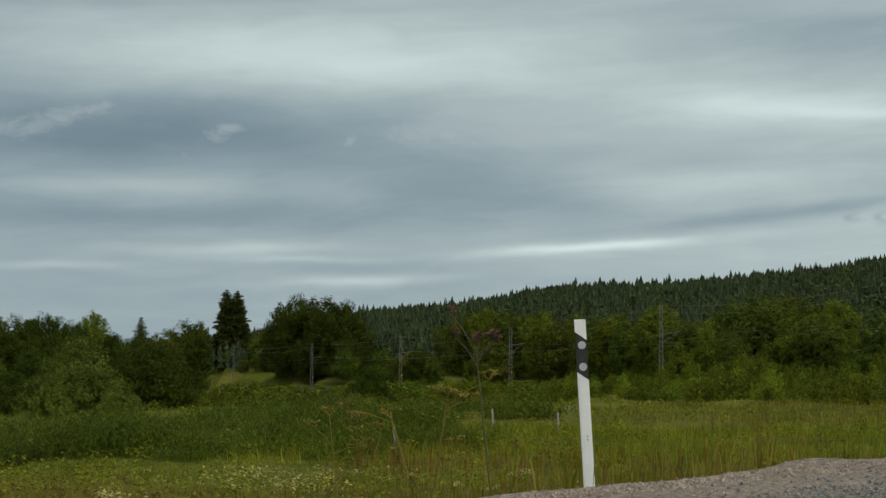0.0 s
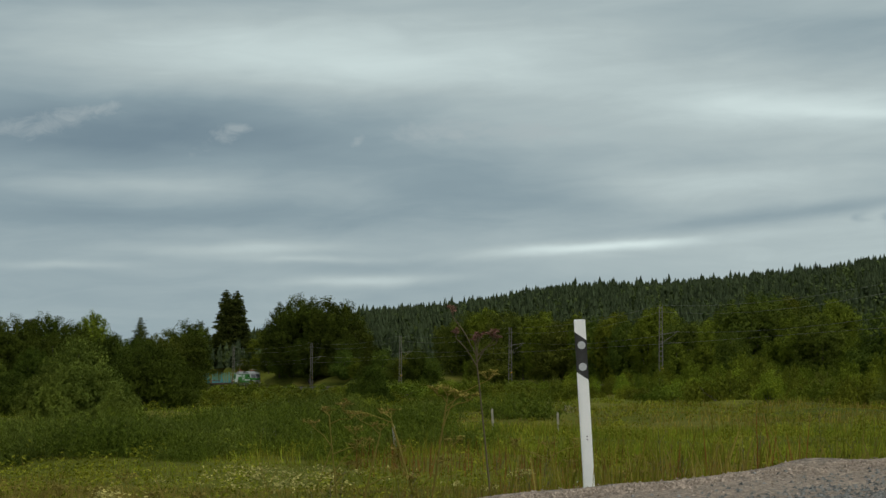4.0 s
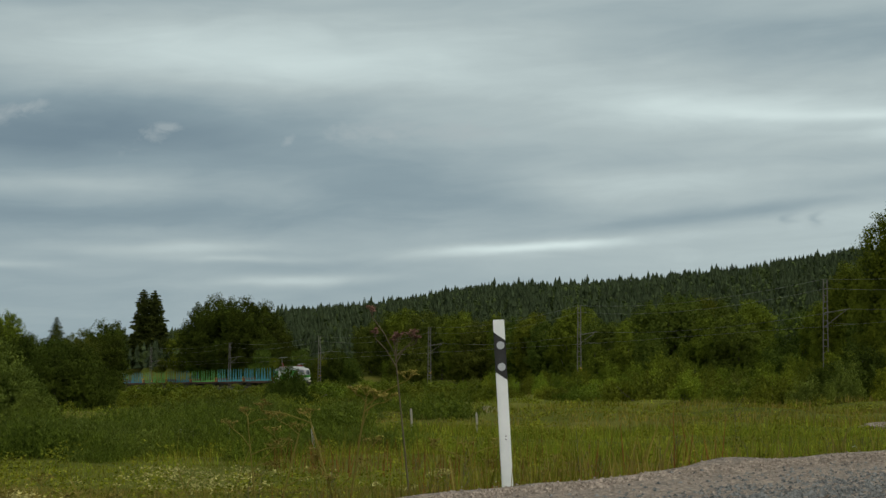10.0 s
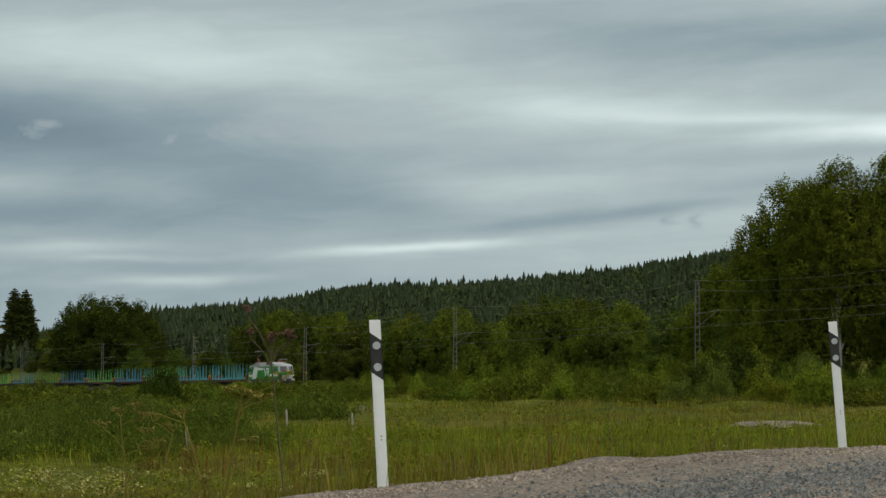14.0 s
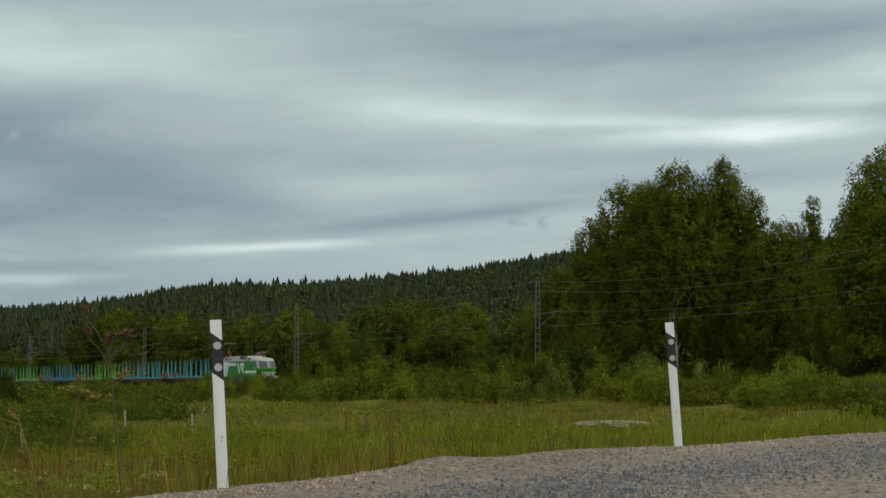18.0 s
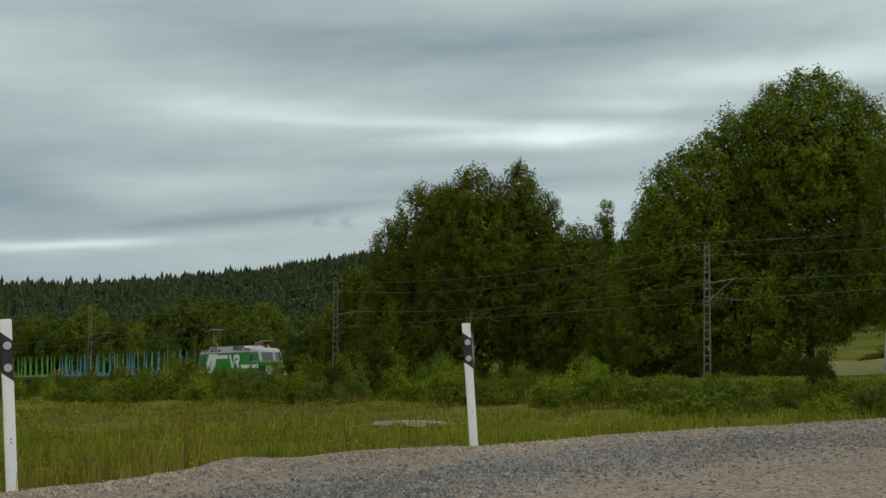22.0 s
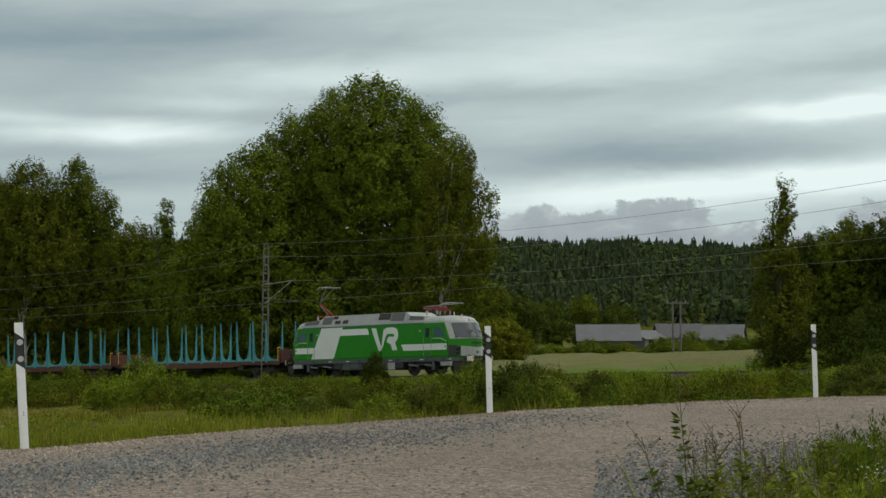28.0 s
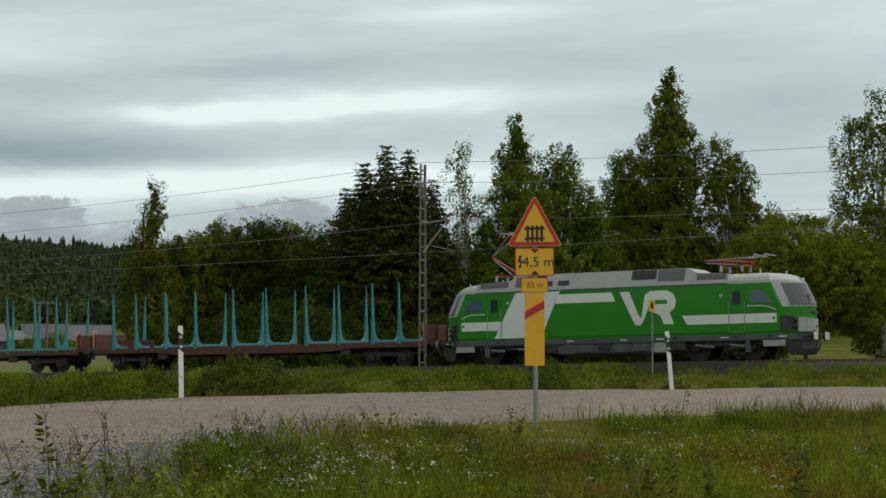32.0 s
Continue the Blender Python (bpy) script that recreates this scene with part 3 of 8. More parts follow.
def mast(az, d, el, near):
    x, y = at(az, d)
    i = int(np.hypot(LINE[:, 0] - x, LINE[:, 1] - y).argmin())
    zr = LINE[i, 2]
    s = -700 + 5.0 * i
    th = track(s)[3]
    top = EYE + d * math.tan(radians(el))
    base = gz(x, y) - 0.1
    h = top - base
    ob = thing("catenary_mast", "tall steel lattice mast beside the railway line", "catenary mast", pose(x, y, base, 0, 0, -th), "masts along the railway")
    foot, head = 0.6, 0.42
    # two channel legs and rungs between them, set across the track; the outer leg leans in
    part("leg", (box(bmesh.new(), -0.465, -0.395, -0.06, 0.06, 0, h), RUST), ob)
    part("leg", (rod(bmesh.new(), (foot - 0.43, 0, 0), (head - 0.43, 0, h), 0.06, 0.055, 4), RUST), ob)
    n = 17
    for k in range(1, n + 1):
        z = h * (k - 0.5) / n
        part("rung", (box(bmesh.new(), -0.4, foot - 0.46 + (head - foot) * z / h, -0.025, 0.025, z - 0.045, z + 0.045), RUST), ob)
    zz = zr - base
    # bracket arms reach over the track (to the left of the way the trains run)
    for a, b, r in (((0, 0.1, zz + 6.9), (-2.9, 0.1, zz + 7.35), 0.028), ((0, 0.1, zz + 5.5), (-2.5, 0.1, zz + 7.2), 0.03), ((-0.6, 0.1, zz + 5.9), (-3.4, 0.1, zz + 5.75), 0.02), ((-0.1, 0.1, zz + 7.9), (0.0, 0.1, zz + 8.9), 0.03)):
        part("bracket_arm", (rod(bmesh.new(), a, b, r, sides=6), RUST), ob, "thin bracket tube")
    for z in (6.9, 5.5):
        part("insulator", (rod(bmesh.new(), (-0.12, 0.1, zz + z + 0.03), (-0.5, 0.1, zz + z + (0.3 if z < 6 else 0.1)), 0.06, sides=8), RUST), ob, "ribbed brown insulator")
    bm = box(bmesh.new(), -0.55, -0.31, -0.1, -0.065, 2.5, 2.85)
    part("number_plate", (bm, YELLOW), ob, "small yellow plate")
    return (x, y, top, zr, th)


HEADS = [mast(*m, i < 3) for i, m in enumerate(MASTS)]


def wire_run(name, pts, r, label):
    """One wire through many points, as a thin three-sided tube."""
    v, f = [], []
    for i, p in enumerate(pts):
        for k in range(3):
            a = 2.0944 * k
            v.append((p[0] + r * math.cos(a), p[1] + r * 0.3 * math.cos(a), p[2] + r * math.sin(a)))
        if i:
            q = 3 * i
            f += [(q - 3 + k, q - 3 + (k + 1) % 3, q + (k + 1) % 3, q + k) for k in range(3)]
    return tagged(new(name, mesh_of(name, v, f, WIRE)), label, "wire", "overhead wires", "structure")


def wires():
    ends = [(HEADS[0][0] + 4.0, HEADS[0][1] - 62, HEADS[0][2] + 0.9, HEADS[0][3] + 0.95, HEADS[0][4])] + HEADS
    for kind, side, sag in (("return_wire", 0.0, 1.0), ("feeder_wire", -0.25, 1.1), ("carrying_wire", -2.9, 0.8), ("contact_wire", -3.2, 0.0)):
        pts = []
        for i in range(len(ends) - 1):
            a, b = ends[i], ends[i + 1]
            for k in range(13 if i == len(ends) - 2 else 12):
                t = k / 12
                th = radians(a[4] + (b[4] - a[4]) * t)
                x, y = a[0] + (b[0] - a[0]) * t, a[1] + (b[1] - a[1]) * t
                zr, zt = a[3] + (b[3] - a[3]) * t, a[2] + (b[2] - a[2]) * t
                z = {"return_wire": zt + 0.05, "feeder_wire": zt - 0.9, "carrying_wire": zr + 7.3, "contact_wire": zr + 5.75}[kind]
                pts.append((x + side * math.cos(th), y - side * math.sin(th), z - sag * 4 * t * (1 - t)))
        wire_run(kind, pts, 0.0115, "thin dark overhead railway wire")


wires()

# ---- the train ----
TEAL = simple("teal_paint", (0.028, 0.17, 0.19), (0.05, 0.25, 0.27), 2.5, 0.55)
BLUE = simple("blue_green_paint", (0.02, 0.12, 0.18), (0.035, 0.18, 0.24), 2.5, 0.55)
STAKE_GREEN = simple("green_stake_paint", (0.05, 0.20, 0.035), (0.09, 0.30, 0.06), 2.5, 0.5)
OXIDE = simple("rusty_red_frame", (0.05, 0.021, 0.014), (0.13, 0.05, 0.03), 3, 0.75)
DARKSTEEL = simple("dirty_bogie_steel", (0.018, 0.016, 0.015), (0.05, 0.044, 0.04), 4, 0.8)
LOCO_GREEN = simple("bright_green_paint", (0.017, 0.19, 0.008), (0.024, 0.225, 0.011), 0.5, 0.35)
LOCO_GREEN.node_tree.nodes["Principled BSDF"].inputs["Specular IOR Level"].default_value = 0.25
LOCO_WHITE = simple("white_paint", (0.62, 0.66, 0.64), (0.72, 0.75, 0.73), 0.8, 0.4)
LOCO_GREY = simple("light_grey_roof_paint", (0.27, 0.285, 0.275), (0.36, 0.37, 0.355), 0.9, 0.5)
SOLE = simple("slate_grey_sole_bar", (0.05, 0.065, 0.066), (0.085, 0.1, 0.1), 1.5, 0.6)
GRILLE = simple("grille_mesh_grey", (0.075, 0.078, 0.075), (0.12, 0.122, 0.118), 20, 0.7)
PANTO_RED = simple("red_pantograph_paint", (0.2, 0.012, 0.012), (0.3, 0.025, 0.02), 5, 0.5)
GLASS, _n, _l, _p = mat("dark_cab_glass")
_p.inputs["Base Color"].default_value = (0.02, 0.028, 0.032, 1)
_p.inputs["Roughness"].default_value = 0.2
_p.inputs["Specular IOR Level"].default_value = 0.2
SCREEN, _n, _l, _p = mat("tinted_windscreen")
_p.inputs["Base Color"].default_value = (0.05, 0.06, 0.065, 1)
_p.inputs["Roughness"].default_value = 0.12
_p.inputs["Specular IOR Level"].default_value = 0.75
SIDE_GLASS, _n, _l, _p = mat("bluish_side_glass")
_p.inputs["Base Color"].default_value = (0.05, 0.085, 0.12, 1)
_p.inputs["Roughness"].default_value = 0.15
PALE_BUFFER = simple("pale_buffer_paint", (0.4, 0.37, 0.27), (0.52, 0.48, 0.37), 4, 0.6)
LIGHT, _n, _l, _p = mat("lit_headlamp")
_p.inputs["Emission Color"].default_value = (1.0, 0.95, 0.85, 1)
_p.inputs["Emission Strength"].default_value = 4.0


def loft(sections):
    """Skins the outlines (lists of points) one after the other, with closed ends."""
    bm = bmesh.new()
    rings = [[bm.verts.new(p) for p in s] for s in sections]
    n = len(rings[0])
    for a, b in zip(rings, rings[1:]):
        for k in range(n):
            bm.faces.new((a[k], a[(k + 1) % n], b[(k + 1) % n], b[k]))
    bm.faces.new(list(reversed(rings[0])))
    bm.faces.new(rings[-1])
    bmesh.ops.recalc_face_normals(bm, faces=bm.faces)
    return bm


def plate(points, thick, out):
    """A thin plate through flat points, thickened along out."""
    bm = bmesh.new()
    f = bm.faces.new([bm.verts.new(p) for p in points])
    r = bmesh.ops.extrude_face_region(bm, geom=[f])
    bmesh.ops.translate(bm, vec=Vector(out) * thick, verts=[v for v in r["geom"] if isinstance(v, bmesh.types.BMVert)])
    bmesh.ops.recalc_face_normals(bm, faces=bm.faces)
    return bm


def bent(bm, s):
    """Bends a side plate inwards over the waist, as the body's side goes."""
    bmesh.ops.bisect_plane(bm, geom=bm.verts[:] + bm.edges[:] + bm.faces[:], plane_co=(0, 0, 2.6), plane_no=(0, 0, 1))
    for v in bm.verts:
        v.co.x -= s * 0.05 * max(0.0, v.co.z - 2.6)
    return bm


def ring(w, z, back):
    """The body's outline in plan at height z: flat sides and bowed fronts, set back by so much."""
    xs = [w * f for f in (1.0, 0.96, 0.88, 0.75, 0.55, 0.3, 0.0, -0.3, -0.55, -0.75, -0.88, -0.96, -1.0)]
    front = [(x, 9.28 - 0.7 * (x / 1.14) ** 2 - back, z) for x in xs]
    return front + [(x, -y, z) for x, y, z in reversed(front)]


def wheelset(parent, y, r=0.5, name="wheel"):
    bm = rod(bmesh.new(), (-0.84, y, r), (-0.72, y, r), r, sides=20)
    rod(bm, (0.72, y, r), (0.84, y, r), r, sides=20)
    rod(bm, (-0.9, y, r), (0.9, y, r), 0.09, sides=8)
    part("wheelset", (bm, DARKSTEEL), parent, "dirty steel wheels on an axle")


def bogie(thing_, y0, base, r, color):
    b = part("bogie", (bmbox(-1.05, 1.05, y0 - base / 2 - 0.55, y0 + base / 2 + 0.55, r + 0.05, r + 0.28, bevel=0.04), color), thing_, "dirty steel bogie frame")
    for q in (-1, 1):
        wheelset(b, y0 + q * base / 2, r)
        for sx in (-1, 1):
            part("axle_box", (bmbox(sx * 1.0 - 0.13, sx * 1.0 + 0.13, y0 + q * base / 2 - 0.2, y0 + q * base / 2 + 0.2, r - 0.17, r + 0.2, bevel=0.03), DARKSTEEL), b)
            part("spring", (bmrod((sx * 1.0, y0 + q * base / 2 + 0.32, r - 0.05), (sx * 1.0, y0 + q * base / 2 + 0.32, r + 0.3), 0.1, sides=8), DARKSTEEL), b)
    return b


def buffers(ob, y, s):
    for sx in (-0.875, 0.875):
        part("buffer", (rod(rod(bmesh.new(), (sx, y - s * 0.5, 1.05), (sx, y - s * 0.1, 1.05), 0.11, sides=10), (sx, y - s * 0.1, 1.05), (sx, y, 1.05), 0.24, sides=14), DARKSTEEL), ob)
    part("coupler", (bmbox(-0.12, 0.12, min(y, y - s * 0.7), max(y, y - s * 0.7), 0.9, 1.15, bevel=0.03), DARKSTEEL), ob)


def pantograph(ob, y, raised):
    p = part("pantograph", (box(box(box(bmesh.new(), -0.65, 0.65, y - 0.6, y - 0.45, 4.3, 4.38), -0.65, 0.65, y + 0.45, y + 0.6, 4.3, 4.38), -0.08, 0.08, y - 0.46, y + 0.46, 4.31, 4.37), PANTO_RED), ob, "red pantograph, raised to the wire" if raised else "red pantograph, folded down")
    for sx in (-0.6, 0.6):
        for q in (-0.5, 0.5):
            part("insulator", (bmrod((sx, y + q, 4.05), (sx, y + q, 4.32), 0.07, sides=8), LOCO_GREY), p)
    if raised:
        knee, head, lo = (0, y - 1.05, 5.3), (0, y + 0.15, 6.35), (0, y + 0.4, 4.4)
    else:
        knee, head, lo = (0, y - 1.5, 4.62), (0, y + 1.4, 4.72), (0, y + 0.8, 4.45)
    part("lower_arm", (bmrod(lo, knee, 0.07, 0.05, sides=8), PANTO_RED), p, "red lower arm")
    part("thrust_rod", (bmrod((0.12, y + 0.1, 4.4), (knee[0] + 0.12, knee[1] + 0.15, knee[2] - 0.12), 0.022, sides=6), GALV), p)
    for sx in (-0.4, 0.4):
        part("upper_arm", (bmrod((0.0, knee[1], knee[2]), (sx, head[1], head[2]), 0.024, sides=6), GALV), p)
    for q in (-0.25, 0.25):
        part("contact_strip", (rod(rod(bmesh.new(), (-0.8, head[1] + q, head[2] + 0.05), (0.8, head[1] + q, head[2] + 0.05), 0.03, sides=6), (0.8, head[1] + q, head[2] + 0.05), (1.0, head[1] + q, head[2] - 0.15), 0.02, sides=6), GALV), p)


def locomotive():
    ob = thing("electric_locomotive", "bright green and white electric locomotive with grey roof, headlights lit", "locomotive")
    low = [ring(*r) for r in ((1.47, 1.18, 0.08), (1.5, 1.3, 0.0), (1.5, 2.42, 0.0), (1.495, 2.7, 0.13), (1.46, 3.45, 0.475))]
    top = [ring(*r) for r in ((1.46, 3.45, 0.475), (1.42, 3.58, 0.56), (1.3, 3.74, 0.78), (1.1, 3.84, 1.1), (0.8, 3.9, 1.5), (0.4, 3.94, 2.0))]
    part("body", (loft(low), LOCO_GREEN), ob, "glossy bright green body shell")
    part("roof", (loft(top), LOCO_GREY), ob, "light grey curved roof")
    part("sole_bar", (bmbox(-1.49, 1.49, -8.15, 8.15, 0.92, 1.176, bevel=0.02), SOLE), ob, "slate grey sole bar")
    part("head_stock", (loft([[(x * 0.985, y * 0.995, z) for x, y, _ in ring(1.5, 0, 0.03)] for z in (0.9, 1.174)]), SOLE), ob, "slate grey head stock under the nose")
    # raised roof hood with its grilles
    hood = [[(s * w, y, z) for s, w, z in ((1, 1.42, 3.5), (1, 1.40, 3.62), (1, wt, zt), (-1, wt, zt), (-1, 1.40, 3.62), (-1, 1.42, 3.5))] for y, wt, zt in ((-7.1, 1.3, 3.9), (-5.3, 1.25, 4.02), (-4.9, 1.12, 4.27), (3.7, 1.12, 4.27), (4.2, 1.25, 4.02), (5.7, 1.3, 3.92))]
    hd = part("roof_hood", (loft(hood), LOCO_GREY), ob, "raised grey roof hood with ventilation grilles")
    for y0, y1, f0, f1, m in ((1.0, 2.2, 0.3, 0.95, DARKSTEEL), (2.3, 3.6, 0.12, 0.95, GRILLE), (4.2, 5.6, 0.2, 0.9, GRILLE), (-6.9, -5.4, 0.2, 0.9, GRILLE), (-5.0, -4.0, 0.1, 0.9, GRILLE), (-3.6, -3.05, 0.1, 0.45, DARKSTEEL), (-2.75, -2.2, 0.1, 0.45, DARKSTEEL), (-3.9, -3.4, 0.62, 0.92, DARKSTEEL)):
        for s in (1, -1):
            pts = []
            for y, f in ((y0, f0), (y1, f0), (y1, f1), (y0, f1)):
                ly = max(-7.0, min(5.6, y))
                wt = float(np.interp(ly, [-7.1, -5.3, -4.9, 3.7, 4.2, 5.7], [1.3, 1.25, 1.12, 1.12, 1.25, 1.3]))
                zt = float(np.interp(ly, [-7.1, -5.3, -4.9, 3.7, 4.2, 5.7], [3.9, 4.02, 4.27, 4.27, 4.02, 3.92]))
                pts.append((s * (1.40 + (wt - 1.40) * f + 0.006), y, 3.62 + (zt - 3.62) * f + 0.006))
            part("grille", (plate(pts, 0.02, (s, 0, 0.4)), m), hd, "dark ventilation grille")
    part("cantrail", (box(bmbox(1.425, 1.475, -7.1, 5.7, 3.44, 3.5), -1.475, -1.425, -7.1, 5.7, 3.44, 3.5), SOLE), ob)
    # white livery, thin plates on the sides
    for s in (1, -1):
        x = 1.503 * s
        side = lambda pts: bent(plate([(x, y, z) for y, z in pts], 0.006, (s, 0, 0)), s)
        f = 1 if s > 0 else -1
        part("white_stripe", (side([(-7.9, 1.64), (-5.85, 1.64), (-5.55, 2.06), (-7.9, 2.06)]), LOCO_WHITE), ob, "white stripe")
        part("white_block", (side([(-6.1, 1.25), (-3.75, 1.25), (-3.55, 1.36), (-2.62, 3.42), (-4.95, 3.42)]), LOCO_WHITE), ob, "slanting white block")
        part("white_bar", (side([(-3.0, 2.84), (0.22, 2.84), (0.02, 3.27), (-2.85, 3.27)]), LOCO_WHITE), ob, "white bar")
        part("white_stripe", (side([(3.75, 1.66), (7.94, 1.66), (7.94, 2.08), (3.5, 2.08)]), LOCO_WHITE), ob, "white stripe")
        # the emblem: a slanting stroke and a bent band
        part("emblem_stroke", (side([(0.45, 3.26), (0.92, 3.26), (1.38, 2.16), (1.62, 1.9), (1.45, 1.68), (1.2, 1.72)]), LOCO_WHITE), ob, "white emblem shape")
        part("emblem_band", (side([(1.46, 1.69), (1.62, 1.9), (1.95, 2.7), (2.12, 2.84), (2.75, 2.84), (2.82, 2.65), (2.25, 2.65), (2.1, 2.48), (2.02, 2.3), (2.3, 2.2), (2.45, 2.12), (2.62, 1.72), (3.1, 1.72), (2.9, 2.25), (3.15, 2.45), (3.22, 2.8), (3.1, 3.1), (2.8, 3.27), (2.0, 3.27), (1.7, 3.1)]), LOCO_WHITE), ob, "white bent emblem band")
        # doors, cab side windows, rails
        for y in (-6.1, 6.1):
            fr = part("cab_door", (plate([(1.5035 * s, y - 0.36, 1.22), (1.5035 * s, y + 0.36, 1.22), (1.4835 * s, y + 0.36, 3.2), (1.4835 * s, y - 0.36, 3.2)], 0.004, (s, 0, 0)), LOCO_GREEN), ob, "green cab door")
            part("door_window", (plate([(1.512 * s, y - 0.18, 2.52), (1.512 * s, y + 0.18, 2.52), (1.492 * s, y + 0.18, 3.12), (1.492 * s, y - 0.18, 3.12)], 0.006, (s, 0, 0)), GLASS), fr, "small dark door window")
            part("door_stripe", (plate([(1.511 * s, y - 0.33, 1.66), (1.511 * s, y + 0.33, 1.66), (1.511 * s, y + 0.33, 2.06), (1.511 * s, y - 0.33, 2.06)], 0.004, (s, 0, 0)), LOCO_WHITE), fr, "white stripe over the door")
            for q in (-0.37, 0.37):
                part("handrail", (bmrod((1.535 * s, y + q, 1.3), (1.52 * s, y + q, 2.6), 0.014, sides=6), GALV), fr)
            e = 1 if y > 0 else -1
            part("side_window", (plate([(1.508 * s, y + e * 0.65, 2.58), (1.508 * s, y + e * 1.2, 2.57), (1.506 * s, y + e * 1.66, 2.53), (1.49 * s, y + e * 1.46, 2.86), (1.484 * s, y + e * 1.2, 3.12), (1.482 * s, y + e * 0.65, 3.16)], 0.008, (s, 0, 0)), SIDE_GLASS), ob, "bluish cab side window")
            part("grab_rail", (rod(bmrod((1.53 * s, y + e * 0.5, 2.42), (1.53 * s, y + e * 1.3, 2.42), 0.02, sides=6), (1.53 * s, y + e * 1.3, 2.42), (1.51 * s, y + e * 1.82, 2.24), 0.02, sides=6), LOCO_WHITE), ob, "thin white grab rail")
            for q in (-0.385, 0.385, e * 1.2):
                part("panel_seam", (plate([(1.5065 * s, y + q - 0.011, 1.2), (1.5065 * s, y + q + 0.011, 1.2), (1.484 * s, y + q + 0.011, 3.3), (1.484 * s, y + q - 0.011, 3.3)], 0.004, (s, 0, 0)), SOLE), ob)
            part("marker_lamp", (bmrod((1.49 * s, y - e * 0.72, 2.95), (1.53 * s, y - e * 0.72, 2.95), 0.07, sides=12), GREY_DOT), ob, "small round grey lamp")
            part("fuel_flap", (plate([(1.5 * s, y + e * 1.66, 1.8), (1.5 * s, y + e * 1.76, 1.8), (1.5 * s, y + e * 1.76, 1.92), (1.5 * s, y + e * 1.66, 1.92)], 0.014, (s, 0, 0)), BLACK), ob)
            part("steps", (box(box(bmbox(s * 1.3 - 0.15, s * 1.3 + 0.15, y - 0.28, y + 0.28, 0.85, 0.89), s * 1.3 - 0.15, s * 1.3 + 0.15, y - 0.28, y + 0.28, 0.55, 0.59), s * 1.3 - 0.15, s * 1.3 + 0.15, y - 0.28, y + 0.28, 0.3, 0.34), DARKSTEEL), ob)
        for y in (-8.6, -4.0, -2.1, 0.6, 2.4, 5.5, 8.2):
            part("marking", (bmbox(1.49 * s - 0.004, 1.49 * s + 0.004, y - 0.18, y + 0.18, 1.02, 1.07), LOCO_WHITE), ob, "small white markings")
    # front faces, bowed across

    def bowed(x0, x1, e, z0, z1, lift, material, name, parent, label="", bow=0.7, base=9.28, lean=0.46):
        """A panel on the bowed front, from z0 to z1 (each a height, or a rule of x), leaning back over 2.42 m."""
        back = lambda x, z: base + lift - bow * (x / 1.14) ** 2 - lean * max(0.0, z - 2.42)
        zz = lambda z, x: z(x) if callable(z) else z
        n = 7
        pts = [x0 + (x1 - x0) * i / (n - 1) for i in range(n)]
        bm = bmesh.new()
        rows = []
        for deep in (0.0, -0.05):
            rows.append([[bm.verts.new((x, e * (back(x, zz(z, x)) + deep), zz(z, x))) for x in pts] for z in (z0, z1)])
        for i in range(n - 1):
            for (a, b) in ((rows[0][0], rows[0][1]), (rows[1][1], rows[1][0]), (rows[0][1], rows[1][1]), (rows[1][0], rows[0][0])):
                bm.faces.new((a[i], a[i + 1], b[i + 1], b[i]))
        for i in (0, n - 1):
            bm.faces.new((rows[0][0][i], rows[0][1][i], rows[1][1][i], rows[1][0][i]))
        bmesh.ops.recalc_face_normals(bm, faces=bm.faces)
        return part(name, (bm, material), parent, label)

    for e in (1, -1):
        scr = bowed(-1.44, 1.44, e, 2.36, 3.5, 0.05, LOCO_GREY, "windscreen_surround", ob, "grey windscreen surround")
        for a, b in ((-1.2, -0.025), (0.025, 1.2)):
            bowed(a, b, e, 2.46, 3.42, 0.075, SCREEN, "windscreen_pane", scr, "tinted windscreen that mirrors the sky")
            c = (a + b) / 2
            part("wiper", (rod(bmrod((c, (9.42 - 0.54 * c * c) * e, 2.42), (c * 0.72, (9.21 - 0.28 * c * c) * e, 2.86), 0.016, sides=5), (c * 0.4, (9.2 - 0.09 * c * c) * e, 2.9), (c * 1.05, (9.22 - 0.6 * c * c) * e, 2.84), 0.02, sides=5), BLACK), scr)
        bowed(-1.0, 1.0, e, 1.24, lambda x: 1.78 + 0.12 * abs(x), 0.055, LOCO_GREY, "lower_nose", ob, "pale grey lower nose panel")
        bowed(-0.42, 0.42, e, lambda x: 2.02 + 0.12 * abs(x), lambda x: 2.12 + 0.07 * abs(x), 0.06, BLACK, "air_slot", ob, "black air slot")
        bowed(-0.13, 0.13, e, 1.42, 1.54, 0.062, SOLE, "nose_badge", ob, "small dark badge")
        for sx in (-1, 1):
            lamp = part("headlight_housing", (plate([(sx * 1.485, 8.1 * e, 1.3), (sx * 1.06, 8.67 * e, 1.3), (sx * 1.04, 8.7 * e, 1.86), (sx * 1.2, 8.52 * e, 1.93), (sx * 1.48, 8.1 * e, 1.96)], 0.06, (sx * 0.8, 0.6 * e, 0)), BLACK), ob, "black headlight housing")
            for x, y, z in ((1.14, 8.62, 1.72), (1.14, 8.62, 1.46)):
                lit = e > 0 and z > 1.65
                part("headlight", (bmrod((sx * x, (y - 0.08) * e, z), (sx * x, y * e, z), 0.08, sides=12), LIGHT if lit else GLASS), lamp, "lit headlight" if lit else "unlit headlight")
                # added black tube that hides the glowing disc from the side, like a narrow beam
                shield_ = bmesh.new()
                bmesh.ops.create_cone(shield_, cap_ends=False, segments=14, radius1=0.09, radius2=0.09, depth=0.24, matrix=pose(sx * x, (y + 0.02) * e, z, 90, 0, 0))
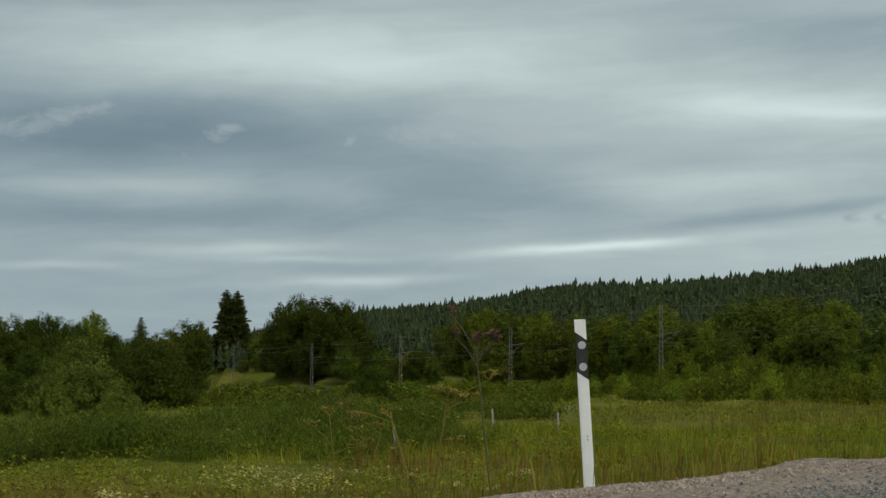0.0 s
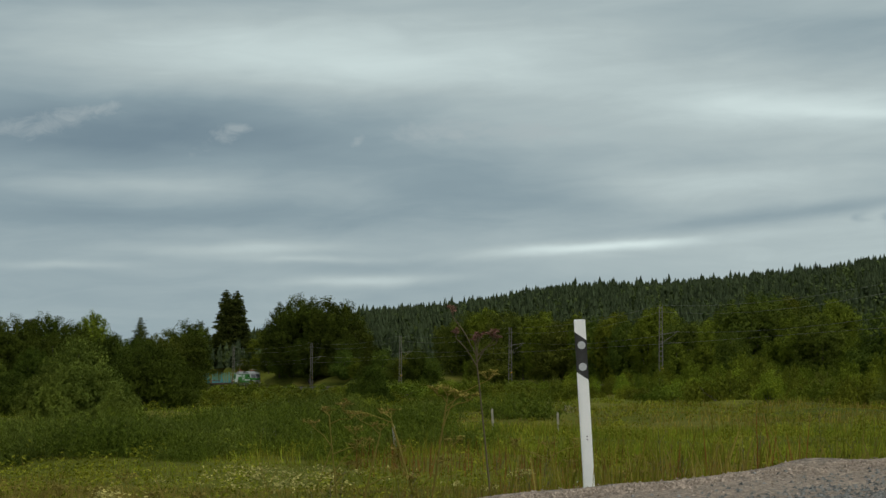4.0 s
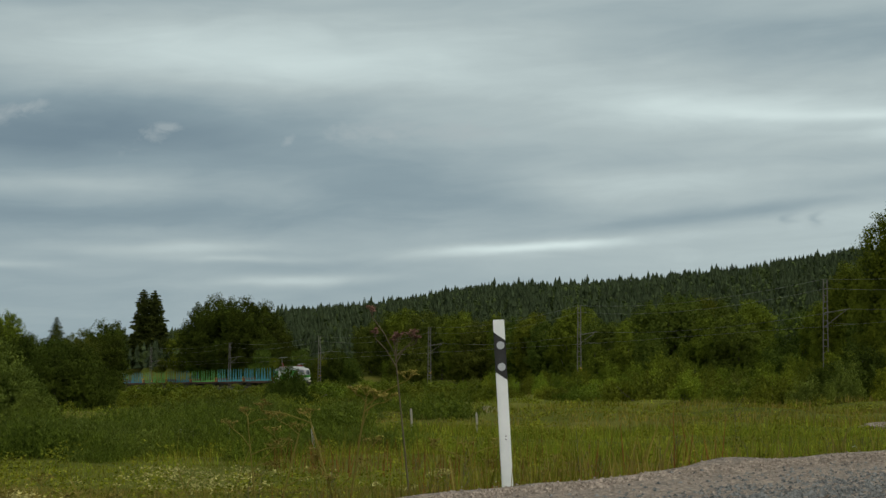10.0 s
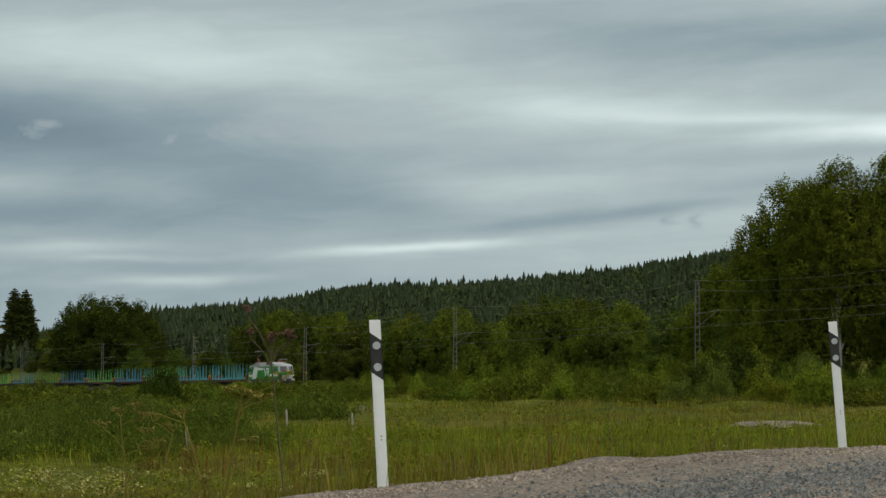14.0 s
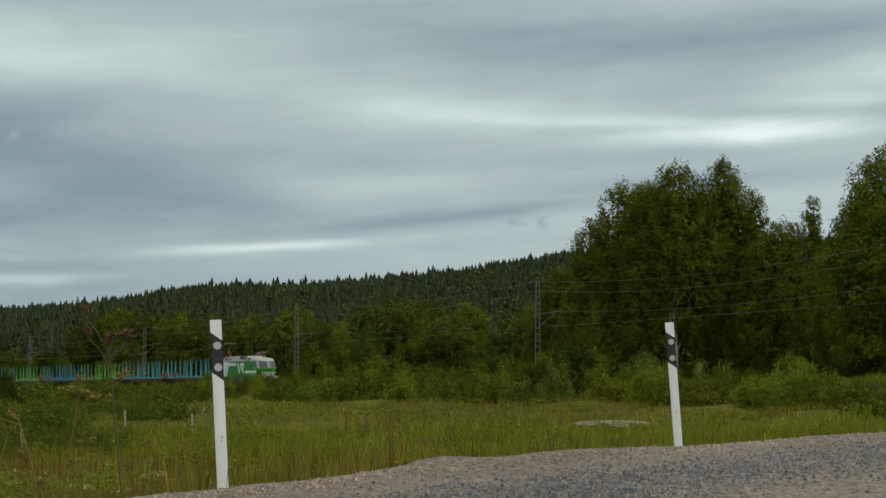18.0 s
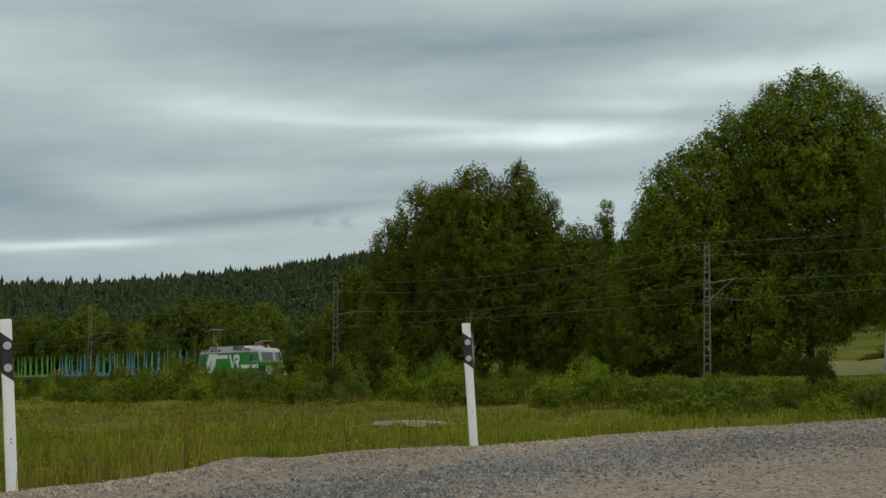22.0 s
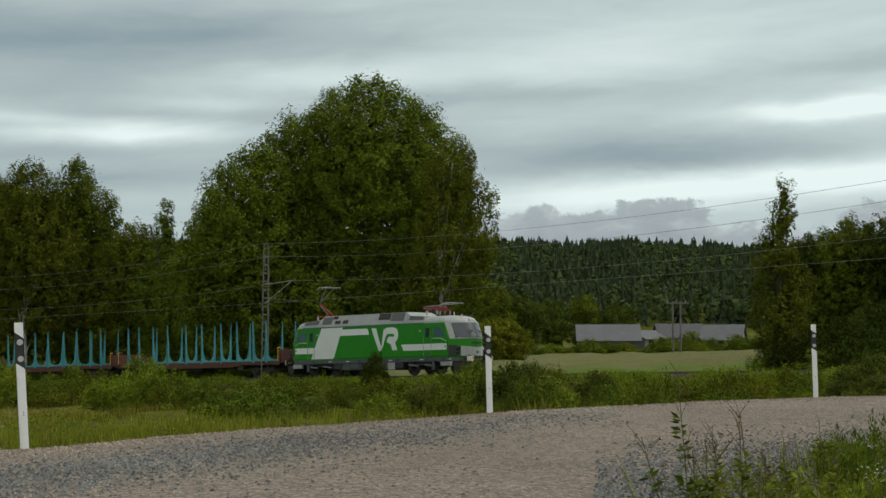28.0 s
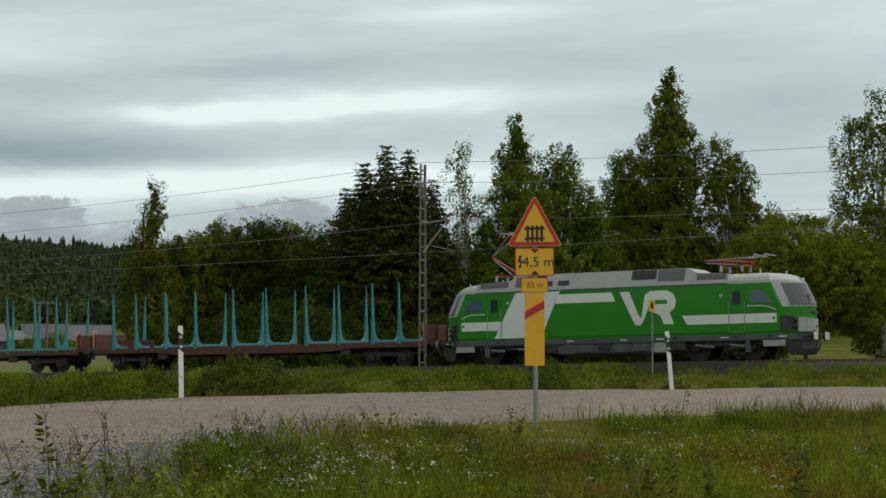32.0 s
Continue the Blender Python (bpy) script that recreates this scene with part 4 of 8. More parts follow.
                part("added_lamp_shield", (shield_, BLACK), lamp)
            part("front_step", (bmbox(min(sx * 0.75, sx * 1.3), max(sx * 0.75, sx * 1.3), min(9.0 * e, 9.2 * e), max(9.0 * e, 9.2 * e), 0.95, 1.0), DARKSTEEL), ob)
            part("brake_hose", (rod(bmrod((sx * 0.35, 9.2 * e, 1.0), (sx * 0.38, 9.38 * e, 0.7), 0.03, sides=6), (sx * 0.38, 9.38 * e, 0.7), (sx * 0.3, 9.3 * e, 0.45), 0.03, sides=6), BLACK), ob)
        part("top_lamp", (bmbox(-0.2, 0.2, min(8.3 * e, 8.75 * e), max(8.3 * e, 8.75 * e), 3.52, 3.66, bevel=0.02), GREY_DOT), ob, "unlit top lamp")
        part("plough", (prism([(8.2 * e, 0.85), (9.0 * e, 0.85), (9.05 * e, 0.5), (8.85 * e, 0.22), (8.45 * e, 0.2)], -1.3, 1.3), DARKSTEEL), ob, "dark curved obstacle plough")
        buffers(ob, 9.49 * e, e)
        for sx in (-0.875, 0.875):
            part("buffer_plate", (bmbox(sx - 0.3, sx + 0.3, min(9.49 * e, 9.52 * e), max(9.49 * e, 9.52 * e), 0.88, 1.22, bevel=0.01), PALE_BUFFER), ob, "pale oblong buffer plate")
        part("aerial", (bmrod((0.2, 8.05 * e, 3.8), (0.2, 8.05 * e, 4.0), 0.035, sides=8), LOCO_WHITE), ob)
        part("aerial", (bmrod((-0.5, 6.6 * e, 3.8), (-0.5, 6.6 * e, 4.2), 0.03, sides=6), LOCO_WHITE), ob)
    for y in (-5.3, 5.3):
        bogie(ob, y, 2.6, 0.62, SOLE)
    part("transformer_box", (bmbox(-1.4, 1.4, -2.9, 2.9, 0.4, 0.92, bevel=0.08), SOLE), ob, "grey underfloor transformer box")
    for s in (1, -1):
        for y, w, z0, m in ((-3.2, 0.4, 0.5, DARKSTEEL), (-2.2, 0.3, 0.42, SOLE), (-1.4, 0.42, 0.5, SOLE), (-0.4, 0.3, 0.55, DARKSTEEL), (0.4, 0.36, 0.45, SOLE), (1.4, 0.4, 0.5, SOLE), (2.4, 0.34, 0.42, LOCO_GREY), (3.2, 0.4, 0.5, DARKSTEEL), (7.75, 0.5, 0.6, LOCO_GREY), (-7.75, 0.5, 0.6, LOCO_GREY), (6.55, 0.12, 0.35, SOLE), (-6.55, 0.12, 0.35, SOLE)):
            part("underfloor_box", (bmbox(min(s * 1.25, s * 1.46), max(s * 1.25, s * 1.46), y - w, y + w, z0, 0.9, bevel=0.03), m), ob)
        for y in (-6.1, -4.5, 4.5, 6.1):
            part("damper", (bmrod((s * 1.3, y - 0.45, 0.72), (s * 1.3, y + 0.45, 0.62), 0.06, sides=8), GALV), ob, "grey bogie damper")
        for y in (-7.3, -3.75, 3.75, 7.3):
            part("sand_pipe", (rod(bmrod((s * 1.1, y, 0.85), (s * 1.1, y, 0.45), 0.035, sides=6), (s * 1.1, y, 0.45), (s * 0.9, y + 0.12, 0.2), 0.03, sides=6), DARKSTEEL), ob)
        for y in (-8.55, -5.9, -0.9, 3.1, 6.0, 7.6):
            part("sole_fitting", (bmrod((s * 1.485, y, 1.05), (s * 1.51, y, 1.05), 0.07, sides=10), DARKSTEEL), ob)
        part("conduit", (bmrod((s * 1.35, -3.6, 0.9), (s * 1.35, 3.6, 0.88), 0.03, sides=6), DARKSTEEL), ob)
    pantograph(ob, -5.9, True)
    pantograph(ob, 5.6, False)
    return ob


def stake_pair(color):
    """A cross beam with two tall tapering stakes and their gussets."""
    bm = bmesh.new()
    box(bm, -1.42, 1.42, -0.11, 0.11, 1.24, 1.38)
    for s in (-1, 1):
        out = [(s * 1.44, 1.12), (s * 1.44, 4.2), (s * 1.395, 4.2), (s * 1.27, 1.85), (s * 1.12, 1.5), (s * 0.85, 1.38), (s * 0.85, 1.24), (s * 1.3, 1.12)]
        f = bm.faces.new([bm.verts.new((x, -0.075, z)) for x, z in out])
        r = bmesh.ops.extrude_face_region(bm, geom=[f])
        moved = [v for v in r["geom"] if isinstance(v, bmesh.types.BMVert)]
        bmesh.ops.translate(bm, vec=(0, 0.15, 0), verts=moved)
        for v in bm.verts:
            if v.co.z > 4:
                v.co.y *= 0.35
    bmesh.ops.recalc_face_normals(bm, faces=bm.faces)
    me = bpy.data.meshes.new("stake_pair")
    bm.to_mesh(me)
    bm.free()
    me.materials.append(color)
    return me


WAGON = 21.9


def wagon(color, word):
    """An empty timber wagon: red-brown frame, rows of stakes."""
    ob = thing("timber_wagon", f"empty timber wagon, {word} stakes on a rusty red-brown frame", "railway wagon", None, "wagons of the train")
    h = WAGON / 2 - 0.62
    for s in (-1, 1):
        outline = [(-h, 1.23), (h, 1.23), (h, 0.95), (6.2, 0.97), (4.6, 0.8), (-4.6, 0.8), (-6.2, 0.97), (-h, 0.95)]
        part("side_beam", (prism(outline, s * 1.28 - 0.06, s * 1.28 + 0.06), OXIDE), ob, "rusty red-brown side beam")
    part("deck", (bmbox(-1.25, 1.25, -h, h, 1.1, 1.2), OXIDE), ob)
    part("centre_sill", (bmbox(-0.3, 0.3, -h, h, 0.7, 1.1), DARKSTEEL), ob)
    me = stake_pair(color)
    for y in (-8.955, -7.425, -5.445, -3.475, -1.035, 1.035, 3.475, 5.445, 7.425, 8.955):
        part("stake_frame", me, ob, f"{word} steel stakes on a cross beam", Matrix.Translation((0, y, 0)))
    for e in (1, -1):
        y = e * h
        wall = part("end_wall", (bmbox(-1.35, 1.35, min(y, y - e * 0.1), max(y, y - e * 0.1), 1.2, 2.05, bevel=0.02), OXIDE), ob, "low red-brown end wall")
        for sx in (-1.1, 0, 1.1):
            part("rib", (bmbox(sx - 0.05, sx + 0.05, min(y, y + e * 0.08), max(y, y + e * 0.08), 1.2, 2.05), OXIDE), wall)
        part("handrail", (rod(bmrod((1.4, y, 1.25), (1.4, y, 2.2), 0.02, sides=6), (1.4, y, 2.2), (1.1, y, 2.2), 0.02, sides=6), YELLOW), wall, "yellow handrail")
        buffers(ob, e * WAGON / 2, e)
        bogie(ob, e * (h - 2.3), 1.8, 0.46, DARKSTEEL)
        part("brake_gear", (bmbox(1.1, 1.3, e * (h - 4.6) - 0.3, e * (h - 4.6) + 0.3, 0.6, 0.9, bevel=0.02), DARKSTEEL), ob)
    part("brake_cylinder", (bmrod((0.7, -1.2, 0.75), (0.7, 0.4, 0.75), 0.2, sides=12), DARKSTEEL), ob)
    part("load_sheet", (bmbox(0.2, 0.26, -h + 0.3, -h + 3.2, 1.22, 1.7), OXIDE), ob, "red-brown side board")
    return ob


LOCO = locomotive()
WAGONS = []
_first = {}
for _c, _w in ((TEAL, "teal"), (TEAL, "teal"), (STAKE_GREEN, "green"), (BLUE, "blue"), (STAKE_GREEN, "green"), (BLUE, "blue"), (STAKE_GREEN, "green"), (TEAL, "teal"), (STAKE_GREEN, "green"), (TEAL, "teal")):
    if _w in _first:
        WAGONS.append(copy_thing(_first[_w], Matrix()))
    else:
        _first[_w] = wagon(_c, _w)
        WAGONS.append(_first[_w])


# ---- road sign for the level crossing ----
def text_mesh(body, size, material, align="CENTER"):
    cu = bpy.data.curves.new("lettering", "FONT")
    cu.body, cu.size, cu.align_x, cu.align_y, cu.extrude = body, size, align, "CENTER", 0.001
    tmp = bpy.data.objects.new("lettering", cu)
    scene.collection.objects.link(tmp)
    me = bpy.data.meshes.new_from_object(tmp.evaluated_get(bpy.context.evaluated_depsgraph_get()))
    bpy.data.objects.remove(tmp)
    bpy.data.curves.remove(cu)
    me.materials.clear()
    me.materials.append(material)
    return me


def rounded(pts, r, n=4):
    """The outline with its corners rounded."""
    out = []
    k = len(pts)
    for i in range(k):
        p, a, b = Vector(pts[i]), Vector(pts[i - 1]), Vector(pts[(i + 1) % k])
        u, v = (a - p).normalized(), (b - p).normalized()
        c = r / math.tan(u.angle(v) / 2)
        s, e = p + u * c, p + v * c
        for j in range(n + 1):
            t = j / n
            out.append(tuple(s * (1 - t) ** 2 + p * 2 * t * (1 - t) + e * t * t))
    return out


def sheet(pts, y0, y1, material):
    bm = bmesh.new()
    f = bm.faces.new([bm.verts.new((x, y0, z)) for x, z in pts])
    r = bmesh.ops.extrude_face_region(bm, geom=[f])
    bmesh.ops.translate(bm, vec=(0, y1 - y0, 0), verts=[v for v in r["geom"] if isinstance(v, bmesh.types.BMVert)])
    bmesh.ops.recalc_face_normals(bm, faces=bm.faces)
    return (bm, material)


def rect(x0, x1, z0, z1, r=0.03):
    return rounded([(x0, z0), (x1, z0), (x1, z1), (x0, z1)], r)


def crossing_sign():
    az, d = 58.13, 22.0
    x, y = at(az, d)
    base = EYE + d * math.tan(radians(-2.375))
    ob = thing("crossing_sign", "yellow and red level crossing warning sign on a grey pole", "road sign", pose(x, y, base, 0, 0, -az))
    k = d / 3000.0  # metres that one thousandth of a turn spans here, over three
    part("pole", (bmrod((0, 0.03, -0.3), (0, 0.03, 3.0), 0.03, sides=12), GALV), ob, "grey galvanised pole")
    top, bot, w = 420 * k, 328 * k, 49 * k
    tri = lambda g: rounded([(-w + 1.75 * g, bot + g), (w - 1.75 * g, bot + g), (0, top - 2.05 * g)], max(0.012, 0.035 - g))
    board = part("warning_triangle", sheet(tri(0.0), -0.006, 0.004, YELLOW), ob, "triangular warning sign with red border")
    part("red_border", sheet(tri(0.008), -0.010, -0.006, RED), board)
    part("yellow_field", sheet(tri(0.055), -0.014, -0.010, YELLOW), board)
    part("back_plate", sheet(tri(0.004), 0.005, 0.010, GALV), board)
    c0 = bot + 0.17
    for q in (-0.09, -0.03, 0.03, 0.09):
        part("gate_bar", sheet([(q - 0.017, c0 - 0.11), (q + 0.017, c0 - 0.11), (q + 0.017, c0 + 0.09), (q, c0 + 0.11), (q - 0.017, c0 + 0.09)], -0.017, -0.014, SIGN_BLACK), board, "black gate symbol")
    for z in (-0.07, 0.06):
        part("gate_bar", sheet([(-0.13, c0 + z - 0.016), (0.13, c0 + z - 0.016), (0.13, c0 + z + 0.016), (-0.13, c0 + z + 0.016)], -0.0185, -0.0145, SIGN_BLACK), board)
    z0, z1 = 275 * k, 325 * k
    wire_plate = part("height_plate", sheet(rect(-35 * k, 34 * k, z0, z1), -0.006, 0.004, RED), ob, "yellow plate with red border on wire height")
    part("yellow_field", sheet(rect(-35 * k + 0.012, 34 * k - 0.012, z0 + 0.012, z1 - 0.012, 0.02), -0.010, -0.006, YELLOW), wire_plate)
    part("lettering", text_mesh("4,5 m", 0.185, SIGN_BLACK), wire_plate, "black lettering 4,5 m", pose(0.045, -0.011, (z0 + z1) / 2 - 0.005, 90, 0, 0))
    zc = (z0 + z1) / 2
    part("lightning_mark", sheet([(-0.2, zc + 0.085), (-0.165, zc + 0.085), (-0.19, zc + 0.02), (-0.15, zc + 0.03), (-0.185, zc - 0.045), (-0.165, zc - 0.045), (-0.2, zc - 0.09), (-0.215, zc - 0.04), (-0.2, zc - 0.045), (-0.185, zc + 0.0), (-0.225, zc - 0.01)], -0.013, -0.0102, SIGN_BLACK), wire_plate, "black lightning flash")
    for s, z in ((1, z1 - 0.016), (-1, z0 + 0.016)):
        part("arrow_mark", sheet([(-0.055, z), (0.055, z), (0.0, z - s * 0.055)] if s > 0 else [(-0.055, z), (0.0, z + 0.055), (0.055, z)], -0.013, -0.0102, SIGN_BLACK), wire_plate)
    z0, z1 = 246 * k, 272 * k
    dist = part("distance_plate", sheet(rect(-24 * k, 23 * k, z0, z1, 0.02), -0.006, 0.004, RED), ob, "small yellow distance plate")
    part("yellow_field", sheet(rect(-24 * k + 0.008, 23 * k - 0.008, z0 + 0.008, z1 - 0.008, 0.015), -0.010, -0.006, YELLOW), dist)
    part("lettering", text_mesh("55 m", 0.105, SIGN_BLACK), dist, "black lettering 55 m", pose(0, -0.011, (z0 + z1) / 2, 90, 0, 0))
    z0, z1 = 117 * k, 246 * k - 0.004
    post = part("stripe_board", sheet([(-18.5 * k, z0), (16.5 * k, z0), (16.5 * k, z1), (-18.5 * k, z1)], -0.006, 0.004, YELLOW), ob, "tall yellow board with one red slash")
    part("red_slash", sheet([(-18.5 * k, 198 * k), (16.5 * k, 218 * k), (16.5 * k, 232 * k), (-18.5 * k, 212 * k)], -0.010, -0.006, RED), post)
    return ob


crossing_sign()


def small_signal():
    az, d = 62.05, 76.0
    x, y = at(az, d)
    z = gz(x, y)
    ob = thing("track_marker", "small yellow track marker on a thin grey pole", "railway sign", pose(x, y, z, 0, 0, -az))
    h = EYE + d * math.tan(radians(2.05)) - z
    part("pole", (bmrod((0, 0, -0.2), (0, 0, h), 0.035, sides=8), GALV), ob)
    part("board", (bmbox(-0.14, 0.14, -0.04, 0.0, h - 0.5, h, bevel=0.01), YELLOW), ob, "yellow board with black figure")
    part("black_mark", (bmbox(-0.06, 0.06, -0.046, -0.04, h - 0.4, h - 0.1), SIGN_BLACK), ob)


small_signal()

# ---- houses beyond the fields ----
ROOF_METAL = simple("grey_sheet_roof", (0.058, 0.06, 0.066), (0.09, 0.094, 0.1), 0.7, 0.6)
ROOF_DARK = simple("dark_tile_roof", (0.045, 0.046, 0.048), (0.075, 0.075, 0.076), 2.0, 0.8)
HOUSE_WHITE = simple("white_house_wall", (0.26, 0.26, 0.25), (0.36, 0.36, 0.34), 1.0, 0.8)
HOUSE_GREY = simple("grey_barn_wall", (0.07, 0.075, 0.08), (0.12, 0.125, 0.13), 1.5, 0.8)


def house(az, d, length, depth, eaves, ridge, turn, wall, roof, words, windows=3):
    x, y, z = stand(az, d)
    ob = thing("house", words, "house", pose(x, y, z - 0.1, 0, 0, -az + turn), "houses beyond the field")
    l, w = length / 2, depth / 2
    part("wall", (prism([(-w, -0.5), (w, -0.5), (w, eaves), (0, ridge), (-w, eaves)], -l, l), wall), ob)
    for s in (-1, 1):
        up = Vector((0, s * (ridge - eaves), w)).normalized()
        a, b = (s * (w + 0.5), eaves - 0.5 * (ridge - eaves) / w), (0, ridge)
        pts = [(-l - 0.4, a[0], a[1] + 0.06), (l + 0.4, a[0], a[1] + 0.06), (l + 0.4, b[0], b[1] + 0.06), (-l - 0.4, b[0], b[1] + 0.06)]
        part("roof", (plate(pts, 0.16, up), roof), ob, "pitched sheet roof")
    for i in range(windows):
        q = -l + length * (i + 0.5) / windows
        win = part("window", (bmbox(q - 0.6, q + 0.6, -w - 0.05, -w + 0.02, 1.0, 2.1), HOUSE_WHITE), ob)
        part("pane", (bmbox(q - 0.5, q + 0.5, -w - 0.06, -w - 0.05, 1.1, 2.0), GLASS), win)
    return ob


house(39.45, 285, 10.0, 8, 2.0, 4.5, 3, HOUSE_GREY, ROOF_METAL, "long low grey barn with a sheet metal roof", 0)
house(40.7, 292, 5, 6, 1.8, 3.2, 40, HOUSE_WHITE, ROOF_METAL, "small white house with a grey gable roof", 2)
house(41.8, 296, 7.5, 7, 1.9, 4.1, 12, HOUSE_WHITE, ROOF_DARK, "white house with a dark pitched roof", 3)
house(43.3, 292, 6.5, 7, 1.9, 4.3, -8, HOUSE_WHITE, ROOF_METAL, "white house with a light grey roof", 3)
house(35.2, 310, 12, 8, 2.0, 4.6, 2, HOUSE_GREY, ROOF_METAL, "long grey farm shed with a sheet roof", 0)


def power_pole(az, d, h):
    x, y, z = stand(az, d)
    ob = thing("power_pole", "wooden double power pole with a crossbar", "power pole", pose(x, y, z, 0, 0, -az), "power poles behind the houses")
    for q in (-0.5, 0.5):
        part("pole", (bmrod((q, 0, -0.3), (q, 0, h), 0.14, 0.11, sides=8), RUST), ob)
    part("crossbar", (bmbox(-1.3, 1.3, -0.08, 0.08, h - 0.35, h - 0.15), RUST), ob)
    for q in (-1.15, 0, 1.15):
        part("insulator", (bmrod((q, 0, h - 0.15), (q, 0, h + 0.12), 0.06, sides=8), GALV), ob)


power_pole(41.75, 225, 7.2)


# ---- plants ----
BARK = simple("grey_brown_bark", (0.045, 0.036, 0.028), (0.10, 0.085, 0.07), 3, 0.95, relief=0.5)
BIRCH_BARK = simple("white_birch_bark", (0.22, 0.21, 0.19), (0.5, 0.49, 0.46), 1.2, 0.85, relief=0.3)
LEAF_BIRCH = leafy("birch_leaf", (0.07, 0.092, 0.012), (0.116, 0.143, 0.02))
LEAF_ALDER = leafy("alder_leaf", (0.07, 0.096, 0.011), (0.13, 0.16, 0.021), 0.03, 0.15)
LEAF_WOOD = leafy("shady_wood_leaf", (0.046, 0.066, 0.013), (0.082, 0.108, 0.021), 0.04, 0.12)
LEAF_WILLOW = leafy("willow_leaf", (0.056, 0.077, 0.01), (0.102, 0.128, 0.018), 0.04, 0.12)
LEAF_GREY = leafy("grey_willow_leaf", (0.07, 0.092, 0.019), (0.118, 0.141, 0.032), 0.03, 0.12)
THICKET_GREY = leafy("grey_green_shoots", (0.05, 0.068, 0.015), (0.092, 0.112, 0.026), 0.03, 0.1)
THICKET_GREEN = leafy("green_shoots", (0.046, 0.064, 0.01), (0.085, 0.108, 0.017), 0.03, 0.1)
# dark foliage, deepened further to paint in the shade under the canopy
LEAF_DARK_SHADED = leafy("dark_shaded_alder_leaf", (0.03, 0.042, 0.008), (0.05, 0.068, 0.012))
LEAF_BRIGHT = leafy("bright_willow_leaf", (0.1, 0.135, 0.014), (0.175, 0.21, 0.026), 0.04, 0.14)
NEEDLE = leafy("spruce_needle", (0.03, 0.042, 0.012), (0.058, 0.072, 0.02), 0.02, 0.1)
# hillside foliage: greyed and blued, so the colour itself carries the distance haze
HAZY_NEEDLE = leafy("hazy_wood_foliage", (0.038, 0.052, 0.034), (0.046, 0.062, 0.04), 0.02, 0.1)
HAZY_LEAF = leafy("hazy_leaf_foliage", (0.045, 0.064, 0.028), (0.058, 0.08, 0.034), 0.02, 0.1)
GRASS = leafy("meadow_grass", (0.08, 0.093, 0.012), (0.182, 0.174, 0.03), 0.02, 0.25)
GRASS_DRY = leafy("dry_grass", (0.15, 0.125, 0.034), (0.25, 0.205, 0.07), 0.02, 0.3)
GRASS_LUSH = leafy("verge_grass", (0.105, 0.145, 0.014), (0.2, 0.235, 0.03), 0.02, 0.25)
PETAL = leafy("white_flower", (0.42, 0.42, 0.36), (0.62, 0.62, 0.55), 0.01, 0.3, False)
CREAM = leafy("cream_flower", (0.28, 0.26, 0.11), (0.42, 0.39, 0.19), 0.01, 0.3)
SORREL = leafy("rusty_seed_head", (0.12, 0.05, 0.022), (0.20, 0.085, 0.035), 0.02, 0.2)
PINK = leafy("faded_pink_flower", (0.16, 0.09, 0.09), (0.26, 0.15, 0.14), 0.02, 0.2)
STALK = simple("brown_stalk", (0.06, 0.05, 0.022), (0.11, 0.085, 0.04), 20, 0.9)


def behind_line(az):
    o = np.argsort(LINE_AZ)
    return float(np.interp(az, LINE_AZ[o], LINE_D[o]))


def patchy(az, d, rng, scale=0.5, cut=0.0):
    x, y = d * np.sin(np.radians(az)), d * np.cos(np.radians(az))
    f = np.sin(x * scale + 1.7 * np.sin(y * scale * 0.7)) + np.sin(y * scale * 1.3 + 2.1 * np.sin(x * scale * 0.5 + 1))
    return f > cut


def unit(v):
    return v / np.maximum(np.linalg.norm(v, axis=-1, keepdims=True), 1e-9)


def leaf_quads(c, out, size, rng, narrow=0.62, droop=0.0):
    """A lozenge leaf at each place c, facing loosely outwards."""
    n = len(c)
    nor = unit(out * 0.9 + rng.normal(size=(n, 3)) * 0.55 + np.array([0, 0, 0.4]))
    u = unit(np.cross(nor, rng.normal(size=(n, 3))))
    u[:, 2] -= droop
    u = unit(u)
    v = unit(np.cross(nor, u))
    s = size * rng.uniform(0.6, 1.25, (n, 1))
    return np.stack([c - u * s * 0.5, c + v * s * 0.5 * narrow, c + u * s * 0.5, c - v * s * 0.5 * narrow], 1)


def leaf_tris(c, out, size, rng, narrow=0.62, droop=0.0):
    """A pointed leaf of three corners at each place c, facing loosely outwards."""
    q = leaf_quads(c, out, size, rng, narrow, droop)
    side = (q[:, 1] - q[:, 3]) * 0.5
    return np.stack([q[:, 0] - side, q[:, 0] + side, q[:, 2]], 1)


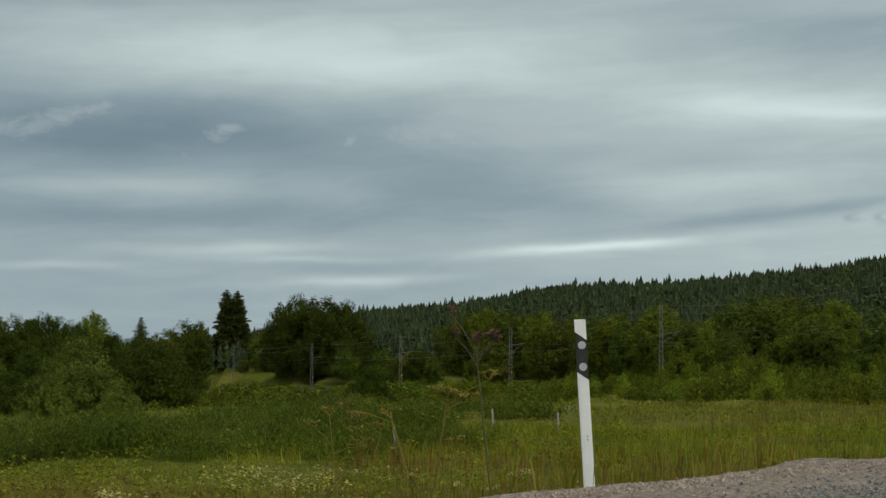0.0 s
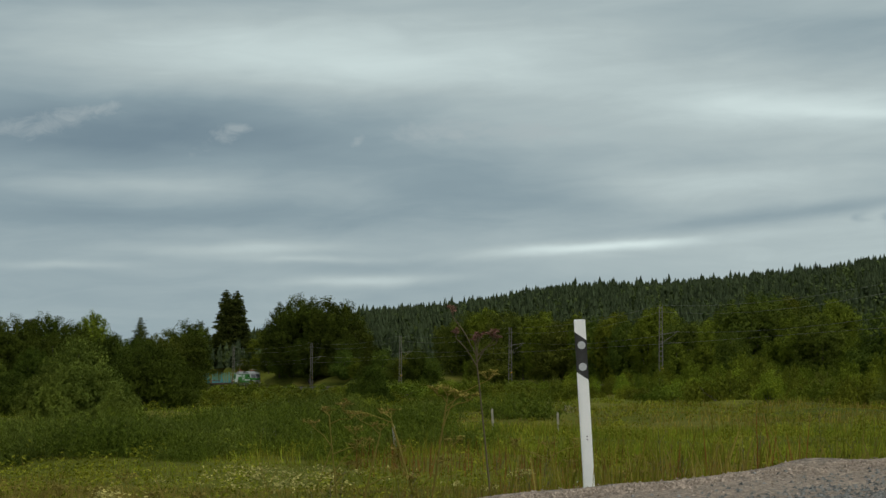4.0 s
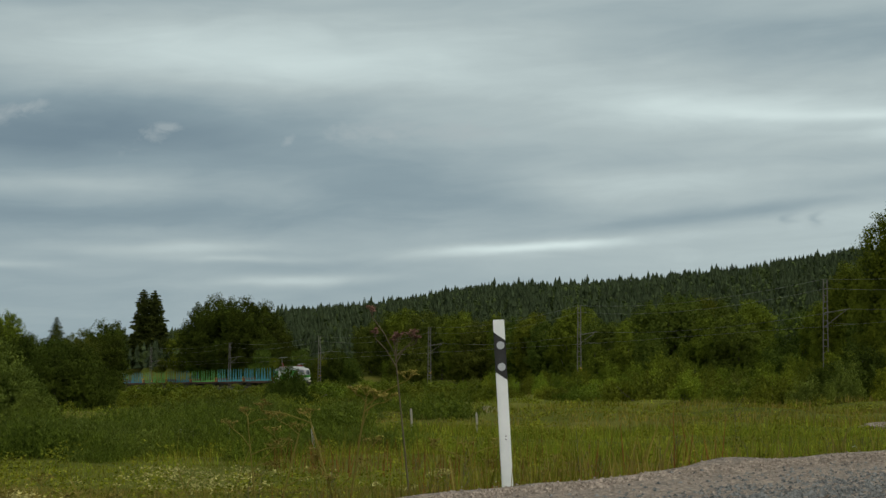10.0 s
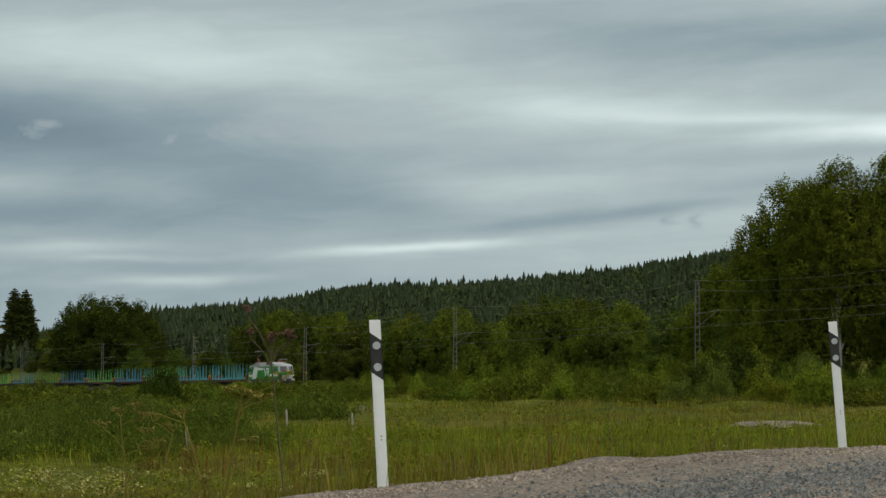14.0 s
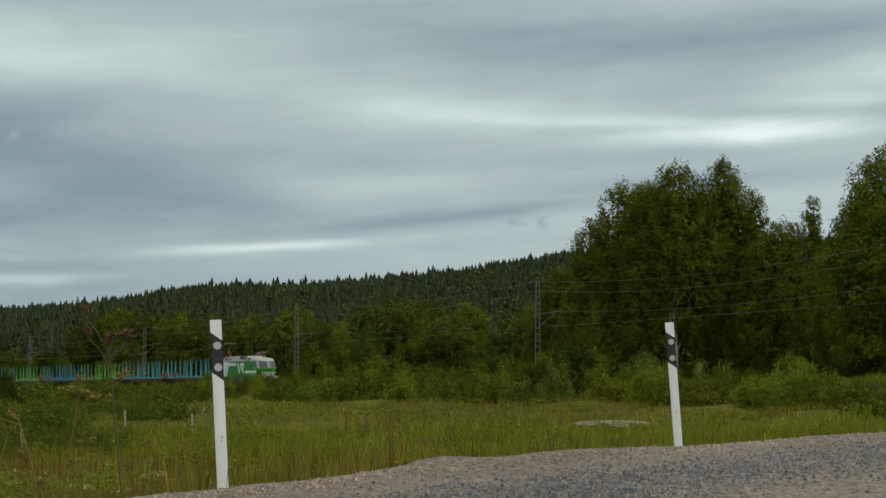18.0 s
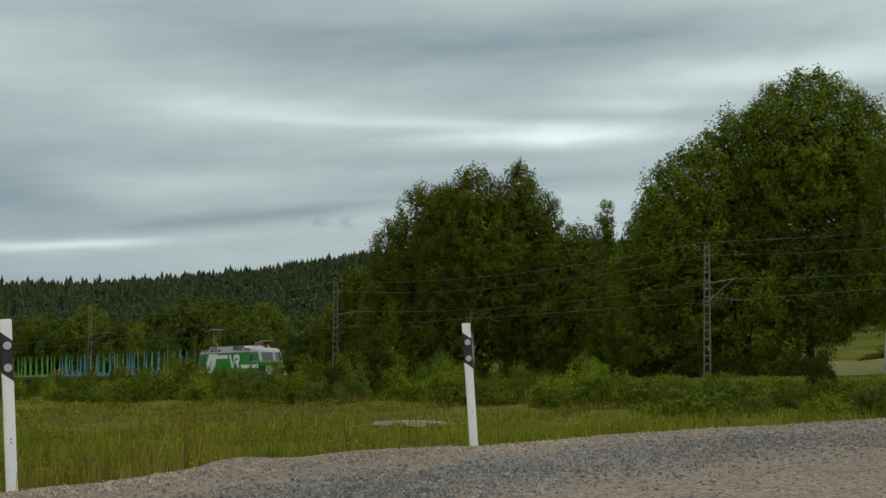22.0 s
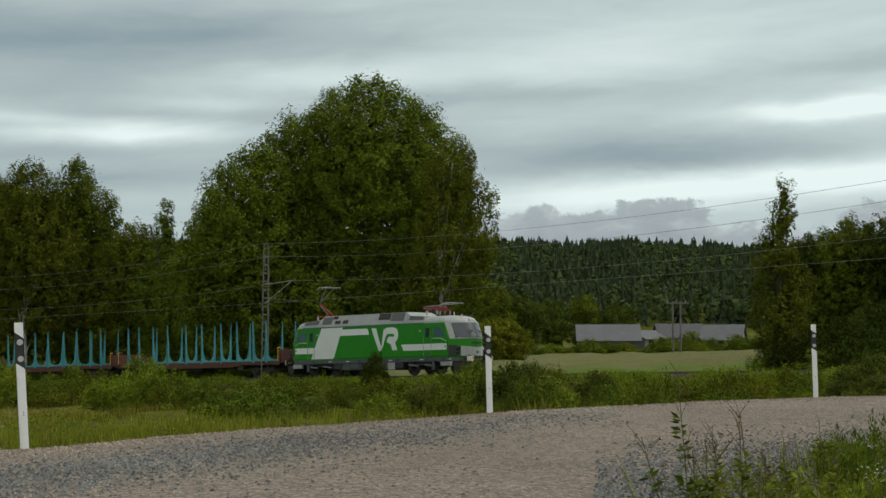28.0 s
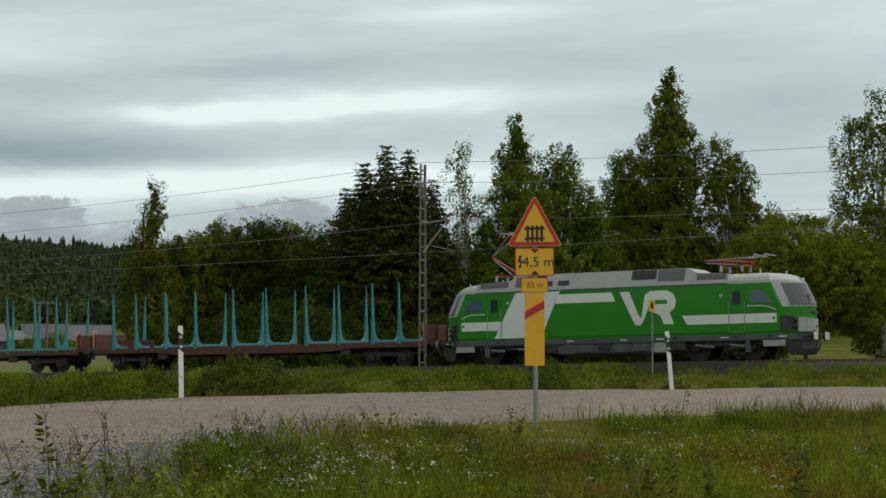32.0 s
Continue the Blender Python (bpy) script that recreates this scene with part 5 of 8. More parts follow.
def lobe_leaves(lobes, n, size, clump, rng, narrow=0.62, droop=0.0, strew=0.02, inner=0.2, coarse=1.9, per=70):
    """Leaves in tufts over the outside of lobes (x, y, z, rx, ry, rz), with a darker filling inside."""
    lobes = np.array(lobes, float)
    area = (lobes[:, 3] * lobes[:, 5] + lobes[:, 4] * lobes[:, 5] + lobes[:, 3] * lobes[:, 4])
    m = max(10, n // per)
    k = m * 4
    which = rng.choice(len(lobes), k, p=area / area.sum())
    L = lobes[which]
    dirs = unit(rng.normal(size=(k, 3)) + np.array([0, 0, 0.12]))
    rr = np.where(rng.uniform(0, 1, (k, 1)) < 0.84, rng.uniform(0.86, 1.0, (k, 1)), rng.uniform(0.5, 0.86, (k, 1)))
    cc = L[:, :3] + dirs * L[:, 3:] * rr
    # tufts buried in a neighbouring mass are left out
    rel = np.linalg.norm((cc[:, None, :] - lobes[None, :, :3]) / lobes[None, :, 3:], axis=2)
    rel[np.arange(k), which] = 9.0
    keep = np.flatnonzero((rel.min(1) > 0.8) | (rng.uniform(0, 1, k) < 0.1))[:m]
    cc, dirs = cc[keep], dirs[keep]
    m = len(cc)
    cr = clump * rng.uniform(0.5, 1.3, (m, 1, 1))
    grow = unit(dirs * 0.7 + np.array([0, 0, 0.7 - 1.3 * droop]))
    d2 = unit(rng.normal(size=(m, per, 3)) + dirs[:, None, :] * 0.3)
    r2 = rng.uniform(0.1, 1.0, (m, per, 1)) ** 0.45
    pts = cc[:, None, :] + d2 * r2 * cr * np.array([0.9, 0.9, 0.75 + droop])
    along = (d2 * grow[:, None, :]).sum(2, keepdims=True)
    pts += grow[:, None, :] * along * cr * 0.45
    pts[:, :, 2] -= droop * cr[:, :, 0] * rng.uniform(0, 1.5, (m, per))
    out = np.repeat(dirs[:, None, :], per, 1) * 0.35 + d2 * 1.0
    c, o = pts.reshape(-1, 3), out.reshape(-1, 3)
    # stray leaves beyond the tufts
    k = int(len(c) * strew)
    j = rng.integers(0, len(c), k)
    c[j] += rng.normal(size=(k, 3)) * clump * 0.45
    q = leaf_tris(c, o, size, rng, narrow, droop)
    # coarser boughs well inside the crown
    m = int(n * inner * 0.85)
    L = lobes[rng.choice(len(lobes), m, p=area / area.sum())]
    dirs = unit(rng.normal(size=(m, 3)))
    c = L[:, :3] + dirs * L[:, 3:] * rng.uniform(0.2, 0.86, (m, 1))
    return np.concatenate([q, leaf_tris(c, dirs, size * coarse, rng, 0.7, droop)])


def limb_mesh(name, runs, material, sides=6):
    """Tapering limbs: runs of (points, first radius, last radius), in one mesh."""
    v, f = [], []
    for pts, r0, r1 in runs:
        base = len(v)
        n = len(pts)
        for i, p in enumerate(pts):
            a = Vector(pts[max(0, i - 1)])
            b = Vector(pts[min(n - 1, i + 1)])
            q = (b - a).to_track_quat("Z", "Y")
            r = r0 + (r1 - r0) * i / (n - 1)
            for k in range(sides):
                w = 2 * math.pi * k / sides
                v.append(Vector(p) + q @ Vector((r * math.cos(w), r * math.sin(w), 0)))
            if i:
                s = base + sides * i
                f += [(s - sides + k, s - sides + (k + 1) % sides, s + (k + 1) % sides, s + k) for k in range(sides)]
    return mesh_of(name, v, f, material, True)


def limbs_for(lobes, height, rng, r0, forks=9):
    """A trunk with a slight bend, and limbs out to the lobes."""
    bend = rng.normal(0, 0.018 * height, (6, 2)).cumsum(0)
    pts = [(bend[i][0] * i / 5, bend[i][1] * i / 5, -0.3 + height * 0.86 * i / 5) for i in range(6)]
    runs = [(pts, r0, r0 * 0.25)]
    for k in range(forks):
        L = lobes[k % len(lobes)]
        z0 = height * rng.uniform(0.18, 0.6)
        i = min(4, int(z0 / (height * 0.86) * 5))
        start = pts[i]
        w = rng.normal(size=3)
        w /= np.linalg.norm(w)
        end = (L[0] + w[0] * L[3] * 0.6, L[1] + w[1] * L[4] * 0.6, max(start[2] + 0.5, L[2] + abs(w[2]) * L[5] * 0.5))
        mid = tuple(start[q] * 0.45 + end[q] * 0.55 + (0.05 * height if q == 2 else 0) for q in range(3))
        runs.append(([start, mid, end], r0 * 0.38, r0 * 0.07))
    return runs


def leaf_tree(name, label, lobes, height, n, size, clump, leaf, bark, seed, category="tree", group="", droop=0.0, trunk=None, narrow=0.62):
    """A broad-leaved tree at the origin; lobes are its crown's masses."""
    rng = np.random.default_rng(seed)
    ob = thing(name, label, category, None, group)
    part("trunk", limb_mesh("trunk", limbs_for(lobes, height, rng, trunk or height * 0.018), bark), ob, "pale birch trunk with limbs" if bark is BIRCH_BARK else "")
    q = lobe_leaves(lobes, n, size, clump, rng, narrow, droop, inner=0.12 if n < 26000 and droop > 0.3 else 0.36)
    part("crown", quick_mesh("crown", q.reshape(-1, 3), 3, leaf), ob)
    return ob


def generic_lobes(h, w, rng, k=6, low=0.16):
    out = [(0, 0, h * 0.55, w * 0.7, w * 0.7, h * 0.43), (0, 0, h * 0.24, w * 0.66, w * 0.66, h * 0.22)]
    for i in range(k):
        a = 2 * math.pi * i / k + rng.uniform(-0.5, 0.5)
        z = h * rng.uniform(low, 0.76)
        r = w * (0.62 if z < 0.5 * h else 0.45)
        out.append((math.cos(a) * r, math.sin(a) * r, z, w * rng.uniform(0.34, 0.5), w * rng.uniform(0.34, 0.5), h * rng.uniform(0.14, 0.24)))
    return out


def spruce(name, label, h, w, seed, n_level=38, twin=False, thin=1.25, big=1.0, power=0.72):
    rng = np.random.default_rng(seed)
    ob = thing(name, label, "tree", None, "spruces")
    runs, quads = [], []
    for cx, hh, ww in ([(0.0, h, w)] if not twin else [(-0.26 * w, h, w * 0.9), (0.26 * w, h * 0.985, w * 0.9)]):
        runs.append(([(cx, 0, -0.3), (cx, 0, hh * 0.5), (cx, 0, hh * 0.99)], hh * 0.014, 0.015))
        for k in range(n_level):
            f = k / (n_level - 1)
            z = hh * (0.05 + 0.94 * f)
            r = ww * (1 - f) ** power * rng.uniform(0.72, 1.12) + 0.08
            nb = max(4, int((11 - 6 * f) * thin))
            for b in range(nb):
                a = 2 * math.pi * (b + rng.uniform(-0.35, 0.35)) / nb + k * 1.3
                L = r * rng.uniform(0.6, 1.18)
                m = max(8, int(L * 30))
                t = np.sort(rng.uniform(0.08, 1, m))
                sag = -0.32 * L * t + 0.2 * L * t * t * t
                px, py = cx + np.cos(a) * L * t, np.sin(a) * L * t
                sp = 0.2 * (1 - 0.5 * t) + 0.06
                c = np.stack([px + rng.normal(0, 1, m) * sp, py + rng.normal(0, 1, m) * sp, z + sag - rng.uniform(0, 0.22, m)], 1)
                d = np.stack([np.cos(a) + rng.normal(0, 0.45, m), np.sin(a) + rng.normal(0, 0.45, m), -0.35 + rng.normal(0, 0.3, m)], 1)
                u = unit(d)
                v = unit(np.cross(u, rng.normal(size=(m, 3))))
                s = (0.2 + 0.16 * rng.uniform(0, 1, (m, 1))) * (0.65 + 0.35 * (1 - f)) * min(1.3, hh / 14) * big
                quads.append(np.stack([c - u * s * 0.5 + v * s * 0.3, c - u * s * 0.5 - v * s * 0.3, c + u * s * 0.8], 1))
        # inner boughs close the crown
        m = int(900 * thin)
        f = rng.uniform(0, 0.93, m)
        a, rr = rng.uniform(0, 6.28, m), ww * (1 - f) ** 0.72 * rng.uniform(0.1, 0.72, m)
        c = np.stack([cx + np.cos(a) * rr, np.sin(a) * rr, hh * (0.06 + 0.9 * f)], 1)
        quads.append(leaf_tris(c, np.stack([np.cos(a), np.sin(a), 0.2 + 0 * a], 1), 0.3 * ww * (1.1 - f).reshape(-1, 1), rng, 0.6, 0.5))
    part("trunk", limb_mesh("trunk", runs, BARK), ob)
    part("crown", quick_mesh("crown", np.concatenate(quads).reshape(-1, 3), 3, NEEDLE), ob, "dark drooping spruce branches")
    return ob


def bush_leaves(w, h, n, size, rng, narrow=0.3):
    """Leaves of a many-stemmed bush: dense tufts over rounded masses, and leafy shoots that stand out of them."""
    lobes = [(0, 0, h * 0.48, w * 0.58, w * 0.58, h * 0.46)]
    for i in range(7):
        a = 2 * math.pi * i / 7 + rng.uniform(-0.4, 0.4)
        hh = h * rng.uniform(0.34, 0.66)
        r = w * rng.uniform(0.45, 0.66)
        lobes.append((math.cos(a) * r, math.sin(a) * r, hh * 0.52, w * rng.uniform(0.28, 0.42), w * rng.uniform(0.28, 0.42), hh * 0.5))
    q = lobe_leaves(lobes, int(n * 0.7), size, min(w, h) * 0.15, rng, narrow * 1.7, 0.0, 0.08, 0.5, 1.6, 44)
    per = 24
    m = max(12, int(n * 0.3) // per)
    L = np.array(lobes)[rng.integers(0, 8, m)]
    d = unit(np.stack([rng.normal(0, 0.6, m), rng.normal(0, 0.6, m), np.abs(rng.normal(0.7, 0.4, m))], 1))
    foot = L[:, :3] + d * L[:, 3:] * 0.55
    tip = L[:, :3] + d * L[:, 3:] * rng.uniform(1.0, 1.22, (m, 1))
    t = rng.uniform(0.0, 1.0, (m, per, 1))
    c = foot[:, None, :] * (1 - t) + tip[:, None, :] * t + rng.normal(0, 1, (m, per, 3)) * 0.022 * (w + h) * (1.1 - t)
    axis = unit(unit(tip - foot)[:, None, :] * 0.8 + rng.normal(0, 0.45, (m, per, 3)) + np.array([0, 0, 0.3]))
    v = unit(np.cross(axis, rng.normal(size=(m, per, 3))))
    s = size * rng.uniform(0.6, 1.3, (m, per, 1))
    q2 = np.stack([c - axis * s * 0.5 + v * s * narrow, c - axis * s * 0.5 - v * s * narrow, c + axis * s * 0.75], 2).reshape(-1, 3, 3)
    q = np.concatenate([q, q2])
    q[:, :, 2] = np.maximum(q[:, :, 2], -0.05)
    return q, lobes


def bush(label, w, h, n, size, leaf, seed, group="bushes before the railway", narrow=0.3):
    rng = np.random.default_rng(seed)
    ob = thing("bush", label, "bush", None, group)
    q, lobes = bush_leaves(w, h, n, size, rng, narrow)
    runs = []
    for L in lobes:
        runs.append(([(L[0] * 0.2, L[1] * 0.2, -0.1), (L[0] * 0.7, L[1] * 0.7, h * 0.3), (L[0], L[1], L[2] + L[5] * 0.7)], 0.02 + 0.008 * h, 0.008))
    part("stem", limb_mesh("stem", runs, BARK, 4), ob)
    part("foliage", quick_mesh("foliage", q.reshape(-1, 3), 3, leaf), ob)
    return ob


def plant_at(ob, az, d, scale=1.0, turn=0.0, tall=1.0, sink=0.0, first=False, label=""):
    x, y, z = stand(az, d)
    m = pose(x, y, z - sink, 0, 0, turn) @ Matrix.Diagonal((scale, scale, scale * tall, 1))
    if first:
        ob.matrix_basis = m
        return ob
    o = copy_thing(ob, m)
    o.matrix_basis = m
    return o


class Stock:
    """One of a kind, planted where it is first wanted and copied after that."""

    def __init__(self, ob):
        self.ob, self.used = ob, False

    def put(self, az, d, scale=1.0, turn=0.0, tall=1.0, sink=0.0, label=""):
        o = plant_at(self.ob, az, d, scale, turn, tall, sink, not self.used)
        self.used = True
        if label:
            o["label"] = label
        return o


def top_scale(az, d, el, height):
    """The scale at which a thing of that height reaches el degrees over the eye."""
    x, y, z = stand(az, d)
    return (EYE + d * math.tan(radians(el)) - z) / height


# --- the great tree and its neighbours behind the track ---
def eye_lobes(az, d, rows, deep=0.75):
    """Crown masses given as offsets across the view and heights over the eye."""
    z = gz(*at(az, d))
    return [(dx, 0.25 * rx * (1 if i % 2 else -1), EYE + h - z, rx, rx * deep * (0.5 if h < 6 and rx > 5 else 1.0), rz) for i, (dx, h, rx, rz) in enumerate(rows)]


def set_tree(az, d, rows, n, size, clump, leaf, bark, seed, label, droop=0.0, narrow=0.62, height=None):
    x, y, z = stand(az, d)
    lobes = eye_lobes(az, d, [(a, b, c * (1.18 if d < 130 else 1.03), e) for a, b, c, e in rows])
    h = height or max(L[2] + L[5] for L in lobes)
    ob = leaf_tree("tree", label, lobes, h, int(n * (2.2 if n > 10000 else 2.6)), size * 0.72, clump * 0.8, leaf, bark, seed, droop=droop, narrow=narrow, trunk=h * (0.0105 if bark is BIRCH_BARK else 0.016))
    ob.matrix_basis = pose(x, y, z, 0, 0, -az)
    return ob


# across (m), height over the eye (m), half width, half height
set_tree(31.25, 146, [(0.3, 16.3, 6.0, 7.9), (-4.3, 14.3, 5.6, 7.5), (-9.0, 11.0, 5.0, 7.2), (-12.0, 7.5, 4.3, 4.9), (4.2, 14.3, 4.8, 7.5), (6.4, 10, 4.0, 7.2), (-3.5, 4.5, 7.4, 6.0), (-10, 3.0, 6.0, 5.0), (6.2, 7.4, 4.0, 5.0)], 90000, 0.33, 1.15, LEAF_ALDER, BARK, 11, "huge broad-crowned aspen tree behind the railway track")
set_tree(33.7, 138, [(1.2, 14.4, 2.0, 3.9), (3.0, 11.8, 2.0, 3.6), (0.8, 10.0, 2.6, 4.3), (3.0, 8.6, 1.6, 2.8), (-0.4, 6.6, 2.4, 3.2)], 8200, 0.27, 0.7, LEAF_BIRCH, BIRCH_BARK, 12, "tall hanging birch beside the great tree", 0.5)
set_tree(18.35, 178, [(0, 11.3, 3.4, 7.2), (-2.8, 8.8, 2.9, 6.4), (2.0, 11.8, 3.0, 6.8), (-2.2, 4, 4.0, 5.4), (0.4, 2.4, 4.8, 4.8)], 24000, 0.32, 0.9, LEAF_BIRCH, BARK, 13, "tall dense birch in a stand behind the track", 0.3)
set_tree(20.1, 172, [(0, 13.0, 3.3, 6.6), (-2.5, 10.8, 3.2, 7.0), (2.0, 9.8, 2.8, 7.2), (0, 3.5, 5.2, 5.2)], 29000, 0.32, 0.95, LEAF_BIRCH, BIRCH_BARK, 14, "tall dense birch in a stand behind the track", 0.3)
set_tree(21.75, 174, [(-0.3, 14.6, 2.1, 5.8), (2.1, 11.3, 2.3, 6.2), (-1.8, 10.4, 2.4, 6.6), (0.6, 4, 4.2, 5.4)], 24500, 0.32, 0.85, LEAF_BIRCH, BIRCH_BARK, 15, "tall pointed birch in a stand behind the track", 0.3)
set_tree(23.6, 172, [(0, 8.2, 3.2, 5.6), (2.2, 5.4, 3.0, 5.4), (-1.8, 4.4, 2.8, 5.4)], 18000, 0.32, 0.8, LEAF_ALDER, BARK, 16, "young alder between two taller trees behind the track", 0.2)
set_tree(24.6, 166, [(0, 12.6, 0.9, 3.6), (-0.7, 9.4, 1.1, 3.0), (0.5, 8.0, 1.5, 4.0), (-0.5, 5.0, 2.6, 5.0), (1.2, 3.0, 2.8, 4.6)], 8200, 0.26, 0.6, LEAF_BIRCH, BARK, 17, "slim birch sapling rising over alders", 0.3)
set_tree(26.2, 158, [(0.2, 9.4, 2.8, 6.2), (1.9, 8.2, 2.7, 6.6), (-1.9, 5.2, 3.0, 5.6), (0, 2.6, 4.4, 4.6)], 18500, 0.32, 0.85, LEAF_ALDER, BARK, 18, "alder at the edge of the great tree", 0.15)
set_tree(16.2, 205, [(0, 6.0, 2.6, 5.4), (-1.6, 3.4, 2.4, 4.2), (1.6, 4.8, 2.2, 5.0)], 12000, 0.34, 0.85, LEAF_WILLOW, BARK, 19, "light green willow tree at the foot of the hill", 0.2)
set_tree(35.75, 205, [(0, 2.4, 3.3, 2.8), (1.7, 2.0, 2.4, 2.3), (-1.8, 2.0, 2.2, 2.4)], 12000, 0.3, 0.5, LEAF_BRIGHT, BARK, 20, "round bright green willow by the field")
set_tree(45.2, 112, [(0.3, 10.6, 0.35, 1.4), (0.1, 8.9, 0.85, 1.7), (-0.2, 6.9, 1.4, 1.9), (0.1, 4.6, 1.65, 2.3), (0, 2.1, 1.75, 2.3), (0, 0.1, 1.75, 1.8)], 6500, 0.2, 0.5, LEAF_BIRCH, BARK, 21, "slim young birch standing alone by the track", 0.15)
set_tree(55.85, 112, [(-0.5, 13.0, 0.8, 2.0), (-0.3, 10.2, 0.9, 2.4), (0.3, 7.8, 1.0, 2.6), (-0.3, 4.4, 1.1, 2.8)], 2200, 0.2, 0.5, LEAF_BIRCH, BIRCH_BARK, 22, "thin white-stemmed birch with hanging twigs", 0.7)
set_tree(57.55, 111, [(0, 14.8, 0.45, 1.7), (-0.1, 12.6, 1.1, 2.2), (0.1, 10.0, 1.8, 2.5), (-0.3, 7.0, 2.2, 3.0), (0, 3.5, 2.5, 3.5)], 14000, 0.24, 0.6, LEAF_ALDER, BARK, 30, "pointed dark green tree beside a thin birch", 0.1)
set_tree(59.0, 113, [(-0.1, 11.6, 1.3, 2.9), (1.3, 9.2, 1.7, 2.7), (-1.2, 8.6, 1.6, 3.0), (2.1, 6.4, 1.7, 2.8), (0, 4, 3.0, 4.2)], 15500, 0.25, 0.65, LEAF_BIRCH, BIRCH_BARK, 23, "bushy birch behind the railway track", 0.25)
set_tree(62.65, 119, [(0, 19.0, 0.6, 1.5), (0, 16.8, 1.35, 2.4), (0.05, 13.8, 2.1, 3.2), (-0.2, 10.2, 2.7, 3.8), (-0.3, 6, 3.1, 4.4), (0, 2.5, 3.4, 4)], 27500, 0.24, 0.55, LEAF_ALDER, BARK, 24, "tall dark cone-shaped tree behind the locomotive")
set_tree(61.2, 122, [(0, 11.6, 1.3, 3.6), (0.4, 7.0, 1.9, 5)], 8250, 0.25, 0.6, LEAF_BIRCH, BARK, 25, "grey-green aspen beside a dark cone-shaped tree", 0.2)
set_tree(64.75, 118, [(-0.9, 12.2, 1.0, 3.2), (0.4, 10.6, 1.2, 3.6), (1.2, 7.4, 1.6, 3.4), (-0.4, 5.2, 2.2, 4.6)], 11000, 0.25, 0.6, LEAF_BIRCH, BIRCH_BARK, 26, "pale birch with loose crown", 0.2)
set_tree(66.0, 121, [(0, 7.6, 1.1, 3.2), (0.3, 4.2, 1.7, 3.6)], 6300, 0.25, 0.6, LEAF_BIRCH, BIRCH_BARK, 27, "small birch beside a willow", 0.3)
set_tree(67.1, 101, [(0, 4.9, 4.1, 3.5), (-2.4, 4.2, 2.1, 2.5), (2.4, 4.0, 2.4, 2.5)], 30000, 0.2, 0.42, LEAF_BRIGHT, BARK, 28, "great round bright green willow behind the track")
set_tree(69.6, 108, [(0, 14.0, 1.2, 2.8), (-1.5, 12.0, 1.4, 3.4), (-0.6, 9.0, 1.9, 3.4), (1.8, 10.0, 1.9, 5.0), (0.6, 4, 2.6, 4.6)], 9600, 0.24, 0.6, LEAF_BIRCH, BIRCH_BARK, 29, "tall hanging birch over the willow", 0.45)

# --- spruces ---
S1 = Stock(spruce("spruce", "dark dense spruce behind the railway track", 15.0, 4.3, 31, 44, power=0.64))
S2 = Stock(spruce("spruce", "narrow dark spruce tree", 15.0, 3.1, 32, 40, power=0.64))
ST = Stock(spruce("spruce", "dark twin-topped spruce towering over the wood", 27.0, 7.4, 33, 40, True, 1.25, 2.6, 0.5))
S1.put(53.1, 106, top_scale(53.1, 106, 7.35, 15.0), 20)
S1.put(53.85, 107, top_scale(53.85, 107, 7.2, 15.0), 130)
S1.put(52.35, 107, top_scale(52.35, 107, 6.75, 15.0), 200)
S1.put(54.65, 109, top_scale(54.65, 109, 6.2, 15.0), 60)
S1.put(51.75, 110, top_scale(51.75, 110, 5.9, 15.0), 240)
S1.put(58.4, 114, top_scale(58.4, 114, 6.0, 15.0), 310)
S2.put(60.1, 114, top_scale(60.1, 114, 5.6, 15.0), 50)
ST.put(-7.1, 550, top_scale(-7.1, 550, 2.42, 27.0), 0)
S1.put(-10.1, 330, top_scale(-10.1, 330, 1.5, 15.0), 0)
S1.put(-11.9, 340, top_scale(-12.0, 340, 1.35, 15.0), 80)
S2.put(-8.1, 590, top_scale(-8.1, 590, 1.35, 15.0), 150)
S1.put(-2.9, 430, top_scale(-2.9, 430, 0.7, 15.0), 100)

# --- woods of middle size ---
_rng = np.random.default_rng(5)
T = []
for _i, (_leaf, _bark, _lab, _dr) in enumerate(((LEAF_WOOD, BARK, "dense green alder in the wood behind the track", 0.1), (LEAF_BIRCH, BARK, "full-leaved birch in the wood behind the track", 0.3), (LEAF_WOOD, BARK, "broad dark alder in the wood behind the track", 0.1),
                                             (LEAF_WILLOW, BARK, "lighter green sallow tree at the wood's edge", 0.1), (LEAF_BIRCH, BIRCH_BARK, "slender birch at the wood's edge", 0.4), (LEAF_DARK_SHADED, BARK, "dark alder in the shady wood", 0.1))):
    _w = (4.3, 3.2, 4.8, 4.2, 2.3, 4.2)[_i]
    T.append(Stock(leaf_tree("tree", _lab, generic_lobes(10.0, _w, _rng, 8), 10.0, 15000, 0.24, 0.62, _leaf, _bark, 50 + _i, droop=_dr, group="trees of the wood")))

# finer-leaved trees for the nearer woods
TF = [Stock(leaf_tree("tree", _lab, generic_lobes(10.0, _w, _rng, 8), 10.0, 20000, 0.19, 0.5, _leaf, BARK, 60 + _i, droop=0.1, group="trees of the wood")) for _i, (_leaf, _lab, _w) in enumerate(((LEAF_WOOD, "dense alder close behind the track", 4.0), (LEAF_BIRCH, "full birch close behind the track", 3.2), (LEAF_DARK_SHADED, "dark alder close behind the track", 4.2)))]


def grove(rows, seed):
    """Trees by bearing, distance, angle of the top over the eye, and kind."""
    r = np.random.default_rng(seed)
    for az, d, el, k in rows:
        (TF[(0, 1, 2, 0, 1, 2)[k]] if d < 210 else T[k]).put(az, d, top_scale(az, d, el, 9.5), r.uniform(0, 360))


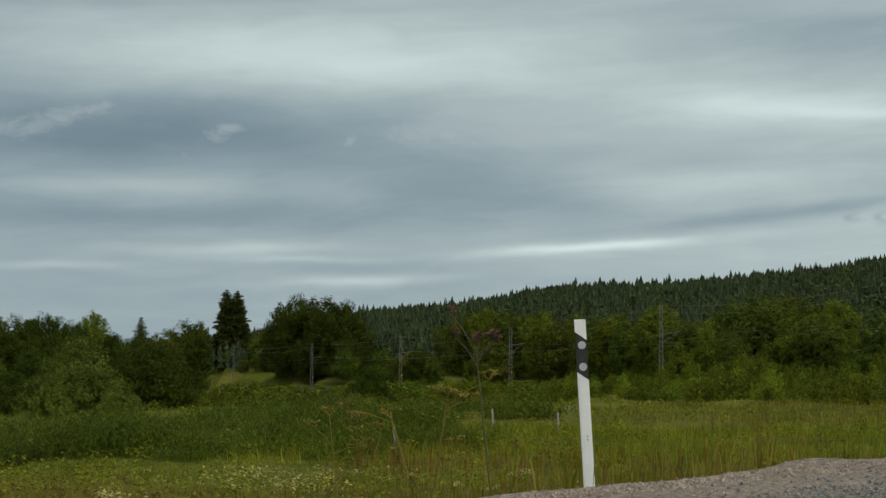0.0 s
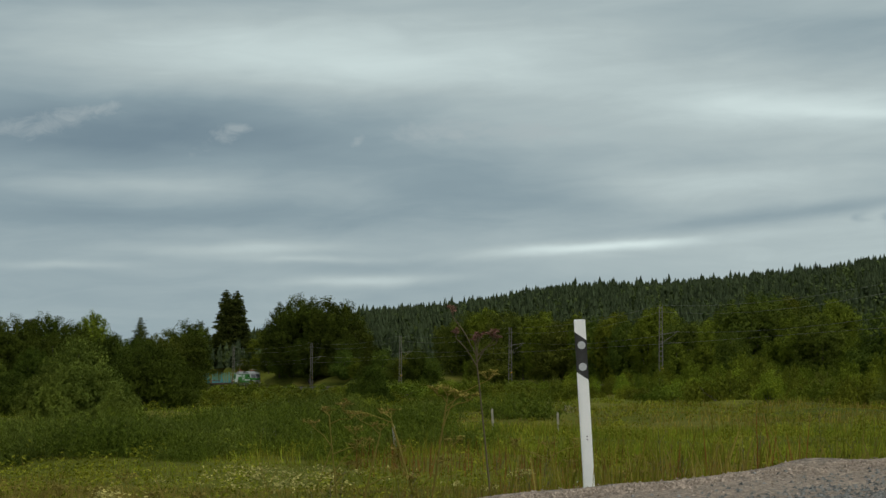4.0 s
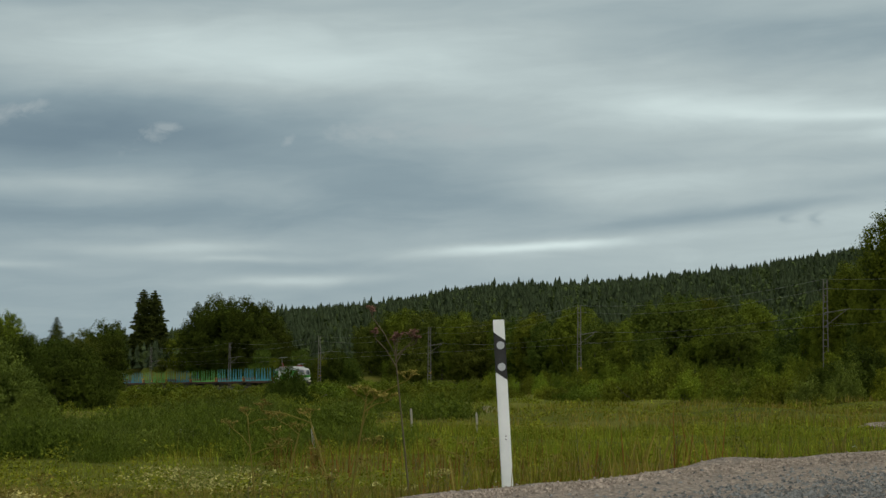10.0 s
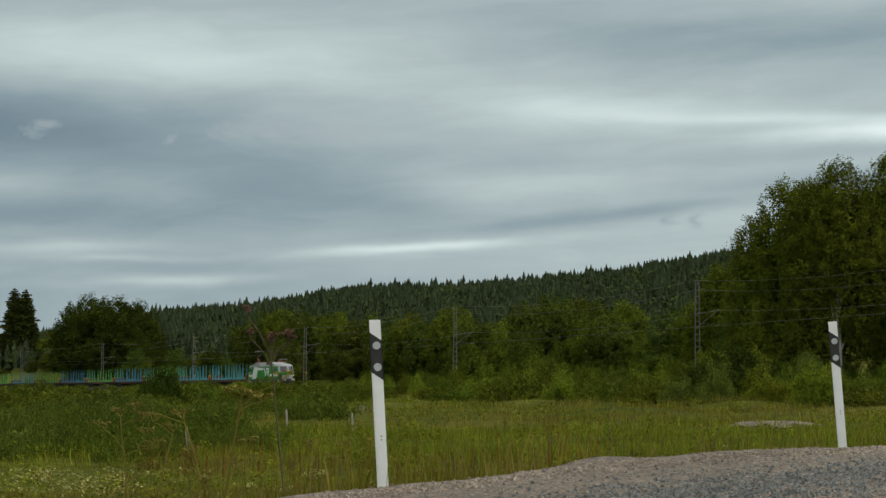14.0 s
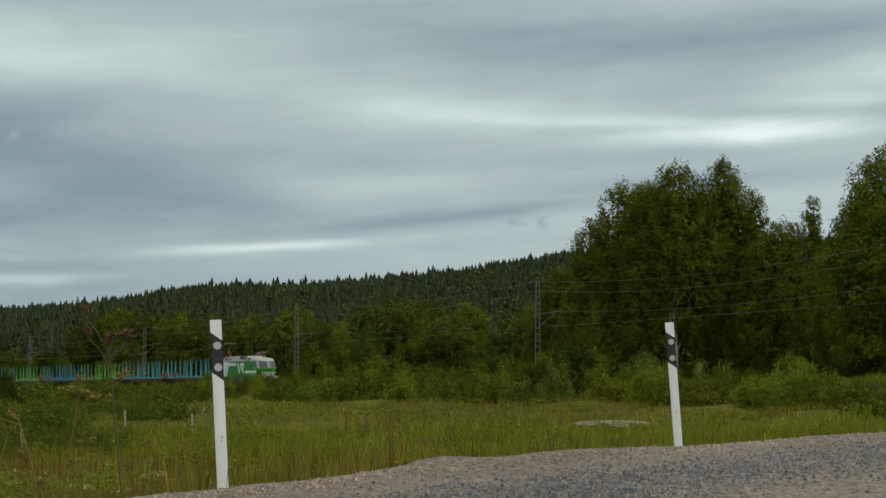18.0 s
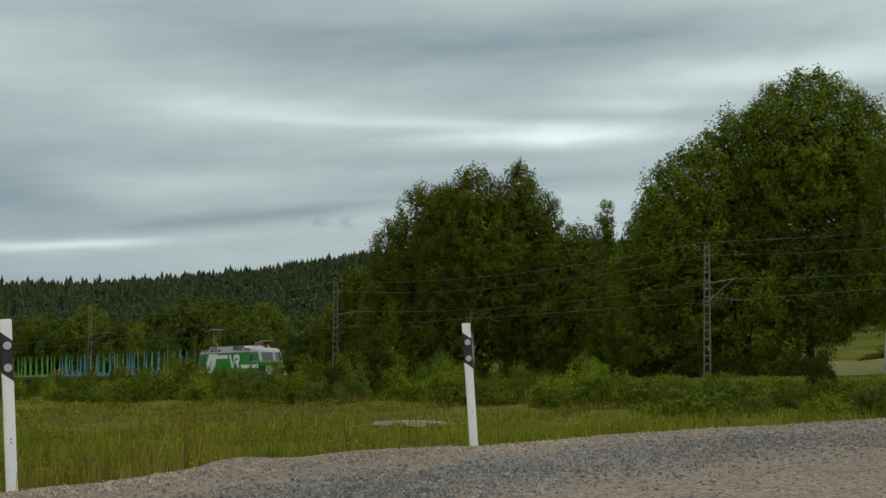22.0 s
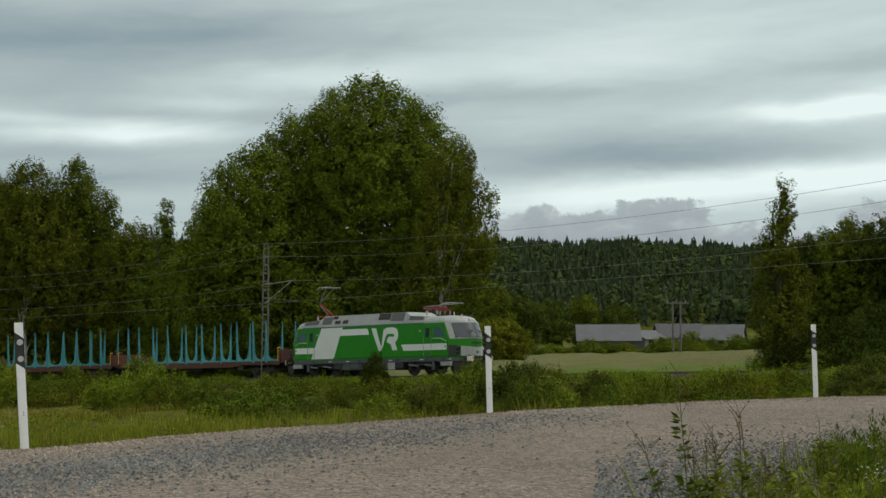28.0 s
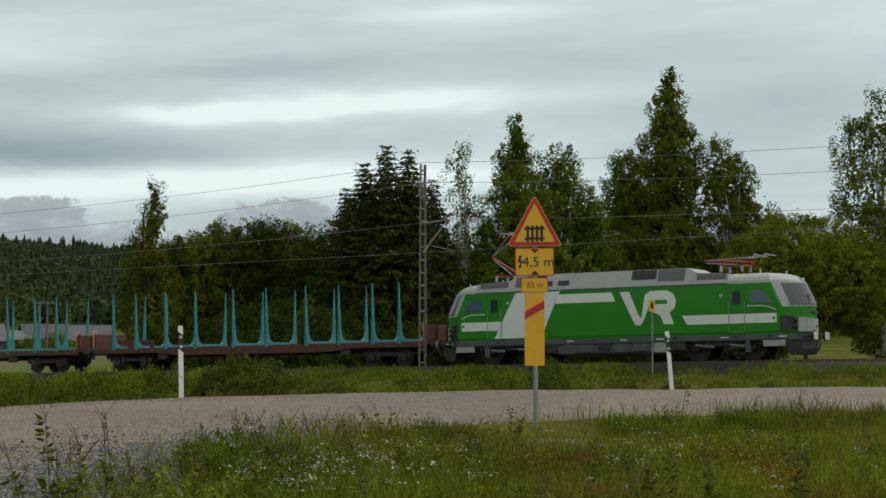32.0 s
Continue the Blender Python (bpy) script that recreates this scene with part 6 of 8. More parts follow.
# left wood
grove([(-16.2, 150, 1.4, 5), (-15.0, 165, 1.5, 1), (-14.2, 150, 1.35, 5), (-13.3, 170, 1.45, 5), (-12.4, 160, 1.2, 5), (-11.6, 175, 1.5, 4), (-11.0, 165, 0.85, 5), (-10.2, 150, 0.75, 5), (-9.4, 175, 1.0, 0), (-8.6, 190, 0.85, 5), (-16.6, 120, 0.9, 5), (-15.2, 110, 0.5, 0), (-13.6, 115, 0.4, 5), (-17.6, 140, 1.4, 5), (-11.8, 130, 0.45, 5), (-14.7, 135, 1.0, 5), (-12.9, 140, 0.8, 5)], 1)
grove([(-9.0, 420, 0.95, 5), (-8.6, 440, 1.2, 5), (-8.2, 590, 1.25, 5), (-6.1, 520, 1.0, 3), (-5.7, 500, 0.9, 0), (-5.15, 466, 1.95, 5), (-4.75, 458, 2.05, 5), (-4.3, 452, 1.95, 5), (-3.8, 445, 1.95, 5), (-3.3, 440, 1.85, 5), (-2.9, 436, 1.2, 5), (-5.5, 472, 0.75, 3), (-4.0, 460, 1.95, 5), (-4.9, 462, 1.1, 5), (-3.5, 440, 1.2, 5), (-4.5, 446, 0.9, 5), (-3.1, 430, 0.8, 5), (-6.6, 540, 0.4, 5), (-6.0, 510, 0.3, 3), (-2.3, 500, 0.5, 5), (-1.5, 505, 0.4, 0), (-0.8, 500, 0.5, 5)], 2)
# low trees close behind the line
grove([(az, float(np.interp(az, [-8, -6, -4, -2, 0], [516, 460, 411, 370, 334])) + 26 + 6 * (k % 2), 0.12 + 0.14 * (k % 3), (0, 3, 5, 0)[k % 4]) for k, az in enumerate(np.arange(-6.7, -0.3, 0.42).tolist())], 9)
# wood behind the track in the middle
grove([(-0.3, 470, 0.65, 0), (0.3, 430, 1.2, 2), (0.9, 420, 1.55, 2), (1.5, 410, 1.7, 1), (2.1, 400, 1.65, 0), (2.7, 395, 1.45, 2), (3.4, 380, 1.6, 1), (4.0, 370, 1.35, 0), (4.5, 370, 1.5, 4), (5.2, 360, 1.35, 2), (5.8, 350, 1.55, 1), (6.3, 345, 1.3, 0), (6.9, 340, 1.65, 4), (7.4, 340, 1.75, 1), (8.0, 325, 1.3, 2), (8.6, 320, 1.3, 0), (9.2, 310, 1.45, 1),
       (10.2, 280, 2.0, 2), (10.8, 285, 2.15, 0), (11.4, 285, 2.0, 1), (12.2, 280, 1.85, 2), (13.0, 270, 1.9, 1), (11.7, 262, 1.4, 3), (12.6, 258, 1.35, 2), (8.9, 270, 0.75, 3), (9.7, 265, 0.9, 0), (7.9, 285, 0.55, 3), (13.7, 240, 0.75, 3), (14.6, 235, 1.6, 0), (15.5, 230, 1.85, 1)], 3)
grove([(0.6, 440, 0.55, 3), (1.8, 430, 0.8, 0), (2.9, 420, 0.9, 3), (3.8, 400, 0.8, 2), (5.0, 380, 0.75, 0), (6.0, 370, 0.7, 3), (7.0, 355, 0.7, 2)], 4)
# wood to the right of the fields and behind the houses
grove([(35.6, 300, 2.6, 1), (36.6, 310, 2.2, 2), (37.6, 320, 2.1, 0), (38.7, 330, 2.2, 1), (39.8, 330, 1.9, 2), (46.6, 185, 4.1, 2), (47.4, 180, 4.5, 1), (48.3, 182, 4.65, 0), (49.1, 178, 4.6, 2), (49.9, 178, 4.5, 1), (50.7, 176, 4.55, 0), (51.4, 170, 4.3, 2), (46.0, 200, 2.6, 0), (47.8, 150, 1.7, 3), (49.3, 150, 2.0, 2), (50.6, 148, 2.2, 1),
       (55.0, 140, 3.2, 2), (56.6, 138, 3.6, 0), (58.0, 138, 3.8, 2), (60.0, 140, 4.0, 1), (61.2, 138, 3.8, 0), (63.2, 140, 3.6, 2), (65.0, 140, 3.6, 1), (71.0, 130, 5, 2), (73, 130, 5, 0)], 6)
grove([(22.6, 186, 3.1, 0), (25.3, 180, 3.4, 2), (27.6, 172, 3.0, 0), (19.2, 190, 2.6, 2), (17.3, 195, 2.2, 3), (29.5, 165, 2.0, 2)], 8)

# --- bushes ---
B = [Stock(bush("leafy green willow bush in the rough meadow", 2.0, 2.4, 6500, 0.11, LEAF_WILLOW, 71)), Stock(bush("grey-green willow bush in the rough meadow", 1.9, 2.2, 6500, 0.1, LEAF_GREY, 72)),
     Stock(bush("dark green alder bush in the rough meadow", 2.2, 2.6, 6500, 0.12, LEAF_ALDER, 73, narrow=0.4)), Stock(bush("low spreading willow scrub in tall grass", 2.6, 1.3, 6000, 0.1, LEAF_WILLOW, 74)),
     Stock(bush("fresh green willow bush before the railway", 1.8, 2.2, 6500, 0.1, LEAF_BRIGHT, 75))]


def scrub(rows, seed):
    """Bushes by bearing, distance, height in metres, width to height, kind."""
    r = np.random.default_rng(seed)
    for az, d, h, wide, k in rows:
        hh = (2.4, 2.2, 2.6, 1.3, 2.2)[k]
        B[k].put(az, d, h / hh * wide, r.uniform(0, 360), 1.0 / wide, 0.05)


# two large bushes to the left
LB = Stock(bush("large grey-green willow bush in the meadow", 2.4, 4.0, 20000, 0.12, LEAF_GREY, 78, "large bushes in the meadow"))
LD = Stock(bush("large dark rounded bush in the meadow", 3.0, 3.8, 16000, 0.15, LEAF_DARK_SHADED, 79, "large bushes in the meadow"))


def tall_bush(stock, az, d, el, h, wide):
    """A bush whose top reaches el degrees over the eye."""
    k = top_scale(az, d, el, h)
    stock.put(az, d, k * wide, az * 77, 1.0 / wide, 0.05)


for _s, _h, _az, _d, _el, _w in ((LB, 4.0, -12.1, 57, 0.95, 0.95), (LB, 4.0, -10.75, 54, -0.5, 0.9), (LB, 4.0, -12.9, 58, 0.25, 1.0), (LD, 3.8, -9.7, 82, 0.75, 0.85), (LD, 3.8, -9.15, 84, 0.5, 0.7), (LD, 3.8, -10.4, 86, 0.5, 0.9), (LD, 3.8, -14.4, 92, -0.3, 1.2), (LD, 3.8, -15.6, 90, -0.25, 1.2), (LB, 4.0, -4.6, 105, -0.75, 1.1), (LD, 3.8, -2.45, 92, -0.1, 0.8)):
    tall_bush(_s, _az, _d, _el, _h, _w)


# willow thicket across the meadow, and scattered low scrub
def thicket(n, az0, az1, d0, d1, h0, h1, kinds, seed, cut=0.0):
    r = np.random.default_rng(seed)
    rows = []
    for k in range(n):
        az, d = az0 + (az1 - az0) * (k + r.uniform(0, 1)) / n, math.sqrt(r.uniform(d0 * d0, d1 * d1))
        rows.append((az, d, r.uniform(h0, h1), r.uniform(1.1, 1.6), kinds[r.integers(0, len(kinds))]))
    scrub(rows, seed)


thicket(10, -15.5, -1.0, 84, 96, 0.8, 1.2, (0, 3, 2), 22)
thicket(14, -7.0, 5.0, 95, 150, 1.0, 1.7, (0, 3, 2), 24)
# knee-high willow shoots in bands, too many to count
def upright_shoots(w, h, m, size, rng):
    """A patch of upright leafy shoots, lower towards its rim."""
    per = 18
    a, r = rng.uniform(0, 6.28, m), w * np.sqrt(rng.uniform(0, 1, m))
    top = h * (1 - 0.45 * (r / w) ** 2) * rng.uniform(0.72, 1.08, m)
    lean = rng.normal(0, 0.16, (m, 2)) + np.stack([np.cos(a), np.sin(a)], 1) * (r / w)[:, None] * 0.3
    t = rng.uniform(0.12, 1.0, (m, per)) ** 0.8
    c = np.stack([(np.cos(a) * r)[:, None] + lean[:, :1] * t * h, (np.sin(a) * r)[:, None] + lean[:, 1:] * t * h, top[:, None] * t], 2) + rng.normal(0, 0.02, (m, per, 3))
    axis = unit(np.stack([rng.normal(0, 0.5, (m, per)), rng.normal(0, 0.5, (m, per)), np.full((m, per), 1.0)], 2))
    v = unit(np.cross(axis, rng.normal(size=(m, per, 3))))
    s = size * rng.uniform(0.7, 1.4, (m, per, 1)) * (1.2 - 0.5 * t)[:, :, None]
    return np.stack([c - axis * s * 0.4 + v * s * 0.16, c - axis * s * 0.4 - v * s * 0.16, c + axis * s * 0.8], 2).reshape(-1, 3, 3)


def shoots(rows, seed):
    """Rows of number, bearings, distances, heights: low leafy shoots grown together."""
    r = np.random.default_rng(seed)
    stock = [np.concatenate([upright_shoots(1.0, 0.95, 80, 0.08, r), bush_leaves(1.05, 0.78, 1100, 0.06, r, 0.26)[0]]) for _ in range(5)]
    for word, leaf, odd in (("grey-green", THICKET_GREY, 0), ("green", THICKET_GREEN, 1)):
        out = []
        for n, az0, az1, d0, d1, h0, h1 in rows:
            for k in range(odd, n, 2):
                az, d = az0 + (az1 - az0) * (k + r.uniform(0, 1)) / n, math.sqrt(r.uniform(d0 * d0, d1 * d1))
                if patchy(np.array([az]), np.array([d]), r, 0.42, 0.75)[0]:
                    continue
                x, y, z = stand(az, d)
                g, a = r.uniform(h0 * 0.75, h1 * 1.1) / 0.9, r.uniform(0, 6.28)
                q = stock[r.integers(0, 5)]
                ca, sa = math.cos(a), math.sin(a)
                out.append(np.stack([(q[:, :, 0] * ca - q[:, :, 1] * sa) * g * 1.1 + x, (q[:, :, 0] * sa + q[:, :, 1] * ca) * g * 1.1 + y, q[:, :, 2] * g * 1.1 + z - 0.04], 2))
        tagged(new("willow_thicket", quick_mesh("willow_thicket", np.concatenate(out).reshape(-1, 3), 3, leaf)), "low thicket of " + word + " willow shoots in the meadow", "willow thicket", kind="stuff")


shoots([(40, -16.2, -7.6, 28.5, 31.5, 0.5, 0.68), (30, -16.0, -6.5, 33, 40, 0.5, 0.75), (46, -9.6, -2.2, 29.5, 36, 0.5, 0.75), (34, -11.0, -0.5, 38, 52, 0.5, 0.8), (12, -2.2, 1.2, 30, 36, 0.35, 0.6), (24, -5.5, 3.0, 46, 70, 0.5, 0.9), (8, -9.5, -3.0, 26, 29, 0.3, 0.5)], 21)
scrub([(-5.3, 150, 0.9, 1.8, 0), (-4.6, 160, 1.0, 1.6, 3), (-5.8, 190, 1.1, 1.9, 0), (-6.9, 200, 1.2, 1.9, 3), (-1.0, 270, 2.2, 1.9, 0), (0.2, 255, 1.9, 1.9, 2), (1.2, 235, 2.0, 1.8, 0), (2.2, 215, 1.8, 1.8, 3), (2.9, 120, 1.0, 1.5, 3), (-0.6, 140, 0.9, 1.7, 3), (0.7, 130, 0.9, 1.7, 3), (-3.6, 220, 1.4, 1.8, 0)], 3)
grove([(-4.15, 445, -0.1, 3), (-3.0, 440, -0.2, 0), (-2.6, 450, -0.25, 3), (1.65, 352, 0.75, 0), (1.3, 356, 0.5, 3), (-1.9, 440, -0.1, 2)], 12)
# the hedge of bushes before the railway: bearing, angle of its top over the eye, distance
HEDGE = [(3.0, -0.6, 185), (5.5, -0.5, 150), (8.0, -0.4, 115), (9.2, -0.1, 104), (10.5, 0.15, 98), (11.8, -0.25, 95), (12.7, -0.2, 92), (14.1, -0.1, 90), (15, 0.0, 88), (16.3, 0.5, 86), (17.1, 0.3, 84), (17.9, -0.15, 82), (19, 0.35, 79), (20, -0.18, 75), (21.3, -0.25, 71), (22.4, -0.18, 69), (24, 0.05, 66), (24.9, -0.2, 64), (26, -0.55, 61), (27.6, -0.45, 57), (29.2, -0.5, 56),
         (30.8, -0.62, 54), (32.3, -0.48, 51), (34.1, -0.3, 48), (35.1, -0.12, 47), (36.6, -0.18, 46), (37.9, -0.28, 46), (39.8, -0.38, 49), (42.1, -0.57, 50), (43.5, -0.32, 50), (45, -0.25, 48), (46.9, -0.48, 46), (50.2, -0.48, 46), (53.4, -0.48, 50), (57.2, -0.35, 54), (59.7, -0.48, 55), (62.9, -0.6, 57), (70, -0.6, 58)]


def hedge():
    r = np.random.default_rng(44)
    ha, he, hd = [np.array([row[i] for row in HEDGE]) for i in range(3)]
    for depth, low, step, kinds in ((1.07, 0.0, 1.0, (2, 0, 2, 2)), (1.0, 0.12, 1.0, (0, 1, 4, 4, 0)), (0.92, 0.45, 1.5, (3, 4, 1, 0, 4))):
        az = 3.4
        while az < 69:
            d = float(np.interp(az, ha, hd)) * depth * r.uniform(0.98, 1.02)
            el = float(np.interp(az, ha, he)) - low + r.uniform(-0.16, 0.2)
            k = kinds[r.integers(0, len(kinds))]
            hh = (2.4, 2.2, 2.6, 1.3, 2.2)[k]
            h = max(0.6, top_scale(az, d, el, 1.0) * 1.08)
            wide = max(0.62, min(1.15, 1.2 / h)) * r.uniform(0.85, 1.15)
            B[k].put(az, d, h / hh * wide, r.uniform(0, 360), 1.0 / wide, 0.05)
            az += step * r.uniform(0.75, 1.25) * max(1.0, h * 0.6) * 66 / d * (1.0 if az < 50 else 1.5)


hedge()
for _s, _h, _az, _d, _el, _w in ((LB, 4.0, 19.0, 84, 0.42, 0.9), (LD, 3.8, 16.6, 84, 0.55, 1.1), (LD, 3.8, 36.3, 46, 0.02, 1.1), (LB, 4.0, 37.0, 46.5, -0.05, 1.2), (LB, 4.0, 48.2, 44, 0.38, 1.25), (LB, 4.0, 49.2, 45, 0.22, 1.25), (LB, 4.0, 47.4, 44.5, 0.0, 1.2), (LB, 4.0, 58.6, 55, 0.2, 1.0), (LD, 3.8, 31.65, 96, 0.4, 0.5), (LB, 4.0, 36.8, 45, 0.1, 1.0), (LB, 4.0, 39.2, 47, -0.2, 1.1)):
    tall_bush(_s, _az, _d, _el, _h, _w)
scrub([(42.2, 270, 3.40, 1.0, 2), (41.2, 278, 1.80, 1.3, 0), (40.2, 270, 1.50, 1.3, 0), (42.9, 275, 2.2, 1.2, 0), (43.9, 270, 2.0, 1.2, 2), (46.5, 104, 2.60, 1.2, 2), (47.3, 106, 2.30, 1.3, 0), (44.6, 106, 1.90, 1.3, 0)], 5)
scrub([(33.2 + 0.62 * k, 256 + 5 * (k % 3), 1.5 + 0.35 * ((k * 7) % 4), 1.5, (0, 2, 0, 4)[k % 4]) for k in range(22)], 15)
scrub([(-8.6 + 0.5 * k, behind_line(-8.6 + 0.5 * k) - 12 - 9 * (k % 3), 0.9 + 0.3 * ((k * 5) % 4), 2.0, (0, 2, 4, 0)[k % 4]) for k in range(24)], 16)
# undergrowth at the feet of the tall trees, behind the line; canopy shade is in its leaf colour
for _k, _az in enumerate(np.arange(15.8, 31.8, 1.5)):
    LD.put(float(_az), behind_line(float(_az)) + 11 + 4 * (_k % 2), 0.6 + 0.15 * (_k % 3), 50.0 * _k, 1.0, label="dense dark undergrowth bush behind the track")
for _k, _az in enumerate(np.arange(46.0, 64.6, 1.3)):
    LD.put(float(_az), behind_line(float(_az)) + 12 + 4 * (_k % 2), 0.9 + 0.2 * (_k % 3), 50.0 * _k, 1.0, label="dense dark undergrowth bush behind the track")


# --- far woods on the hills, distance haze mixed into their foliage colours ---
def far_woods():
    rng = np.random.default_rng(77)
    n = 30000
    az = rng.uniform(-20, 76, n)
    d = np.sqrt(rng.uniform(430 ** 2, 800 ** 2, n))
    keep = (d > np.interp(az, [-8, -4, 1], [540, 478, 430]))
    az, d = az[keep], d[keep]
    # a dense edge along the top
    m = 5200
    az = np.concatenate([az, rng.uniform(-20, 76, m)])
    d = np.concatenate([d, rng.uniform(765, 812, m)])
    n = len(az)
    x, y = d * np.sin(np.radians(az)), d * np.cos(np.radians(az))
    z = ground(x, y)
    leafy_ = rng.uniform(0, 1, n) < np.where(d > 720, 0.08, 0.32) + 0.25 * (np.sin(az * 1.1) > 0.6) + 0.22 * (az > 33)
    h = np.where(leafy_, rng.uniform(4.4, 7.0, n), rng.uniform(5.2, 9.0, n) + 1.8 * (rng.uniform(0, 1, n) > 0.94)) * np.where(az > 33, 1.12, 1.0)
    for kind, mask, material in (("spruces", ~leafy_, HAZY_NEEDLE), ("birches", leafy_, HAZY_LEAF)):
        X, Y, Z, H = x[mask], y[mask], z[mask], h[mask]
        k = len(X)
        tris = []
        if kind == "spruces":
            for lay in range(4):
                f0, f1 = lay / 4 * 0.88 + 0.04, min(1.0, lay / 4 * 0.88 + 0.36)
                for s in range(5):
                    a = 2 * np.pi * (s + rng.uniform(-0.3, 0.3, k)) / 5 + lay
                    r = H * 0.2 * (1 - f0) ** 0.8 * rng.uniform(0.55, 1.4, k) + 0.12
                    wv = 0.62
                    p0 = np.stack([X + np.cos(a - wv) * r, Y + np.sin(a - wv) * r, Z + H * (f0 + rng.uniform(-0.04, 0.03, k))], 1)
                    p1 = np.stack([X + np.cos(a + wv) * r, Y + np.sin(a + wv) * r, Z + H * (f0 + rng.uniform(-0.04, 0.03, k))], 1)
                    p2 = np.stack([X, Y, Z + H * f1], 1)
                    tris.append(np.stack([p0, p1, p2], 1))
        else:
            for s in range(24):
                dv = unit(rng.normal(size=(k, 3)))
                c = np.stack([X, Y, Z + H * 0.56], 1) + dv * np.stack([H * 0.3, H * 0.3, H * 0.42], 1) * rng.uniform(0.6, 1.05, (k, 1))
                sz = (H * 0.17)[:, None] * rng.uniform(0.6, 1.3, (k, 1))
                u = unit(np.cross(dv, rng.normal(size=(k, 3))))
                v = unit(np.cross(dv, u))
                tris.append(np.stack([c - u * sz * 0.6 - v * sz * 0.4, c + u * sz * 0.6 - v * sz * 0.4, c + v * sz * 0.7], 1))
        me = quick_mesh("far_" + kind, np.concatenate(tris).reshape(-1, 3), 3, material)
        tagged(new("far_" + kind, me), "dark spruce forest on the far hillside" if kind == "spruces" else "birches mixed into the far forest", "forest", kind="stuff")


far_woods()


# --- grass, herbs and flowers ---
def blades(az, d, h, w, rng, bend=0.35, lift=0.0):
    """Grass blades as slim bent strips: a lower face and a pointed upper one."""
    n = len(az)
    x, y = d * np.sin(np.radians(az)), d * np.cos(np.radians(az))
    z = ground(x, y) - 0.02 + lift
    a = rng.uniform(0, 2 * np.pi, n)
    ca, sa = np.cos(a), np.sin(a)
    fa = rng.uniform(0, 2 * np.pi, n)
    b = h * bend * rng.uniform(0.1, 1.2, n)
    bx, by = np.cos(fa) * b, np.sin(fa) * b
    p = lambda s, k, f: np.stack([x + bx * k + ca * w * s, y + by * k + sa * w * s, z + h * f], 1)
    tip = p(0.0, 1.0, 1.0)
    return np.stack([p(-0.5, 0, 0), p(0.5, 0, 0), p(0.4, 0.56, 0.6), tip], 1)


def scatter(n, az0, az1, d0, d1, rng):
    az = rng.uniform(az0, az1, n)
    d = np.sqrt(rng.uniform(d0 ** 2, d1 ** 2, n))
    return az, d


def grass_field(name, label, quads, material):
    return tagged(new(name, quick_mesh(name, quads.reshape(-1, 3), 4, material)), label, "grass", kind="stuff")


